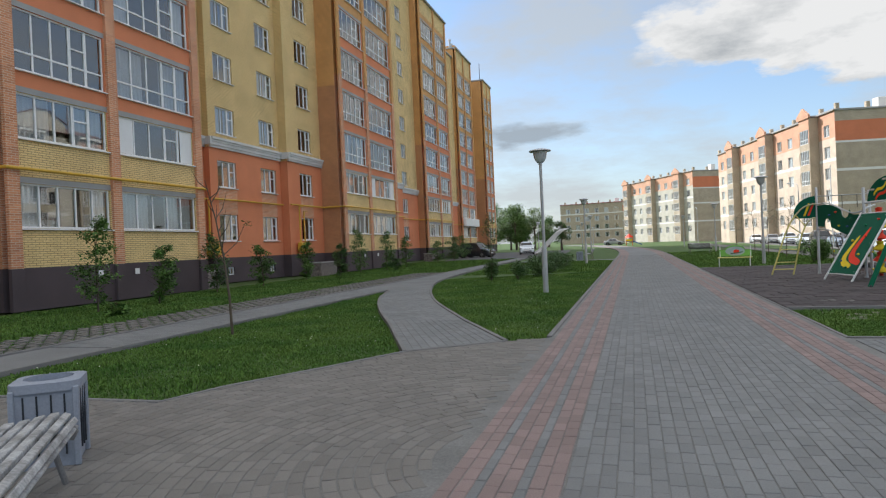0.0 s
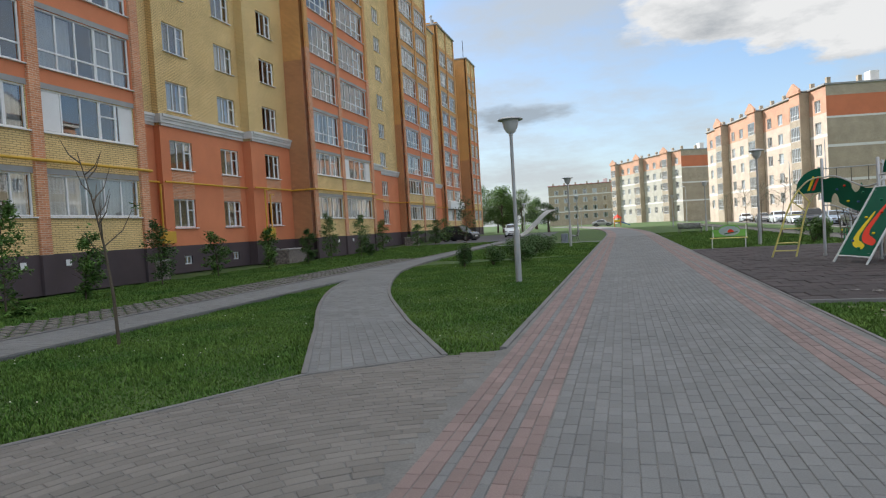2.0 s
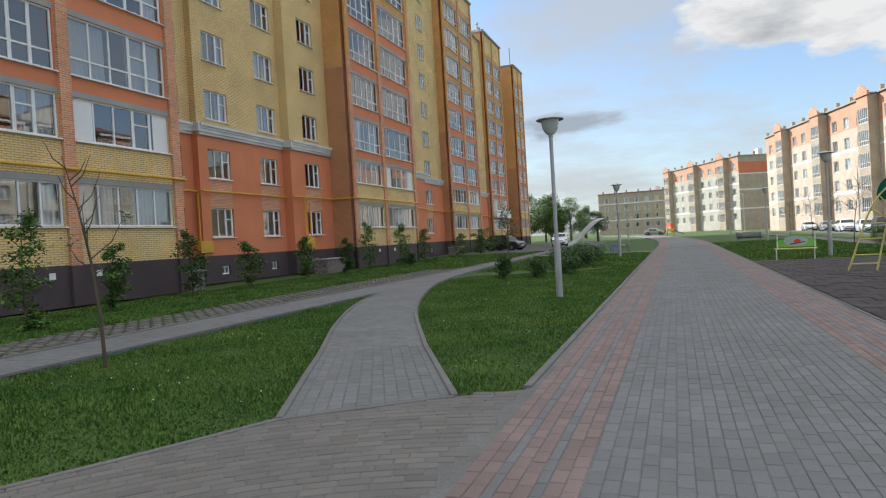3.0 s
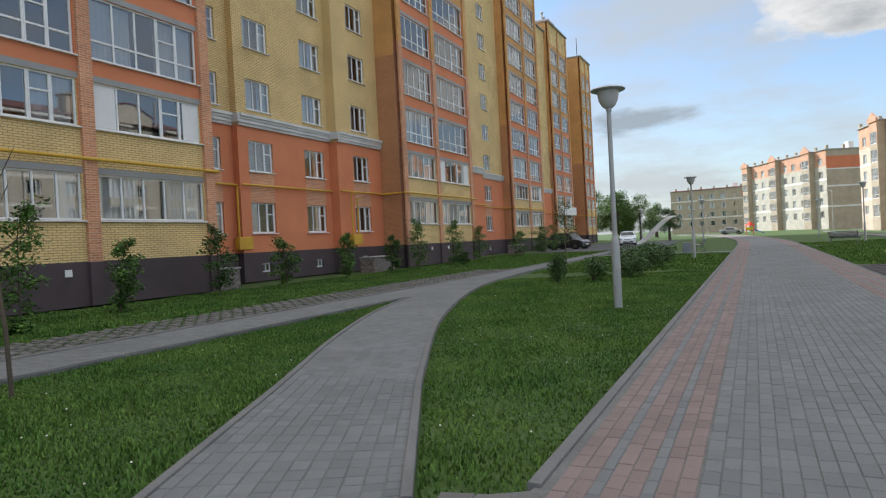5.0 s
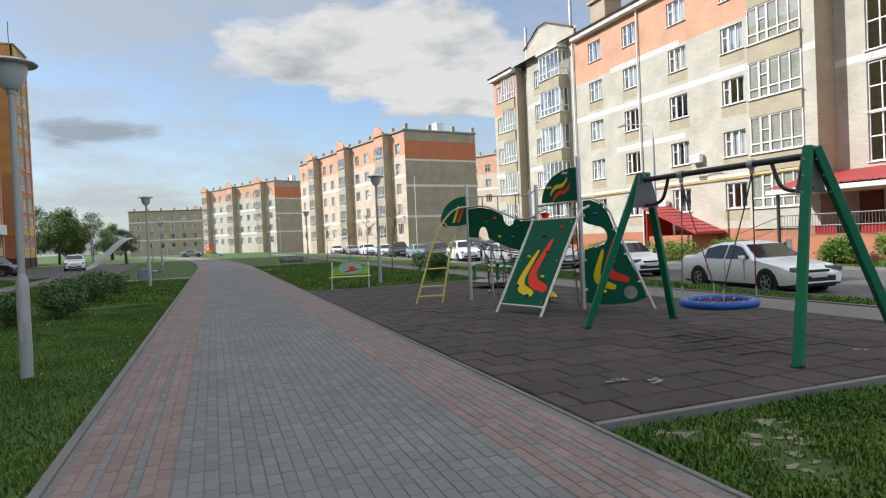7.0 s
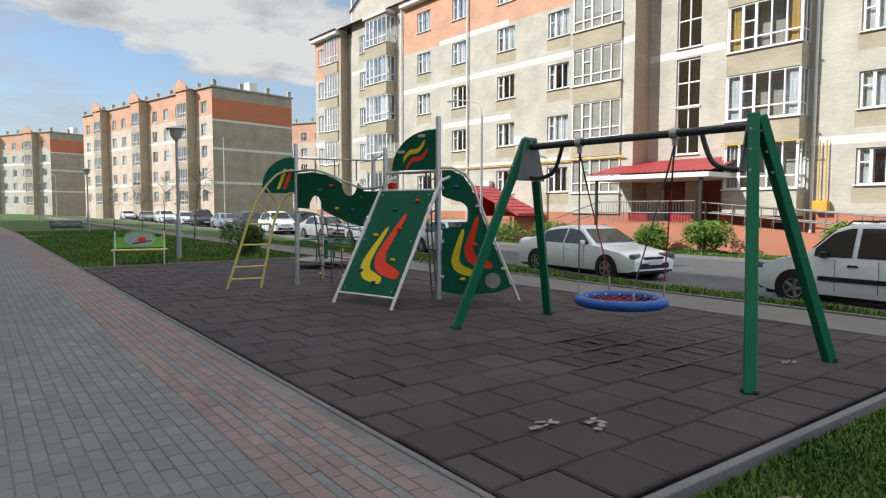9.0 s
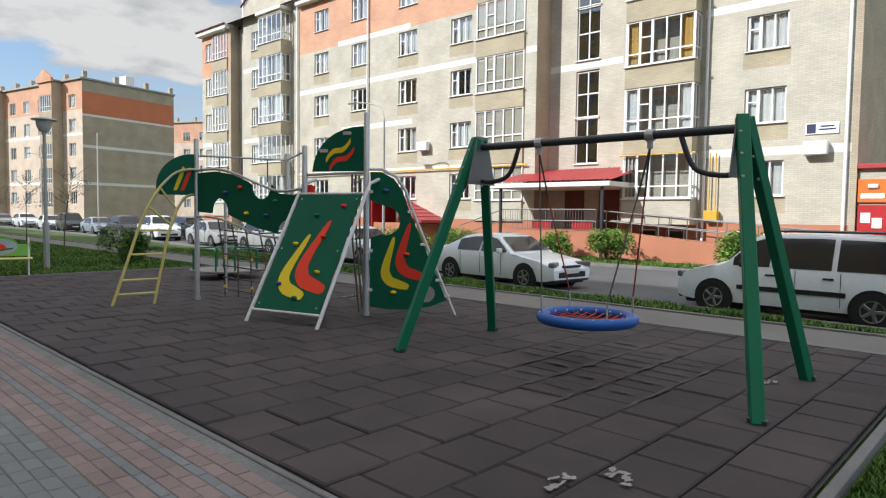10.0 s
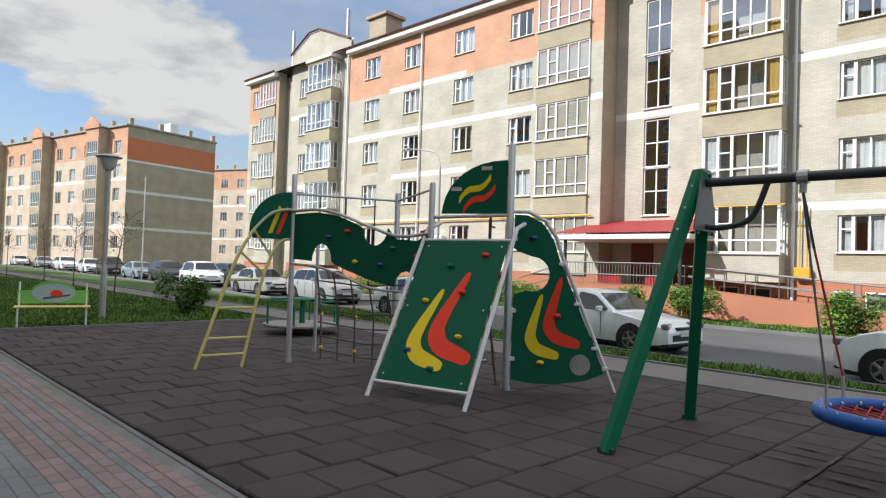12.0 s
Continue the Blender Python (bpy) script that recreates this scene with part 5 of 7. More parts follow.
for u in (0.12, W - 0.12):
    for v in (0.3, 1.2, 2.08):
        part("bolt", Shape().lathe([(0.012, 0), (0.012, 0.008)], 8, LM @ Matrix.Translation((u, front * 0.01, v)) @ Matrix.Rotation(math.pi / 2 * (1 if front < 0 else -1), 4, "X")), GALV, panel)

# fin panel beside the tall post
FM = plane(PC, Vector((9.2, 18.455, 0)))
FL = 1.34
fin_out = [(0.06, 0.14), (0.06, 0.74), (0.07, 1.2)]
fin_out += [(0.30 + 0.22 * math.cos(radians(a)), 1.46 + 0.22 * math.sin(radians(a))) for a in range(-110, 91, 20)] + [(0.12, 1.74)]
fin_out += [(0.06, 1.78), (0.06, 2.2), (0.22, 2.2), (0.42, 2.1), (0.56, 1.9), (0.64, 1.66)] + [(0.64 + 0.6 * k / 8, 1.66 - 1.42 * k / 8) for k in range(1, 9)] + [(1.0, 0.14), (0.6, 0.09), (0.3, 0.1)]
fin = part("fin_panel", Shape().slab(fin_out, 0.02, FM), GREEN, climb)
ff = -1 if (FM.to_3x3() @ Vector((0, -1, 0))).dot(Vector((-1, -0.6, 0))) > 0 else 1
part("edge_tube", Shape().tube([FM @ Vector((u, 0, v)) for u, v in ((0.02, 2.24), (0.24, 2.24), (0.46, 2.13), (0.6, 1.92), (0.68, 1.68), (1.28, 0.24), (1.38, 0.0))], 0.024, 10), WHITE_STEEL, fin, smooth=True)
boomerang(FM, 0.40, 0.80, 0.6, YEL_P, fin, ff * 0.014)
boomerang(FM, 0.64, 0.98, 0.66, RED_P, fin, ff * 0.014)
for u, v, mt in ((0.42, 0.36, YEL_P), (0.62, 0.95, RED_P), (0.3, 1.92, BLUE_HOLD)):
    hold(FM, u, v, mt, fin, ff * 0.012)
part("port_rim", Shape().lathe([(0.13, -0.012), (0.13, 0.012)], 24, FM @ Matrix.Translation((0.93, ff * 0.002, 0.34)) @ Matrix.Rotation(math.pi / 2, 4, "X")), SCUFF, fin, "pale round porthole")
for u, v in ((0.66, 1.6), (0.86, 1.1), (1.1, 0.55), (1.24, 0.3)):
    part("clip", Shape().soft_box(u - 0.03, u + 0.05, -0.03, 0.03, v - 0.02, v + 0.02, 0.004, FM), WHITE_STEEL, fin)
for v in (0.4, 1.0, 1.9):
    part("clip", Shape().soft_box(0.02, 0.1, -0.03, 0.03, v - 0.025, v + 0.025, 0.004, FM), WHITE_STEEL, fin)

# half-round guard over the leaning panel, and the small one at the ladder
GM = plane(PC, P4) @ Matrix.Translation((0, 0, -0.09))
dome = [(0.05, 2.3), (0.05, 2.98)] + [(0.05 + 0.86 * math.cos(radians(a)) ** 0.9 if a < 90 else 0.05, 2.3 + 0.68 * math.sin(radians(a))) for a in range(80, 0, -10)] + [(0.92, 2.3)]
guard = part("guard_panel", Shape().slab(dome, 0.02, GM), GREEN, climb)
gf = -1 if (GM.to_3x3() @ Vector((0, -1, 0))).dot(Vector((-1, -0.3, 0))) > 0 else 1
for mt, du, dv in ((YEL_P, 0.0, 0.05), (RED_P, -0.06, -0.08)):
    band = [(0.68 - 0.42 * k / 6 + du, 2.42 + 0.3 * (k / 6) + 0.05 * math.sin(k / 6 * 2 * math.pi) + dv) for k in range(7)]
    part("wave_motif", Shape().slab([(u, v + 0.04) for u, v in band] + [(u, v - 0.04) for u, v in reversed(band)], 0.006, GM @ Matrix.Translation((0, gf * 0.014, 0))), mt, guard)
for u, v in ((0.32, 2.88), (0.72, 2.62)):
    part("slot", Shape().soft_box(u - 0.07, u + 0.07, gf * 0.013 - 0.002, gf * 0.013 + 0.002, v - 0.025, v + 0.025, 0.001, GM), CREAM_BRICK, guard, "pale slot cut in the panel")
part("guard_rail", Shape().tube([PC + Vector((0, 0, 2.19)), P4 + Vector((0, 0, 2.16))], 0.022, 10), GALV, climb, smooth=True)
SM = plane(PL, PL + Vector((-0.95, 0.1, 0))) @ Matrix.Translation((0, 0, -0.15))
quarter = [(0.04, 2.0), (0.04, 2.72)] + [(0.04 + 0.64 * math.cos(radians(a)), 2.12 + 0.6 * math.sin(radians(a))) for a in range(80, -1, -10)] + [(0.62, 2.0)]
small_guard = part("guard_panel", Shape().slab(quarter, 0.02, SM), GREEN, climb)
for mt, du in ((YEL_P, 0.34), (RED_P, 0.22)):
    for sg in (-0.014, 0.014):
        part("wave_motif", Shape().slab([(du, 2.08), (du + 0.06, 2.08), (du - 0.02, 2.3), (du - 0.1, 2.5), (du - 0.15, 2.46), (du - 0.08, 2.28)], 0.005, SM @ Matrix.Translation((0, sg, 0))), mt, small_guard)

# wavy bridge side with cut-outs
BM = plane(PL, P4) @ Matrix.Translation((0, 0, -0.2))
BL = (P4 - PL).length
top = [(0.04, 2.44), (0.5, 2.46), (0.9, 2.4), (1.25, 2.28)]
notch = [(1.36 + 0.22 - 0.22 * math.cos(radians(a)), 2.22 - 0.24 * math.sin(radians(a))) for a in range(0, 181, 20)]
top2 = [(1.95, 2.07), (2.3, 2.05), (BL - 0.05, 2.12)]
bottom = [(BL - 0.05, 1.5), (BL - 0.16, 1.52)] + [(BL - 0.38 - 0.19 * math.cos(radians(a)) * -1, 1.44 + 0.2 * math.sin(radians(a))) for a in range(0, 181, 30)] + [(1.95, 1.42), (1.5, 1.5), (1.1, 1.62), (0.86, 1.70)]
arch = [(0.6 + 0.2 * math.cos(radians(a)), 1.74 + 0.26 * math.sin(radians(a))) for a in range(0, 181, 20)]
side_panel = part("wave_panel", Shape().slab(top + notch + top2 + bottom + arch + [(0.04, 1.76)], 0.02, BM), GREEN, climb)
bf = -1 if (BM.to_3x3() @ Vector((0, -1, 0))).dot(Vector((-1, -0.3, 0))) > 0 else 1
for u, v, mt in ((0.75, 2.1, BLUE_HOLD), (1.1, 2.18, RED_P), (1.25, 1.75, YEL_P), (1.7, 1.72, BLUE_HOLD), (1.9, 1.95, GREEN_STEEL), (2.3, 1.85, RED_P)):
    hold(BM, u, v, mt, side_panel, bf * 0.012)
part("top_tube", Shape().tube(spline([BM @ Vector((u, -0.02, v)) for u, v in ((0, 2.48), (0.5, 2.5), (0.95, 2.42), (1.5, 2.24), (2.0, 2.11), (BL, 2.15))], 4), 0.022, 8), GALV, climb, smooth=True)
part("low_tube", Shape().tube(spline([BM @ Vector((u, -0.02, v)) for u, v in ((0, 1.68), (0.5, 1.66), (1.0, 1.55), (1.6, 1.38), (BL, 1.36))], 4), 0.018, 8), GALV, climb, smooth=True)
part("hand_rail", Shape().tube([PL + Vector((0, 0, 2.55)), P3 + Vector((0, 0, 2.5)), P4 + Vector((0, 0, 2.53))], 0.016, 8), GALV, climb, smooth=True)
for q in (0.25, 0.5, 0.78):
    c = PL.lerp(P3, q)
    part("hanging_rope", Shape().tube([c + Vector((0, 0, 2.52)), c + Vector((0, 0, 2.1))], 0.012, 6), ROPE, climb)
# net under the bridge side
BM = plane(PL, P4)
net = []
for k in range(6):
    u = 0.4 + 0.33 * k
    net.append([BM @ Vector((u, 0.12, 1.45 - 0.06 * k)), BM @ Vector((u + 0.02 * (k % 2), 0.25, 0.75)), BM @ Vector((u - 0.03, 0.3, 0.06))])
for k in range(6):
    v = 0.2 + 0.21 * k
    net.append([BM @ Vector((0.36, 0.28 - 0.02 * k, v)), BM @ Vector((1.2, 0.3 - 0.02 * k, v - 0.05)), BM @ Vector((2.1, 0.28 - 0.02 * k, v))])
for pts in net:
    part("net_rope", Shape().tube(pts, 0.013, 6), ROPE, climb)
for k in range(4):
    for j in range(2):
        part("rope_knot", Shape().lathe([(0.01, -0.03), (0.034, 0), (0.01, 0.03)], 8, centre=BM @ Vector((0.4 + 0.66 * k, 0.27, 0.24 + 0.5 * j))), YEL_P, climb)
# net between tower posts
for k in range(3):
    a = PC + Vector((-0.08 + 0.28 * k, 0.25 + 0.26 * k, 2.2))
    part("net_rope", Shape().tube([a, a + Vector((0.1, 0.1, -1.1)), a + Vector((0.05, -0.12, -2.15))], 0.015, 6), ROPE, climb)
for k in range(7):
    z = 0.3 + 0.29 * k
    part("net_rope", Shape().tube([PC + Vector((-0.06, 0.2, z)), PC + Vector((0.5, 0.8, z + 0.06))], 0.013, 6), ROPE, climb)
# spiral post of red and yellow cups
spiral = part("spiral_post", Shape().tube([(8.33, 21.05, 0), (8.33, 21.05, 2.05)], 0.05, 10), RED_P, climb)
for k in range(6):
    z = 0.08 + 0.33 * k
    part("spiral_cup", Shape().lathe([(0.06, z), (0.2, z + 0.05), (0.18, z + 0.09), (0.08, z + 0.2), (0.1, z + 0.3)], 14, centre=(8.33, 21.05, 0)), RED_P if k % 2 else YEL_P, spiral, smooth=True)
# arched ladder
rails = []
for foot, z_end, end in (((5.70, 22.78), 2.3, PL + Vector((-0.02, -0.05, 0))), ((6.33, 22.68), 1.86, PL + Vector((-0.02, 0.02, 0)))):
    f, e = Vector((*foot, 0)), Vector((end.x, end.y, 0))
    pts = []
    for q, z in ((0, 0), (0.1, 0.45), (0.2, 0.9), (0.3, 1.35), (0.42, 1.78), (0.56, 2.12), (0.72, 2.36), (0.88, 2.45), (1.0, 2.46)):
        c = f.lerp(e, q)
        pts.append(Vector((c.x, c.y, z * z_end / 2.46)))
    rails.append(pts)
    part("ladder_rail", Shape().tube(spline(pts[:6], 4), 0.024, 10), YEL_STEEL, climb, smooth=True)
    part("ladder_rail", Shape().tube(spline(pts[5:], 4), 0.024, 10), mat("pale_olive_tube", (0.5, 0.5, 0.3), 0.5), climb, smooth=True)
for (i, q) in ((0, 0.45), (0, 1.0), (1, 1.0), (2, 0.95), (3, 0.95), (4, 0.95)):
    a = rails[0][i].lerp(rails[0][i + 1], q)
    b = rails[1][i].lerp(rails[1][i + 1], q)
    b.z = b.z if i > 2 else a.z
    part("rung", Shape().tube([a, b], 0.018, 8), YEL_STEEL, climb, smooth=True)

# ---- roundabout ----
rb = thing("roundabout", "playground roundabout with a pale deck and green rails", "roundabout", Matrix.Translation((9.35, 26.0, 0)))
part("deck", Shape().lathe([(0.1, 0.1), (0.78, 0.16), (0.8, 0.18), (0.8, 0.21), (0.05, 0.22)], 32), SCUFF, rb, smooth=True)
part("bearing", Shape().lathe([(0.2, 0.02), (0.2, 0.16)], 16), DARK_STEEL, rb)
part("wheel_post", Shape().lathe([(0.06, 0.2), (0.06, 0.7)], 12), GREEN_STEEL, rb)
part("wheel", Shape().lathe([(0.2, 0.7), (0.24, 0.72), (0.2, 0.75)], 20), GREEN_STEEL, rb, smooth=True)
for k in range(4):
    a = math.pi / 2 * k + 0.3
    p, q = Vector((0.74 * math.cos(a - 0.5), 0.74 * math.sin(a - 0.5), 0.2)), Vector((0.74 * math.cos(a + 0.5), 0.74 * math.sin(a + 0.5), 0.2))
    up_ = Vector((0, 0, 0.5))
    part("hand_hoop", Shape().tube([p, p + up_ * 0.9, p.lerp(q, 0.12) + up_, q.lerp(p, 0.12) + up_, q + up_ * 0.9, q], 0.02, 8), GREEN_STEEL, rb, smooth=True)

# ---- bench with painted back ----
sb = thing("painted_bench", "green picture-backed bench with a plain plank seat", "bench", Matrix.Translation((5.55, 29.75, -0.05)) @ Matrix.Rotation(radians(-14), 4, "Z"))
for x in (-0.62, 0.62):
    part("leg", Shape().tube([(x, -0.2, 0), (x, -0.2, 0.42), (x, 0.14, 0.42), (x, 0.2, 0.95)], 0.02, 8), WHITE_STEEL, sb)
for y in (-0.18, -0.03, 0.1):
    part("seat_plank", Shape().soft_box(-0.7, 0.7, y - 0.06, y + 0.06, 0.43, 0.46, 0.008), YEL_STEEL, sb)
board = part("back_board", Shape().slab([(-0.66, 0.5), (0.66, 0.5), (0.66, 0.78)] + [(0.45 * math.cos(radians(a)) * 0.9, 0.78 + 0.2 * math.sin(radians(a))) for a in range(0, 181, 20)] + [(-0.66, 0.78)], 0.02, Matrix.Translation((0, 0.17, 0))), mat("lime_board", (0.2, 0.5, 0.1), 0.5), sb)
part("painted_oval", Shape().slab([(0.4 * math.cos(radians(a)), 0.72 + 0.2 * math.sin(radians(a))) for a in range(0, 360, 20)], 0.004, Matrix.Translation((0, 0.157, 0))), mat("pale_blue_paint", (0.4, 0.5, 0.52), 0.5), board)
part("painted_spot", Shape().slab([(0.05 + 0.12 * math.cos(radians(a)), 0.7 + 0.09 * math.sin(radians(a))) for a in range(0, 360, 30)], 0.004, Matrix.Translation((0, 0.152, 0))), RED_P, board)
part("painted_stroke", Shape().slab([(-0.2, 0.58), (0.3, 0.66), (0.32, 0.7), (-0.18, 0.63)], 0.004, Matrix.Translation((0, 0.148, 0))), mat("dark_green_paint", (0.05, 0.13, 0.08), 0.6), board)


# ---- park bench and bin ----
def park_bench(m):
    """Slatted bench with a scrolled seat front and raked back; seat along local x."""
    t = thing("park_bench", "weathered white slatted park bench with scrolled metal ends", "bench", m, "park benches")
    prof = [(-0.30, 0.33), (-0.33, 0.38), (-0.30, 0.43), (-0.24, 0.455), (-0.16, 0.45), (-0.07, 0.435), (0.02, 0.42), (0.11, 0.42), (0.18, 0.46), (0.23, 0.54), (0.27, 0.63), (0.31, 0.72), (0.35, 0.80)]
    for (y0, z0), (y1, z1) in zip(prof, prof[1:]):
        c = Vector((0, (y0 + y1) / 2, (z0 + z1) / 2))
        a = math.atan2(z1 - z0, y1 - y0)
        l = math.hypot(y1 - y0, z1 - z0) * 0.72
        part("slat", Shape().soft_box(-0.85, 0.85, -l / 2, l / 2, -0.018, 0.018, 0.006, Matrix.Translation(c) @ Matrix.Rotation(a, 4, "X")), BENCH_WOOD, t)
    for x in (-0.78, 0.78):
        e = part("end_frame", Shape().tube([(x, y, z - 0.035) for y, z in prof], 0.02, 8), KERB, t, smooth=True)
        part("front_leg", Shape().tube(spline([(x, -0.22, 0.42), (x, -0.2, 0.25), (x, -0.26, 0.0)], 5), 0.02, 8), KERB, t, smooth=True)
        part("back_leg", Shape().tube(spline([(x, 0.16, 0.42), (x, 0.2, 0.2), (x, 0.3, 0.0)], 5), 0.02, 8), KERB, t, smooth=True)
    return t


def litter_bin(m):
    t = thing("litter_bin", "blue-grey concrete litter bin with grooved sides", "litter bin", m, "litter bins")
    w = 0.21
    body = Shape()
    pts = [(sx * (w - 0.02 * (z < 0.3)), sy * (w - 0.02 * (z < 0.3)), z) for z in (0.0, 0.56) for sx, sy in ((-1, -1), (1, -1), (1, 1), (-1, 1))]
    body.add(pts, [(0, 3, 2, 1), (0, 1, 5, 4), (1, 2, 6, 5), (2, 3, 7, 6), (3, 0, 4, 7)])
    part("body", body, BIN_MAT, t)
    for k in range(4):
        rot = Matrix.Rotation(math.pi / 2 * k, 4, "Z")
        for x in (-0.13, -0.045, 0.045, 0.13):
            part("groove", Shape().box(x - 0.006, x + 0.006, -w - 0.002, -w + 0.015, 0.09, 0.53, rot), BIN_DARK, t)
        part("corner_rib", Shape().soft_box(-w - 0.012, -w + 0.03, -w - 0.012, -w + 0.03, 0, 0.58, 0.008, rot), BIN_MAT, t)
    rim = Shape()
    n = 32
    outer = []
    for k in range(n):
        a = 2 * math.pi * k / n
        c, s = math.cos(a), math.sin(a)
        q = (w + 0.02) / max(abs(c), abs(s))
        outer.append((min(q, 0.285) * c, min(q, 0.285) * s))
    inner = [(0.165 * math.cos(2 * math.pi * k / n), 0.165 * math.sin(2 * math.pi * k / n)) for k in range(n)]
    v = [(x, y, 0.555) for x, y in outer] + [(x, y, 0.62) for x, y in outer] + [(x, y, 0.63) for x, y in inner] + [(x * 0.95, y * 0.95, 0.5) for x, y in inner]
    f = [(r * n + k, r * n + (k + 1) % n, (r + 1) * n + (k + 1) % n, (r + 1) * n + k) for r in range(3) for k in range(n)]
    part("rim", rim.add(v, f), BIN_MAT, t, smooth=True)
    part("liner", Shape().lathe([(0.16, 0.42), (0.155, 0.45)], 24), BIN_DARK, t)
    return t


bin_a = litter_bin(Matrix.Translation((-2.93, 2.84, 0)) @ Matrix.Rotation(radians(38), 4, "Z"))
copy_thing(bin_a, Matrix.Translation((-2.5, 46.4, 0)) @ Matrix.Rotation(radians(10), 4, "Z"))
# the near bench: slats run toward the viewer, front scroll over the paving
bench_a = park_bench(Matrix.Translation((-2.13, 1.68, 0)) @ Matrix.Rotation(radians(127), 4, "Z"))
copy_thing(bench_a, Matrix.Translation((-1.9, 47.6, 0)) @ Matrix.Rotation(radians(-90), 4, "Z"))
copy_thing(bench_a, Matrix.Translation((6.3, 53.3, 0)) @ Matrix.Rotation(radians(160), 4, "Z"))


# ---- cars ----
def car(label, m, paint, length=4.6, width=1.78, height=1.47, kind="sedan"):
    """Nose toward local -y. Body lofted through stations along its length."""
    t = thing("car", label, "car", m, "parked cars")
    L, hw = length, width / 2
    if kind == "van":
        top = [(0.0, 0.62), (0.03, 0.78), (0.10, 0.92), (0.19, 1.02), (0.24, 1.10), (0.335, height - 0.12), (0.40, height - 0.02), (0.6, height), (0.93, height - 0.03), (0.985, height - 0.35), (1.0, 0.9)]
        belt = 0.98
        cabin = (0.235, 0.985)
    elif kind == "suv":
        top = [(0.0, 0.66), (0.02, 0.82), (0.08, 0.95), (0.24, 1.05), (0.37, height - 0.1), (0.46, height), (0.72, height - 0.02), (0.88, height - 0.14), (0.965, 1.08), (0.99, 0.95), (1.0, 0.7)]
        belt = 1.02
        cabin = (0.25, 0.955)
    else:
        top = [(0.0, 0.55), (0.02, 0.66), (0.09, 0.79), (0.27, 0.93), (0.42, height - 0.06), (0.5, height), (0.62, height - 0.02), (0.72, height - 0.1), (0.865, 1.04), (0.96, 1.02), (0.985, 0.9), (1.0, 0.62)]
        belt = 0.92
        cabin = (0.275, 0.855)

    def top_at(q):
        for (a, za), (b, zb) in zip(top, top[1:]):
            if a <= q <= b:
                return za + (zb - za) * (q - a) / (b - a)
        return top[-1][1]

    qs = sorted({round(q, 4) for q, _ in top} | {k / 24 for k in range(25)})
    sec = []
    for q in qs:
        zt = top_at(q)
        nose = 1 - 0.16 * max(0, (0.10 - q) / 0.10) ** 2 - 0.12 * max(0, (q - 0.92) / 0.08) ** 2
        w = hw * nose
        zb = min(belt, zt - 0.02)
        over = max(0.0, zt - belt)
        wr = w * (1 - 0.30 * over / (height - belt))
        lo = 0.24 + 0.06 * max(0, (0.06 - q) / 0.06)
        y = (q - 0.5) * L
        half = [(w * 0.93, lo), (w * 0.985, 0.42), (w, 0.62), (w * 0.985, zb), (wr if over else w * 0.93, zt - 0.045 if over else zt - 0.008), ((wr if over else w * 0.93) * 0.86, zt), (0, zt + 0.012)]
        sec.append([(x, y, z) for x, z in half] + [(-x, y, z) for x, z in half[-2::-1]])
    n = len(sec[0])
    s = Shape().add([p for q in sec for p in q], [(i * n + k, i * n + k + 1, (i + 1) * n + k + 1, (i + 1) * n + k) for i in range(len(sec) - 1) for k in range(n - 1)] + [tuple(range(n)), tuple(reversed(range((len(sec) - 1) * n, len(sec) * n)))])
    part("body", s, paint, t, smooth=True)
    part("underbody", Shape().soft_box(-hw * 0.86, hw * 0.86, -L * 0.46, L * 0.47, 0.16, 0.34, 0.03), BLACK, t)

    def roof_w(q, z):
        over = max(0.0, min(1.0, (z - belt) / (height - belt)))
        nose = 1 - 0.16 * max(0, (0.10 - q) / 0.10) ** 2 - 0.12 * max(0, (q - 0.92) / 0.08) ** 2
        return hw * nose * (0.985 - 0.29 * over)

    def side_pane(q0, q1):
        for sg in (-1, 1):
            pts = []
            k = 8
            zl = belt + 0.03
            for i in range(k + 1):
                q = q0 + (q1 - q0) * i / k
                pts.append((q, zl))
            for i in range(k, -1, -1):
                q = q0 + (q1 - q0) * i / k
                z = top_at(q) - 0.085
                if z > zl + 0.02:
                    pts.append((q, z))
            quad = [(sg * (roof_w(q, z) + 0.012), (q - 0.5) * L, z) for q, z in pts]
            if len(quad) > 2:
                part("side_window", Shape().quad(*(quad if sg < 0 else quad[::-1])), CARGLASS, t)
    c0, c1 = cabin
    if kind == "van":
        cuts = [(0.27, 0.425), (0.445, 0.665), (0.685, 0.94)]
    else:
        mid = 0.535 if kind == "sedan" else 0.55
        cuts = [(c0 + 0.05, mid - 0.006), (mid + 0.008, c1 - 0.125 if kind == "sedan" else c1 - 0.15)] + ([(c1 - 0.11, c1 - 0.04)] if kind == "suv" else [])
    for a, b in cuts:
        side_pane(a, b)
    # windscreens follow the body's slope
    rear_hi, rear_lo = (c1 - 0.13, c1 - 0.01) if kind == "sedan" else (0.945, 0.985) if kind == "van" else (c1 - 0.075, c1 - 0.005)
    front_hi = {"van": 0.325, "suv": 0.37, "sedan": 0.41}[kind]
    for nm, qa, qb, push in (("windscreen", c0 + 0.012, front_hi, -0.016), ("rear_window", rear_lo, rear_hi, 0.016)):
        za, zb = top_at(qa) + 0.02, top_at(qb) + 0.005
        wa, wb = roof_w(qa, za) * 0.9, roof_w(qb, zb) * 0.9
        pts = [(-wa, (qa - 0.5) * L + push, za), (wa, (qa - 0.5) * L + push, za), (wb, (qb - 0.5) * L + push, zb), (-wb, (qb - 0.5) * L + push, zb)]
        part(nm, Shape().quad(*(pts if push < 0 else pts[::-1])), CARGLASS, t)
    wr_ = 0.325 if kind != "suv" else 0.35
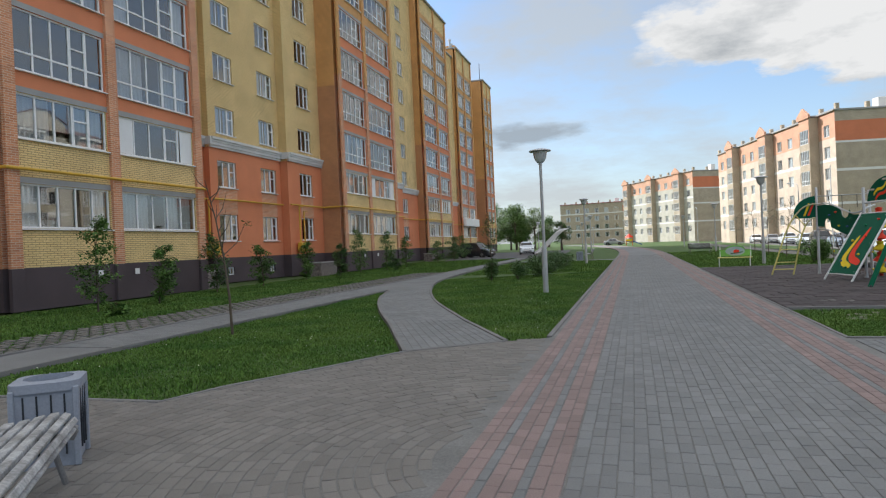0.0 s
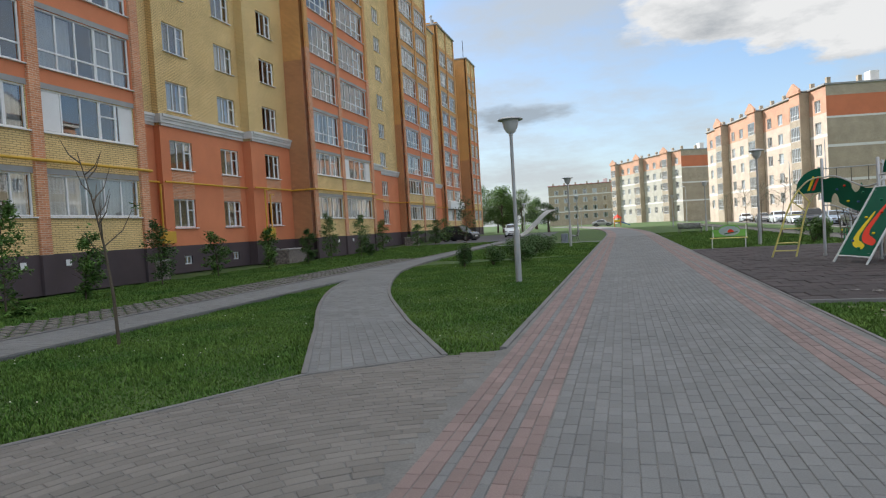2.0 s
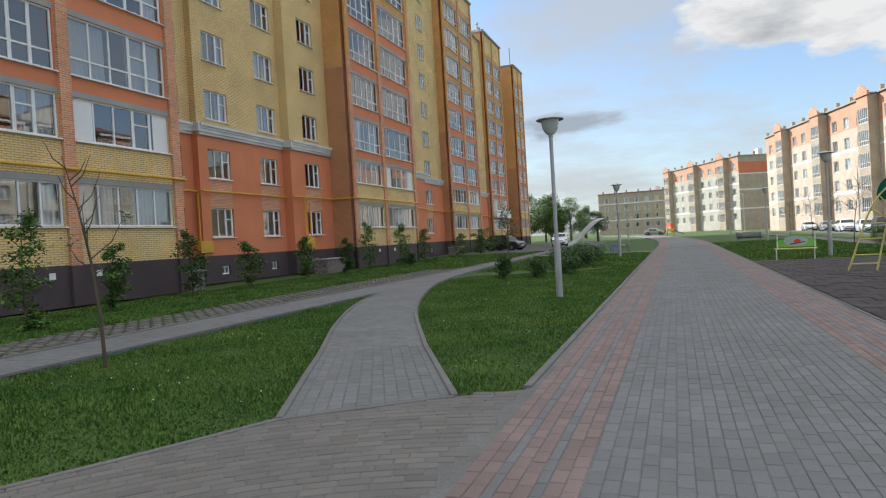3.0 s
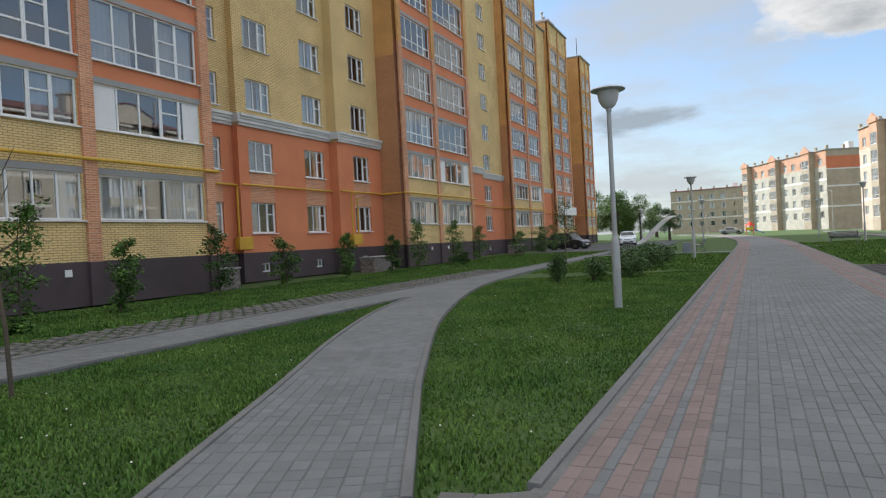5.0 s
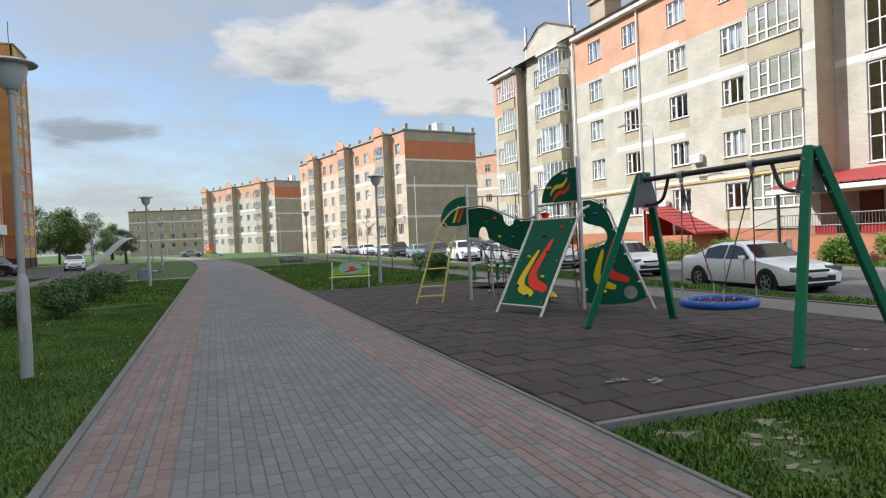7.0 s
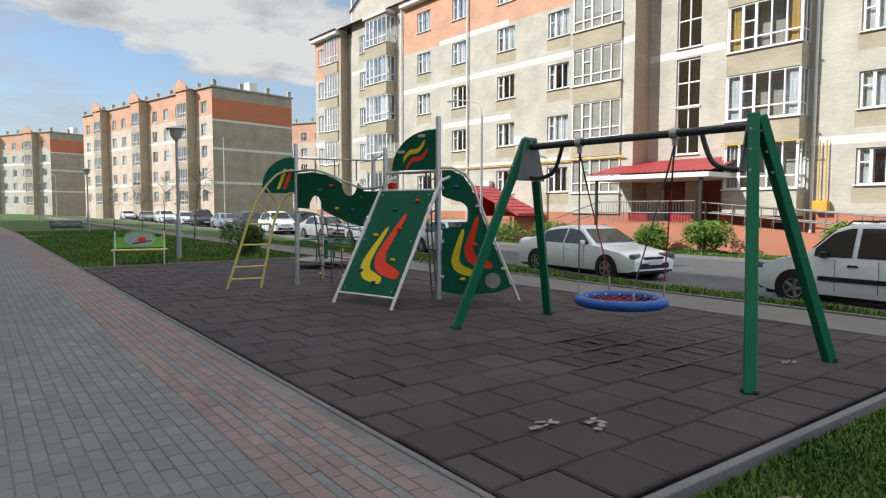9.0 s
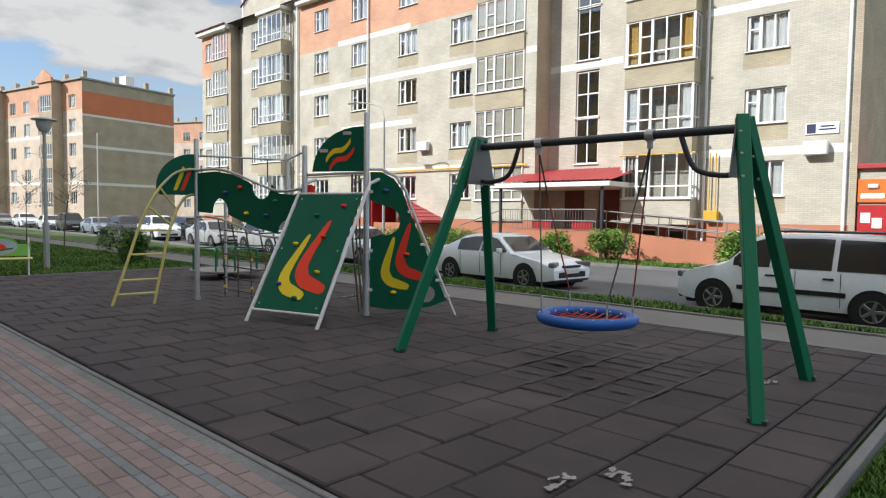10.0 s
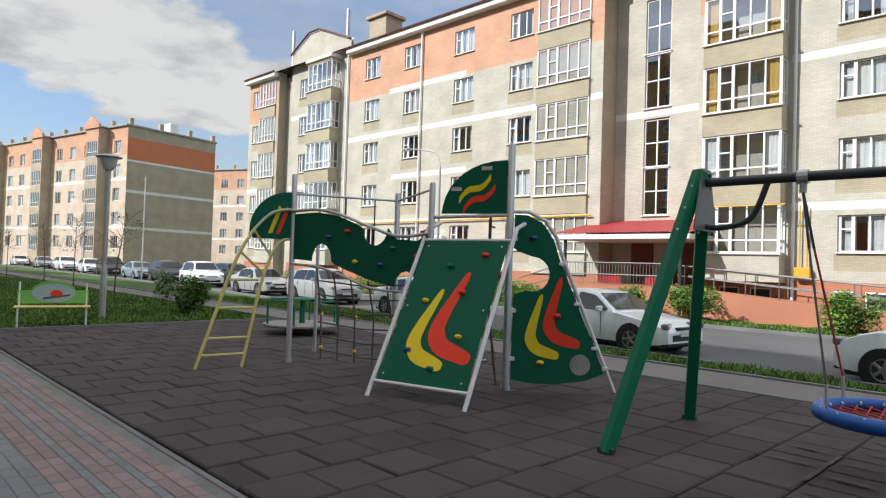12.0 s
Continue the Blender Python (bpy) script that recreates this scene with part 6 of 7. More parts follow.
    for q in (0.185, 0.79 if kind != "van" else 0.815):
        for sg in (-1, 1):
            y = (q - 0.5) * L
            rot = Matrix.Translation((sg * (hw - 0.2), y, wr_)) @ Matrix.Rotation(sg * math.pi / 2, 4, "Y")
            part("wheel_arch", Shape().lathe([(wr_ + 0.065, 0.0), (wr_ + 0.065, 0.204), (wr_ + 0.05, 0.207)], 24, rot), BLACK, t)
            wheel = part("wheel", Shape().lathe([(wr_ * 0.6, 0.0), (wr_ * 0.97, 0.01), (wr_, 0.04), (wr_, 0.18), (wr_ * 0.95, 0.212), (wr_ * 0.66, 0.216)], 24, rot), TYRE, t, smooth=True)
            rim = part("rim", Shape().lathe([(wr_ * 0.64, 0.2), (wr_ * 0.62, 0.222), (wr_ * 0.56, 0.218), (wr_ * 0.5, 0.205)], 24, rot), RIM, wheel, smooth=True)
            for k in range(5):
                a = 2 * math.pi * k / 5
                part("spoke", Shape().soft_box(-0.03, 0.03, 0, wr_ * 0.6, 0.205, 0.224, 0.006, rot @ Matrix.Rotation(a, 4, "Z")), RIM, wheel)
    zf = 0.70 if kind != "sedan" else 0.63
    for sg in (-1, 1):
        part("headlight", Shape().soft_box(-0.21, 0.21, -0.05, 0.12, -0.06, 0.07, 0.025, Matrix.Translation((sg * hw * 0.66, -L / 2 + 0.1, zf + 0.05)) @ Matrix.Rotation(radians(-22 * sg), 4, "Z")), LIGHT_LENS, t)
        part("tail_light", Shape().soft_box(-0.16, 0.16, -0.1, 0.03, -0.09 if kind == "sedan" else -0.22, 0.09, 0.02, Matrix.Translation((sg * hw * 0.72, L / 2 - 0.06, 0.88)) @ Matrix.Rotation(radians(20 * sg), 4, "Z")), RED_LENS, t)
        mir = part("mirror", Shape().soft_box(-0.09, 0.09, -0.06, 0.06, -0.06, 0.07, 0.025, Matrix.Translation((sg * (hw + 0.07), (c0 + 0.085 - 0.5) * L, belt + 0.07))), BLACK if kind == "van" else paint, t)
        for q in ((0.5, 0.7) if kind != "van" else (0.43, 0.655)):
            part("door_handle", Shape().soft_box(sg * hw - 0.02, sg * hw + 0.02, (q - 0.5) * L - 0.09, (q - 0.5) * L + 0.09, belt - 0.14, belt - 0.11, 0.006), BLACK if kind == "van" else paint, t)
        if kind == "van":
            part("side_strip", Shape().soft_box(sg * hw - 0.01, sg * hw + 0.018, -0.21 * L, 0.22 * L, 0.53, 0.62, 0.008), BLACK, t)
            part("roof_rail", Shape().tube([(sg * hw * 0.66, -0.12 * L, height - 0.03), (sg * hw * 0.66, -0.1 * L, height + 0.04), (sg * hw * 0.66, 0.36 * L, height + 0.04), (sg * hw * 0.66, 0.38 * L, height - 0.03)], 0.018, 8), BLACK, t)
        for q in (0.36, 0.53, 0.70):
            part("door_gap", Shape().box(sg * hw - 0.006, sg * hw + 0.003, (q - 0.5) * L - 0.004, (q - 0.5) * L + 0.004, 0.33, belt - 0.01), BLACK, t)
    part("grille", Shape().soft_box(-hw * 0.62, hw * 0.62, -L / 2 - 0.015, -L / 2 + 0.08, 0.34, 0.5, 0.02), BLACK, t)
    part("grille", Shape().soft_box(-hw * 0.4, hw * 0.4, -L / 2 - 0.008, -L / 2 + 0.08, zf - 0.03, zf + 0.03, 0.015), BLACK, t)
    part("bumper_trim", Shape().soft_box(-hw * 0.8, hw * 0.8, -L / 2 + 0.0, -L / 2 + 0.1, 0.24, 0.32, 0.02), BLACK, t)
    part("number_plate", Shape().soft_box(-0.26, 0.26, -L / 2 - 0.028, -L / 2 - 0.018, 0.45, 0.56, 0.003), PLATE, t)
    return t


Z = DIP
car("white family saloon parked beside the grass verge", Matrix.Translation((16.75, 23.35, Z)) @ Matrix.Rotation(radians(-5), 4, "Z"), PAINT_WHITE, 4.85, 1.84, 1.45, "sedan")
car("pale grey estate van with black side strips", Matrix.Translation((16.3, 15.4, Z)) @ Matrix.Rotation(radians(178), 4, "Z"), PAINT_WHITE, 4.5, 1.76, 1.68, "van")
for k, (y, lbl, paint, kind, h) in enumerate(((31.8, "white saloon car with dark grille", PAINT_WHITE, "sedan", 1.47), (40.0, "silver crossover car facing the playground", PAINT_SILVER, "suv", 1.6), (47.0, "silver hatchback with round headlights", PAINT_SILVER, "sedan", 1.48), (56.5, "white crossover car", PAINT_WHITE, "suv", 1.68),
                                                (63.0, "black crossover car", PAINT_DARK, "suv", 1.64), (69.5, "grey-blue saloon car", PAINT_BLUE, "sedan", 1.45), (77.5, "dark grey off-road car", PAINT_DARK, "suv", 1.75), (84.0, "white hatchback car", PAINT_WHITE, "sedan", 1.5), (93.5, "white small crossover", PAINT_WHITE, "suv", 1.6), (104, "silver saloon car", PAINT_SILVER, "sedan", 1.46), (118, "white saloon car", PAINT_WHITE, "sedan", 1.46))):
    car(lbl + " parked along the road", Matrix.Translation((road_x(y) + 1.2, y, Z)) @ Matrix.Rotation(radians(-5 + (k % 3) * 1.4), 4, "Z"), paint, 4.3 + 0.1 * (k % 3), 1.78, h, kind)
Z = -0.05
car("dark off-road car by the house", Matrix.Translation((-16.5, 72, Z)) @ Matrix.Rotation(radians(70), 4, "Z"), PAINT_DARK, 4.5, 1.8, 1.75, "suv")
car("white car in the parking court", Matrix.Translation((-11.8, 80, Z)) @ Matrix.Rotation(radians(10), 4, "Z"), PAINT_WHITE, 4.4, 1.8, 1.6, "suv")
car("silver car beyond the lawn", Matrix.Translation((-3, 150, Z)) @ Matrix.Rotation(radians(80), 4, "Z"), PAINT_SILVER, 4.4, 1.8, 1.5, "sedan")
car("silver car in the further road", Matrix.Translation((23.2, 58, DIP)), PAINT_DARK, 4.4, 1.8, 1.6, "suv")


# ---- plants ----
def leaves(s, centre, rad, count, size, r, hollow=0.3):
    """Small folded leaves scattered through an uneven cloud."""
    for _ in range(count):
        d = Vector((r.gauss(0, 1), r.gauss(0, 1), r.gauss(0, 1))).normalized() * (hollow + (1 - hollow) * r.random() ** 0.6)
        c = Vector(centre) + Vector((d.x * rad[0], d.y * rad[1], d.z * rad[2]))
        a, t, l = r.uniform(0, 6.28), r.uniform(-0.9, 0.5), size * r.uniform(0.6, 1.3)
        f = Vector((math.cos(a) * math.cos(t), math.sin(a) * math.cos(t), math.sin(t)))
        w = f.cross(Vector((r.gauss(0, 0.4), r.gauss(0, 0.4), 1))).normalized() * l * 0.3
        k = f.cross(w).normalized() * l * 0.1
        s.add([c, c + f * l * 0.5 + w + k, c + f * l, c + f * l * 0.5 - w + k], [(0, 1, 2), (0, 2, 3)])


def sapling(x, y, height, spread, seed, label="young leafy maple sapling planted by the house", leaf=0.11, dense=5.0, low=0.12, bare=False, material=None):
    r = random.Random(seed)
    t = thing("sapling", label, "tree", Matrix.Translation((x, y, -0.06)), "saplings")
    lean = (r.uniform(-0.1, 0.1), r.uniform(-0.1, 0.1))
    trunk = [(lean[0] * q * q * height, lean[1] * q * q * height, q * height) for q in (0, 0.25, 0.5, 0.75, 1)]
    part("trunk", Shape().tube(trunk, [0.028, 0.024, 0.018, 0.012, 0.005], 8), BARK, t, smooth=True)
    crown = Shape()
    for k in range(9 if not bare else 12):
        q = low + (0.95 - low) * (k + r.random()) / (9 if not bare else 12)
        a = r.uniform(0, 6.28)
        l = spread * (1.1 - 0.6 * abs(q - 0.5)) * r.uniform(0.6, 1.1)
        p0 = Vector((lean[0] * q * q * height, lean[1] * q * q * height, q * height))
        p1 = p0 + Vector((math.cos(a) * l * 0.6, math.sin(a) * l * 0.6, l * 0.5))
        p2 = p0 + Vector((math.cos(a) * l, math.sin(a) * l, l * (0.75 if not bare else 1.3)))
        part("branch", Shape().tube([p0, p1, p2], [0.011, 0.008, 0.003], 6), BARK, t)
        if bare and k < 2:
            leaves(crown, p2, (spread * 0.3, spread * 0.3, spread * 0.4), 14, leaf, r, 0.1)
    for k in range(0 if bare else 16):
        # drooping sprays round the stem, fullest at mid height, with gaps between them
        q = low + (1.0 - low) * (k + r.random()) / 16
        wide = spread * (0.42 + 0.75 * math.sin(math.pi * min(1.0, (q - low) / (1.02 - low)) ** 0.8))
        a = r.uniform(0, 6.28)
        c = (lean[0] * q * q * height + math.cos(a) * wide * 0.5, lean[1] * q * q * height + math.sin(a) * wide * 0.5, q * height)
        leaves(crown, c, (wide * 0.6, wide * 0.6, height * 0.08), int(24 * dense), leaf, r, 0.15)
    part("crown", crown, material or (LEAF_DARK if seed % 3 == 0 else LEAF), t)
    return t


for k, (x, y, h, sp) in enumerate(((-14.3, 14.6, 2.9, 0.62), (-14.3, 17.2, 2.0, 0.5), (-15.5, 22.0, 2.4, 0.55), (-15.5, 25.5, 1.9, 0.6), (-15.5, 29.6, 2.1, 0.48), (-15.5, 33.7, 1.9, 0.5), (-15.5, 36.7, 2.8, 0.55), (-15.3, 40.7, 2.7, 0.62), (-14.5, 40.3, 0.9, 0.4), (-15.5, 45.3, 2.4, 0.6), (-15.5, 53.5, 2.0, 0.8), (-15.5, 59.0, 1.8, 0.7), (-16.6, 62.5, 2.4, 1.1), (-17.2, 68, 2.6, 1.2), (-16.4, 73, 1.8, 0.9), (-17.2, 5.5, 2.2, 0.8))):
    sapling(x, y, h, sp, k + 1)
sapling(-12.4, 13.4, 0.35, 0.25, 41, "small weed clump in the lawn", 0.1)
sapling(-6.2, 9.75, 3.0, 0.42, 31, "thin bare young tree beside the pavement", 0.07, bare=True, low=0.45)
sapling(-5.6, 30.5, 2.9, 0.6, 33, "slender young tree with sparse leaves", 0.1, 1.5, low=0.4)
for k, (x, y) in enumerate(((9.6, 44.5), (9.8, 50.5), (9.4, 38.5), (10.2, 62))):
    sapling(x, y, 3.1, 0.8, 50 + k, "thin flowering street sapling on the lawn", 0.08, 1.2, low=0.55, material=mat("grey_green_leaf", (0.22, 0.24, 0.17), 0.7, island=0.4))


def bush(name, x, y, w, d, h, seed, label, material, count=900, leaf=0.1, z0=-0.06):
    r = random.Random(seed)
    t = thing(name, label, "bush", Matrix.Translation((x, y, z0)))
    for k in range(5):
        a = r.uniform(0, 6.28)
        part("stem", Shape().tube([(0, 0, 0), (math.cos(a) * w * 0.2, math.sin(a) * d * 0.2, h * 0.4), (math.cos(a) * w * 0.35, math.sin(a) * d * 0.35, h * 0.75)], [0.02, 0.014, 0.005], 6), BARK, t)
    s = Shape()
    for k in range(14):
        c = (r.uniform(-0.34, 0.34) * w, r.uniform(-0.34, 0.34) * d, h * r.uniform(0.3, 0.72))
        leaves(s, c, (w * 0.24, d * 0.24, h * 0.27), count // 14, leaf, r, 0.5)
    part("foliage", s, material, t)
    return t


bush("bush", 9.2, 32.0, 1.15, 1.15, 1.2, 71, "round green bush on the lawn edge", LEAF, 4200, 0.085)
for k, (x, y, w, d, h) in enumerate(((-3.4, 25.6, 1.0, 1.2, 0.95), (-2.5, 27.0, 1.1, 1.2, 0.8), (-3.0, 29.2, 1.3, 1.4, 1.1), (-2.6, 31.4, 1.2, 1.6, 1.0), (-2.9, 33.8, 1.2, 1.6, 1.1), (-2.6, 36.4, 1.2, 1.6, 0.9), (-4.4, 25.0, 0.6, 0.6, 1.0), (-3.6, 39.0, 1.2, 1.6, 1.0))):
    bush("shrub", x, y, w, d, h, 80 + k, "loose dark green shrub in the lawn", LEAF_DARK, 2200, 0.075)
for k, (x, y, w, d, h) in enumerate(((25.9, 25.1, 1.7, 1.9, 1.6), (26.0, 27.7, 1.5, 1.6, 1.4), (25.9, 19.8, 1.6, 1.7, 1.6), (26.0, 33.4, 1.6, 3.4, 1.4), (25.9, 38.5, 1.6, 5.4, 1.4), (25.8, 44.6, 1.6, 5.4, 1.4), (25.6, 52, 1.6, 5.6, 1.4))):
    bush("hedge_bush", x, y, w, d, h, 100 + k, "trimmed bright green hedge bush by the ramp", LEAF_HEDGE, 4200, 0.12, -0.38)


def tree(x, y, h, seed, material):
    r = random.Random(seed)
    t = thing("tree", "full green tree in the far tree belt", "tree", Matrix.Translation((x, y, -0.1)), "far trees")
    part("trunk", Shape().tube([(0, 0, 0), (r.uniform(-0.2, 0.2), 0, h * 0.35), (r.uniform(-0.4, 0.4), 0, h * 0.8)], [0.22, 0.15, 0.05], 8), BARK, t)
    s = Shape()
    for k in range(26):
        q = r.uniform(0.25, 0.98)
        rad = h * 0.3 * math.sin(math.pi * (0.15 + 0.8 * q)) * r.uniform(0.4, 1.15)
        a = r.uniform(0, 6.28)
        c = (math.cos(a) * rad, math.sin(a) * rad, h * q)
        if k % 4 == 0:
            part("limb", Shape().tube([(0, 0, h * q * 0.6), c], [0.07, 0.02], 6), BARK, t)
        leaves(s, c, (h * 0.15, h * 0.15, h * 0.1), 190, h * 0.034, r, 0.2)
    part("crown", s, material, t)


tr = random.Random(9)
for k in range(26):
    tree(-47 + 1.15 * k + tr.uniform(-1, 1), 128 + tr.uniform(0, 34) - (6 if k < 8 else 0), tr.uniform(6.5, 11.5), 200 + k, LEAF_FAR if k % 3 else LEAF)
tree(-9.5, 100, 4.6, 301, LEAF_DARK)

# far playground and the arched white frame seen past the house
pg = thing("play_tower", "small red and orange play tower beyond the lawn", "play tower", Matrix.Translation((0.5, 124, 0)) @ Matrix.Scale(0.62, 4))
for x in (-0.9, 0.9):
    for y in (-0.9, 0.9):
        part("post", Shape().soft_box(x - 0.1, x + 0.1, y - 0.1, y + 0.1, 0, 2.5, 0.02), SIGN_ORANGE, pg)
part("deck", Shape().soft_box(-1, 1, -1, 1, 1.15, 1.3, 0.03), BLUE_P, pg)
part("rail_panel", Shape().soft_box(-0.8, 0.8, -1.02, -0.96, 1.3, 1.9, 0.02), YEL_P, pg)
part("tower_roof", Shape().lathe([(1.35, 2.45), (0.05, 3.6)], 4), RED_P, pg)
part("slide", Shape().slab([(1.0, 1.2), (3.6, 0.1), (3.6, 0.3), (1.0, 1.5)], 0.8, Matrix.Identity(4)), BLUE_P, pg)
ar = thing("arched_frame", "curved white tubular frame by the parking court", "arched frame", Matrix.Translation((-8.2, 78, 0)))
for k in range(5):
    part("hoop", Shape().tube([(2.0 - 4.2 * q - 0.2 * k, 0.4 * k, 2.9 * math.sin(math.pi / 2 * (1 - q) ** 1.6) + 0.02) for q in [j / 10 for j in range(11)]], 0.07, 8), WHITE_STEEL, ar, smooth=True)


# ---- grass, as one stuff object a lawn ----
def inside(px, py, poly):
    hit = np.zeros(len(px), bool)
    for (x0, y0), (x1, y1) in zip(poly, poly[1:] + poly[:1]):
        c = ((y0 > py) != (y1 > py)) & (px < (x1 - x0) * (py - y0) / ((y1 - y0) or 1e-9) + x0)
        hit ^= c
    return hit


def grass(name, poly, count, tall, seed, wide=0.011, holes=(), slope=False):
    """Upright bent blades scattered over an outline."""
    r = np.random.default_rng(seed)
    xs, ys = [p[0] for p in poly], [p[1] for p in poly]
    px, py = r.uniform(min(xs), max(xs), count), r.uniform(min(ys), max(ys), count)
    keep = inside(px, py, poly)
    for hx, hy, hr in holes:
        keep &= (px - hx) ** 2 + (py - hy) ** 2 > hr * hr * r.uniform(0.05, 1.2, count)
    px, py = px[keep], py[keep]
    n = len(px)
    patch = 0.75 + 0.35 * np.sin(px * 2.1 + 1.3 * np.sin(py * 1.7)) * np.sin(py * 2.6 + px)
    h = tall * r.uniform(0.5, 1.25, n) * patch
    a, lean = r.uniform(0, 2 * np.pi, n), r.uniform(0.15, 0.75, n)
    w = wide * r.uniform(0.6, 1.3, n)
    dx, dy = np.cos(a), np.sin(a)
    v = np.zeros((n, 5, 3))
    v[:, 0] = np.c_[px - dy * w, py + dx * w, np.full(n, -0.06)]
    v[:, 1] = np.c_[px + dy * w, py - dx * w, np.full(n, -0.06)]
    v[:, 2] = np.c_[px + dx * h * lean * 0.35 + dy * w * 0.8, py + dy * h * lean * 0.35 - dx * w * 0.8, -0.06 + h * 0.6]
    v[:, 3] = np.c_[px + dx * h * lean * 0.35 - dy * w * 0.8, py + dy * h * lean * 0.35 + dx * w * 0.8, -0.06 + h * 0.6]
    v[:, 4] = np.c_[px + dx * h * lean, py + dy * h * lean, -0.06 + h]
    if slope:
        kx = np.interp(py, (-40, 12, 22, 40, 58), (14.2, 15.0, 15.7, 17.9, 19.2)) - 0.14
        v[:, :, 2] += ((DIP + 0.04) * np.clip((px - 12.3) / (kx - 12.3), 0, 1))[:, None]
    me = bpy.data.meshes.new(name)
    base = np.arange(n) * 5
    quads = np.stack([base, base + 1, base + 2, base + 3], 1)
    tris = np.stack([base + 3, base + 2, base + 4], 1)
    me.from_pydata(v.reshape(-1, 3).tolist(), [], quads.tolist() + tris.tolist())
    me.materials.append(BLADE)
    return tagged(new(name, me), "short uneven green grass blades", "grass", kind="stuff")


LAWN_LEFT = [(-7.1, 4.7), (-3.5, 4.65), (-3.2, 5.35), (-2.5, 6.55), (-1.95, 7.7)] + [(p.x - 0.06, p.y) for p in PATH_L[1:]] + [(-7.1, 20)]
LAWN_MID = [(-0.5, 8.72), (-0.06, 8.98), (-0.06, 30)] + [(p.x + 0.06, p.y) for p in reversed(PATH_R[:74]) if p.y < 30]
LAWN_MID2 = [(-7.0, 30), (-0.06, 30), (-0.06, 45.5), (-7.6, 46.5)]
LAWN_RIGHT = [(4.1, 8.95), (10.7, 8.95), (10.7, 12.56), (4.1, 12.56)]
EARTH = ((4.6, 12.27, 0.3), (5.05, 11.85, 0.36), (4.85, 11.35, 0.34), (5.4, 12.15, 0.2))
grass("grass", LAWN_LEFT, 130000, 0.05, 1, 0.008)
grass("grass", LAWN_MID, 210000, 0.045, 2, 0.0075)
grass("grass", LAWN_MID2, 26000, 0.09, 3, 0.02)
grass("grass", LAWN_RIGHT, 80000, 0.055, 4, 0.009, holes=EARTH)
grass("grass", [(-17, 34), (-9, 34), (-9.4, 60), (-19, 60)], 40000, 0.1, 5, 0.02)
grass("grass", [(4.1, 29.5), (10.7, 29.5), (10.7, 60), (4.1, 60)], 50000, 0.11, 6, 0.02)
grass("grass", [(12.35, -5), (14.5, -5), (14.9, 12), (15.6, 22), (17.7, 40), (12.35, 40)], 110000, 0.17, 7, 0.018, slope=True)
far_lawn = grass("grass", [(24.8, 8), (27.2, 8), (27.2, 42), (24.8, 42)], 45000, 0.16, 8, 0.02)
far_lawn.location.z = DIP + 0.12
grass("grass", [(-11.0, 6), (-8.82, 6), (-8.82, 34), (-11.0, 34)], 36000, 0.04, 9, 0.009)
grass("grass", [(-17, 4), (-11.0, 4), (-11.0, 34), (-17, 34)], 90000, 0.08, 10, 0.014)
fl = Shape()
fr = random.Random(5)
for k in range(170):
    x, y = fr.uniform(-7, 0), fr.uniform(5, 30)
    if inside(np.array([x]), np.array([y]), LAWN_MID)[0] or inside(np.array([x]), np.array([y]), LAWN_LEFT)[0]:
        fl.lathe([(0.003, 0), (0.010, 0.006), (0.006, 0.013)], 5, centre=(x, y, fr.uniform(-0.01, 0.02)))
tagged(part("clover_flowers", fl, FLOWER), "tiny white clover heads in the grass", "flowers", kind="stuff")


# ---- paving blocks ----
def block_mesh(name, w, l, material, c=0.004, top=0.0, deep=0.014):
    p = [(-w / 2, -l / 2, -deep), (w / 2, -l / 2, -deep), (w / 2, l / 2, -deep), (-w / 2, l / 2, -deep),
         (-w / 2, -l / 2, top - c), (w / 2, -l / 2, top - c), (w / 2, l / 2, top - c), (-w / 2, l / 2, top - c),
         (-w / 2 + c, -l / 2 + c, top), (w / 2 - c, -l / 2 + c, top), (w / 2 - c, l / 2 - c, top), (-w / 2 + c, l / 2 - c, top)]
    f = [(8, 9, 10, 11)] + [(i, (i + 1) % 4, (i + 1) % 4 + 4, i + 4) for i in range(4)] + [(i + 4, (i + 1) % 4 + 4, (i + 1) % 4 + 8, i + 8) for i in range(4)]
    return Shape().add(p, f).mesh(name, material)


def joined_blocks(name, items, material, parent, deep=0.014, c=0.004):
    """items: centre x, y, turn, width, length, lift; far blocks as one mesh."""
    it = np.array(items, float)
    n = len(it)
    x, y, a, w, l, z = it.T
    ca, sa = np.cos(a), np.sin(a)
    v = np.zeros((n, 12, 3))
    k = 0
    for ins, zz in ((0, -deep), (0, -c), (c, 0)):
        for sx, sy in ((-1, -1), (1, -1), (1, 1), (-1, 1)):
            lx, ly = sx * (w / 2 - ins), sy * (l / 2 - ins)
            v[:, k] = np.c_[x + lx * ca - ly * sa, y + lx * sa + ly * ca, z + zz]
            k += 1
    base = np.arange(n)[:, None] * 12
    rows = [(8, 9, 10, 11)] + [(i, (i + 1) % 4, (i + 1) % 4 + 4, i + 4) for i in range(4)] + [(i + 4, (i + 1) % 4 + 4, (i + 1) % 4 + 8, i + 8) for i in range(4)]
    faces = np.concatenate([base + np.array(q) for q in rows]).tolist()
    me = bpy.data.meshes.new(name)
    me.from_pydata(v.reshape(-1, 3).tolist(), [], faces)
    me.materials.append(material)
    ob = new(name, me)
    ob.parent = parent
    return tagged(ob, kind="stuff")


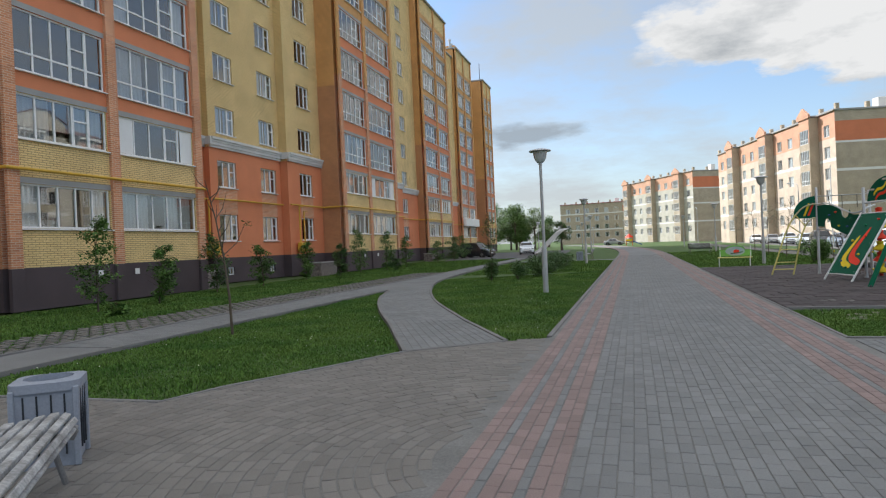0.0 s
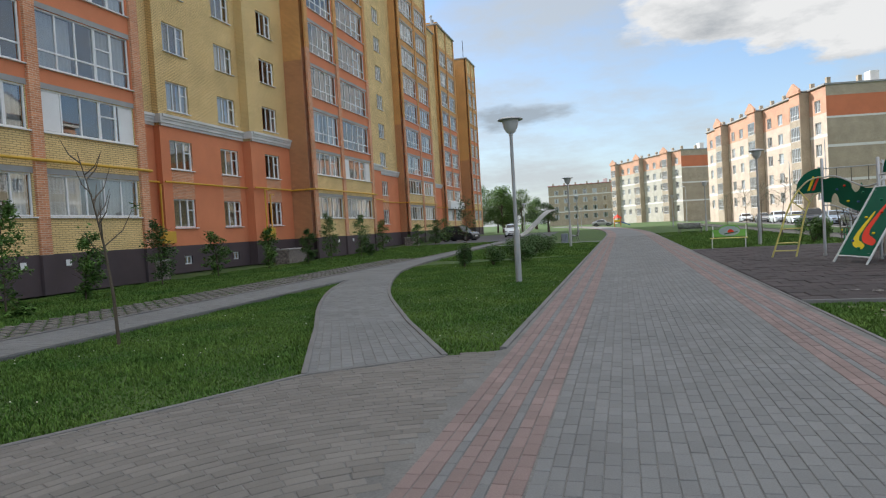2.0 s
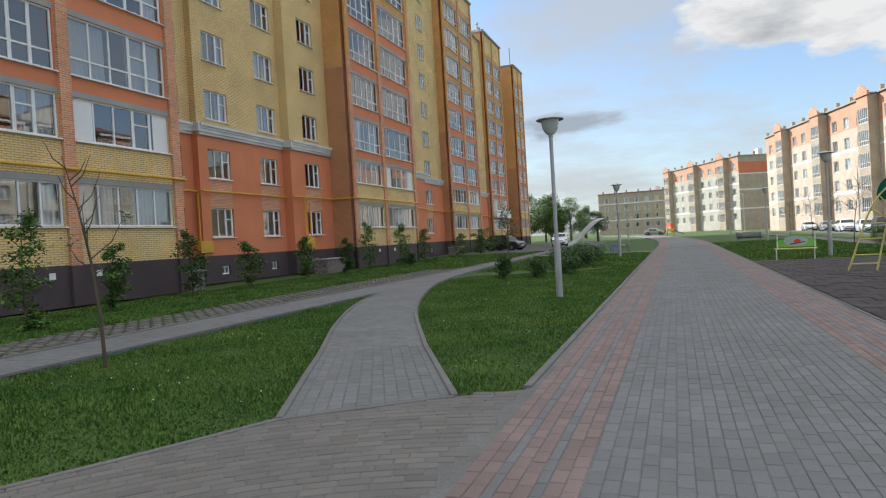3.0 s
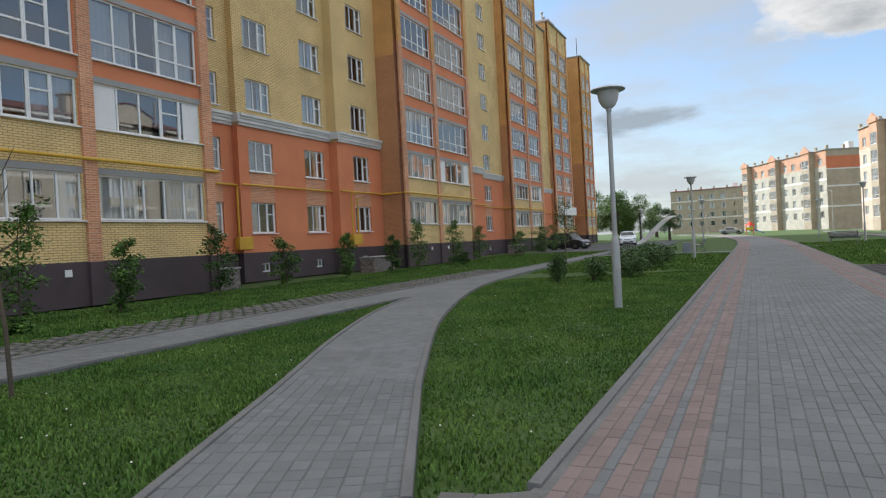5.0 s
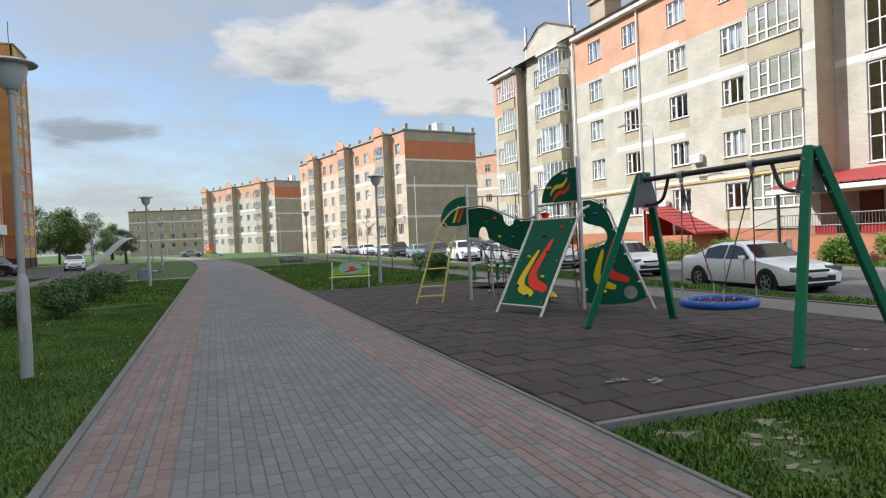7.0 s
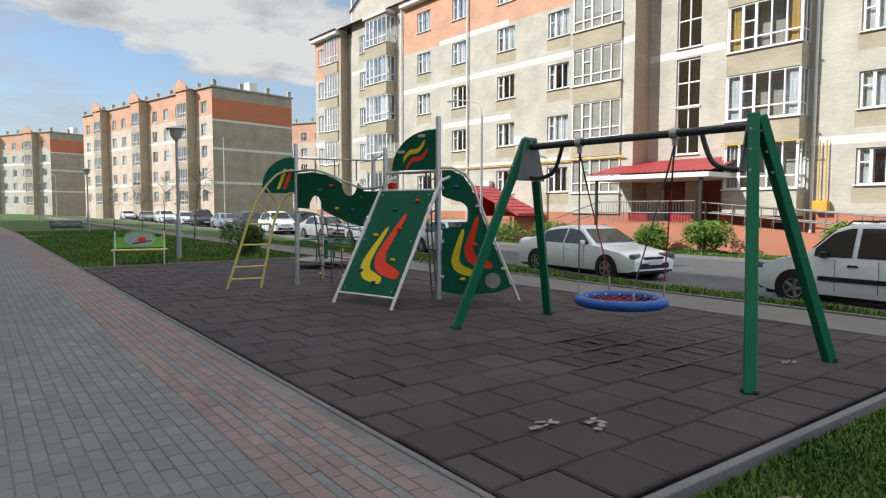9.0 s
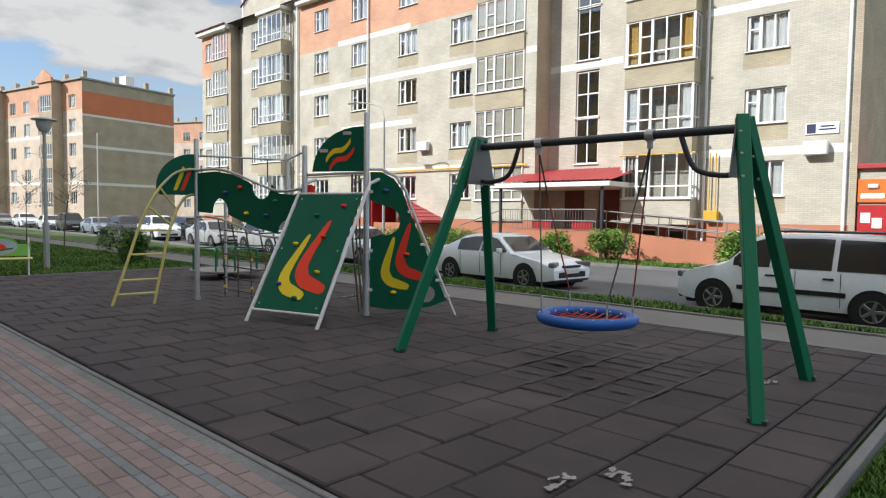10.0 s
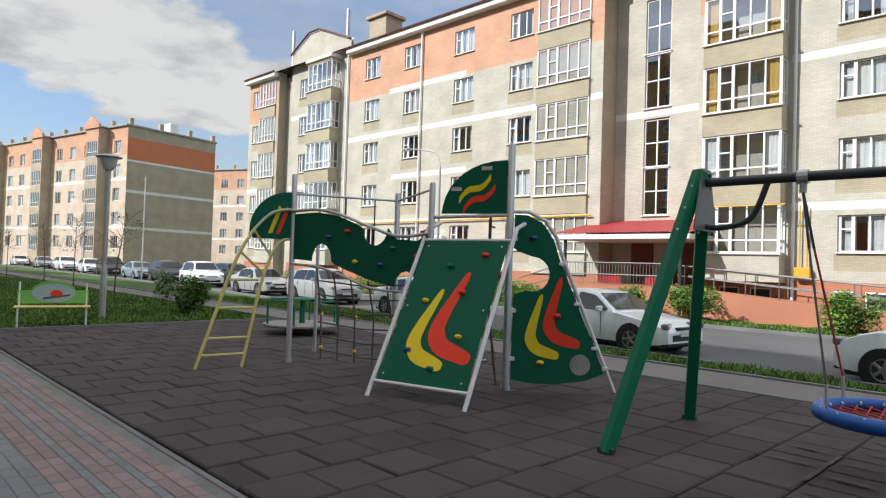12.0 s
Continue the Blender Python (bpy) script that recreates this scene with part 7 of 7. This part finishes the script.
pr = random.Random(11)
RED_COLS, GREY_COLS = [], []
for base, turn in ((0.0, 1), (PW, -1)):
    for k, x in enumerate((0.10, 0.20, 0.37, 0.47, 0.64, 0.74)):
        RED_COLS.append(base + turn * (x + 0.05))
    for x in (0.30, 0.57):
        GREY_COLS.append((base + turn * (x + 0.035), 0.07))
GREY_COLS += [(0.86 + 0.04 + 0.1 * k, 0.1) for k in range(23)]
near_grey, near_red, far_g, far_r = [], [], [], []
for x, w in GREY_COLS:
    y = -2 + pr.uniform(0, 0.2)
    while y < 55:
        item = (x, y, pr.uniform(-0.006, 0.006), w - 0.006, 0.194, pr.uniform(-0.002, 0.002))
        (near_grey if 5.2 < y < 7.0 and w > 0.09 and 0.9 < x < 3.0 and len(near_grey) < 190 else far_g).append(item)
        y += 0.2
for x in RED_COLS:
    y = -2 + pr.uniform(0, 0.2)
    while y < 55:
        item = (x, y, pr.uniform(-0.006, 0.006), 0.094, 0.194, pr.uniform(-0.002, 0.002))
        (near_red if 5.2 < y < 7.0 and len(near_red) < 108 else far_r).append(item)
        y += 0.2
joined_blocks("grey_blocks", far_g, GREY_PAVER, promenade)
joined_blocks("red_blocks", far_r, RED_PAVER, promenade)
for items, mt in ((near_grey, GREY_PAVER_ONE), (near_red, RED_PAVER_ONE)):
    me = block_mesh("paver", 0.094, 0.194, mt)
    for x, y, a, w, l, z in items:
        ob = new("paver", me)
        ob.parent = promenade
        ob.matrix_basis = Matrix.Translation((x, y, z)) @ Matrix.Rotation(a, 4, "Z")

# plaza laid in rings, side court in rows, path in courses that follow its edges
rings = []
cx, cy = 0.8, 3.5
r = 0.85
while r < 12:
    n = max(8, int(2 * math.pi * r / 0.205))
    off = pr.uniform(0, 1)
    for k in range(n):
        a = 2 * math.pi * (k + off) / n
        rings.append((cx + r * math.cos(a), cy + r * math.sin(a), a, 0.094, 2 * math.pi * r / n - 0.01, pr.uniform(-0.002, 0.002)))
    r += 0.105
ra = np.array(rings)
ok = inside(ra[:, 0], ra[:, 1], PLAZA) & (ra[:, 0] < -0.06)
joined_blocks("plaza_blocks", ra[ok].tolist(), WARM_PAVER, plaza)
rows = [(4.1 + 0.1 * i, -3 + 0.2 * j + (0.1 if i % 2 else 0), 0, 0.094, 0.194, pr.uniform(-0.002, 0.002)) for i in range(60) for j in range(59)]
joined_blocks("court_blocks", rows, GREY_PAVER, plaza_r)
course = []
for i in range(n_l - 1):
    a, b = PATH_L[i], PATH_L[i + 1]
    c, d = PATH_R[int(i * kr[-1] / (n_l - 1))], PATH_R[int((i + 1) * kr[-1] / (n_l - 1))]
    wide = (c - a).length
    cols = 12
    for k in range(cols):
        u = (k + 0.5) / cols
        p, q = a.lerp(c, u), b.lerp(d, u)
        seg = (q - p).length
        parts_n = max(1, round(seg / 0.2))
        ang = math.atan2((q - p).y, (q - p).x) - math.pi / 2
        for m_ in range(parts_n):
            o = p.lerp(q, (m_ + 0.5) / parts_n)
            course.append((o.x, o.y, ang, wide / cols - 0.012, seg / parts_n - 0.008, pr.uniform(-0.002, 0.002)))
joined_blocks("path_blocks", course, GREY_PAVER, side_path)
pv = [(NEAR_X - 0.05 - 0.2 * i, 8 + 0.1 * j, 0, 0.192, 0.094, pr.uniform(-0.002, 0.002)) for i in range(8) for j in range(125)]
joined_blocks("pavement_blocks", pv, GREY_PAVER, pavement)
# lattice stones with grass growing through, beside the pavement
lattice = []
for i in range(6):
    for j in range(78):
        x, y = -8.98 - 0.36 * i, 6 + 0.36 * j
        lattice.append((x, y, 0.0, 0.26, 0.08, pr.uniform(-0.026, -0.012)))
        lattice.append((x + 0.16, y + 0.18, 0.0, 0.08, 0.24, pr.uniform(-0.026, -0.012)))
grid = joined_blocks("grass_paver_lattice", lattice, WARM_PAVER, None, 0.06)
tagged(grid, "concrete lattice pavers with grass growing through", "grass pavers")

# rubber tiles, half a metre each, every second row shifted
tiles_near, tiles_far = [], []
ny, nx = int((PY1 - PY0) / 0.5), int((PX1 - PX0) / 0.5)
for j in range(ny + 1):
    y = PY0 + 0.27 + 0.5 * j
    for i in range(nx + 1):
        x = PX0 + 0.25 + 0.5 * i - (0.25 if j % 2 else 0)
        w = 0.488
        x0, x1 = max(x - w / 2, PX0), min(x + w / 2, PX1)
        if x1 - x0 < 0.1 or y + 0.25 > PY1 + 0.02:
            continue
        item = ((x0 + x1) / 2, y, pr.uniform(-0.008, 0.008), x1 - x0, w, pr.uniform(0.0, 0.012))
        (tiles_near if abs(x1 - x0 - w) < 0.001 and len(tiles_near) < 298 else tiles_far).append(item)
joined_blocks("edge_tiles", tiles_far, RUBBER_J, play_floor, 0.03, 0.012)
me = block_mesh("rubber_tile", 0.488, 0.488, RUBBER, 0.012, 0.0, 0.03)
for x, y, a, w, l, z in tiles_near:
    ob = new("rubber_tile", me)
    ob.parent = play_floor
    ob.matrix_basis = Matrix.Translation((x, y, z)) @ Euler((pr.uniform(-0.008, 0.008), pr.uniform(-0.008, 0.008), a)).to_matrix().to_4x4()
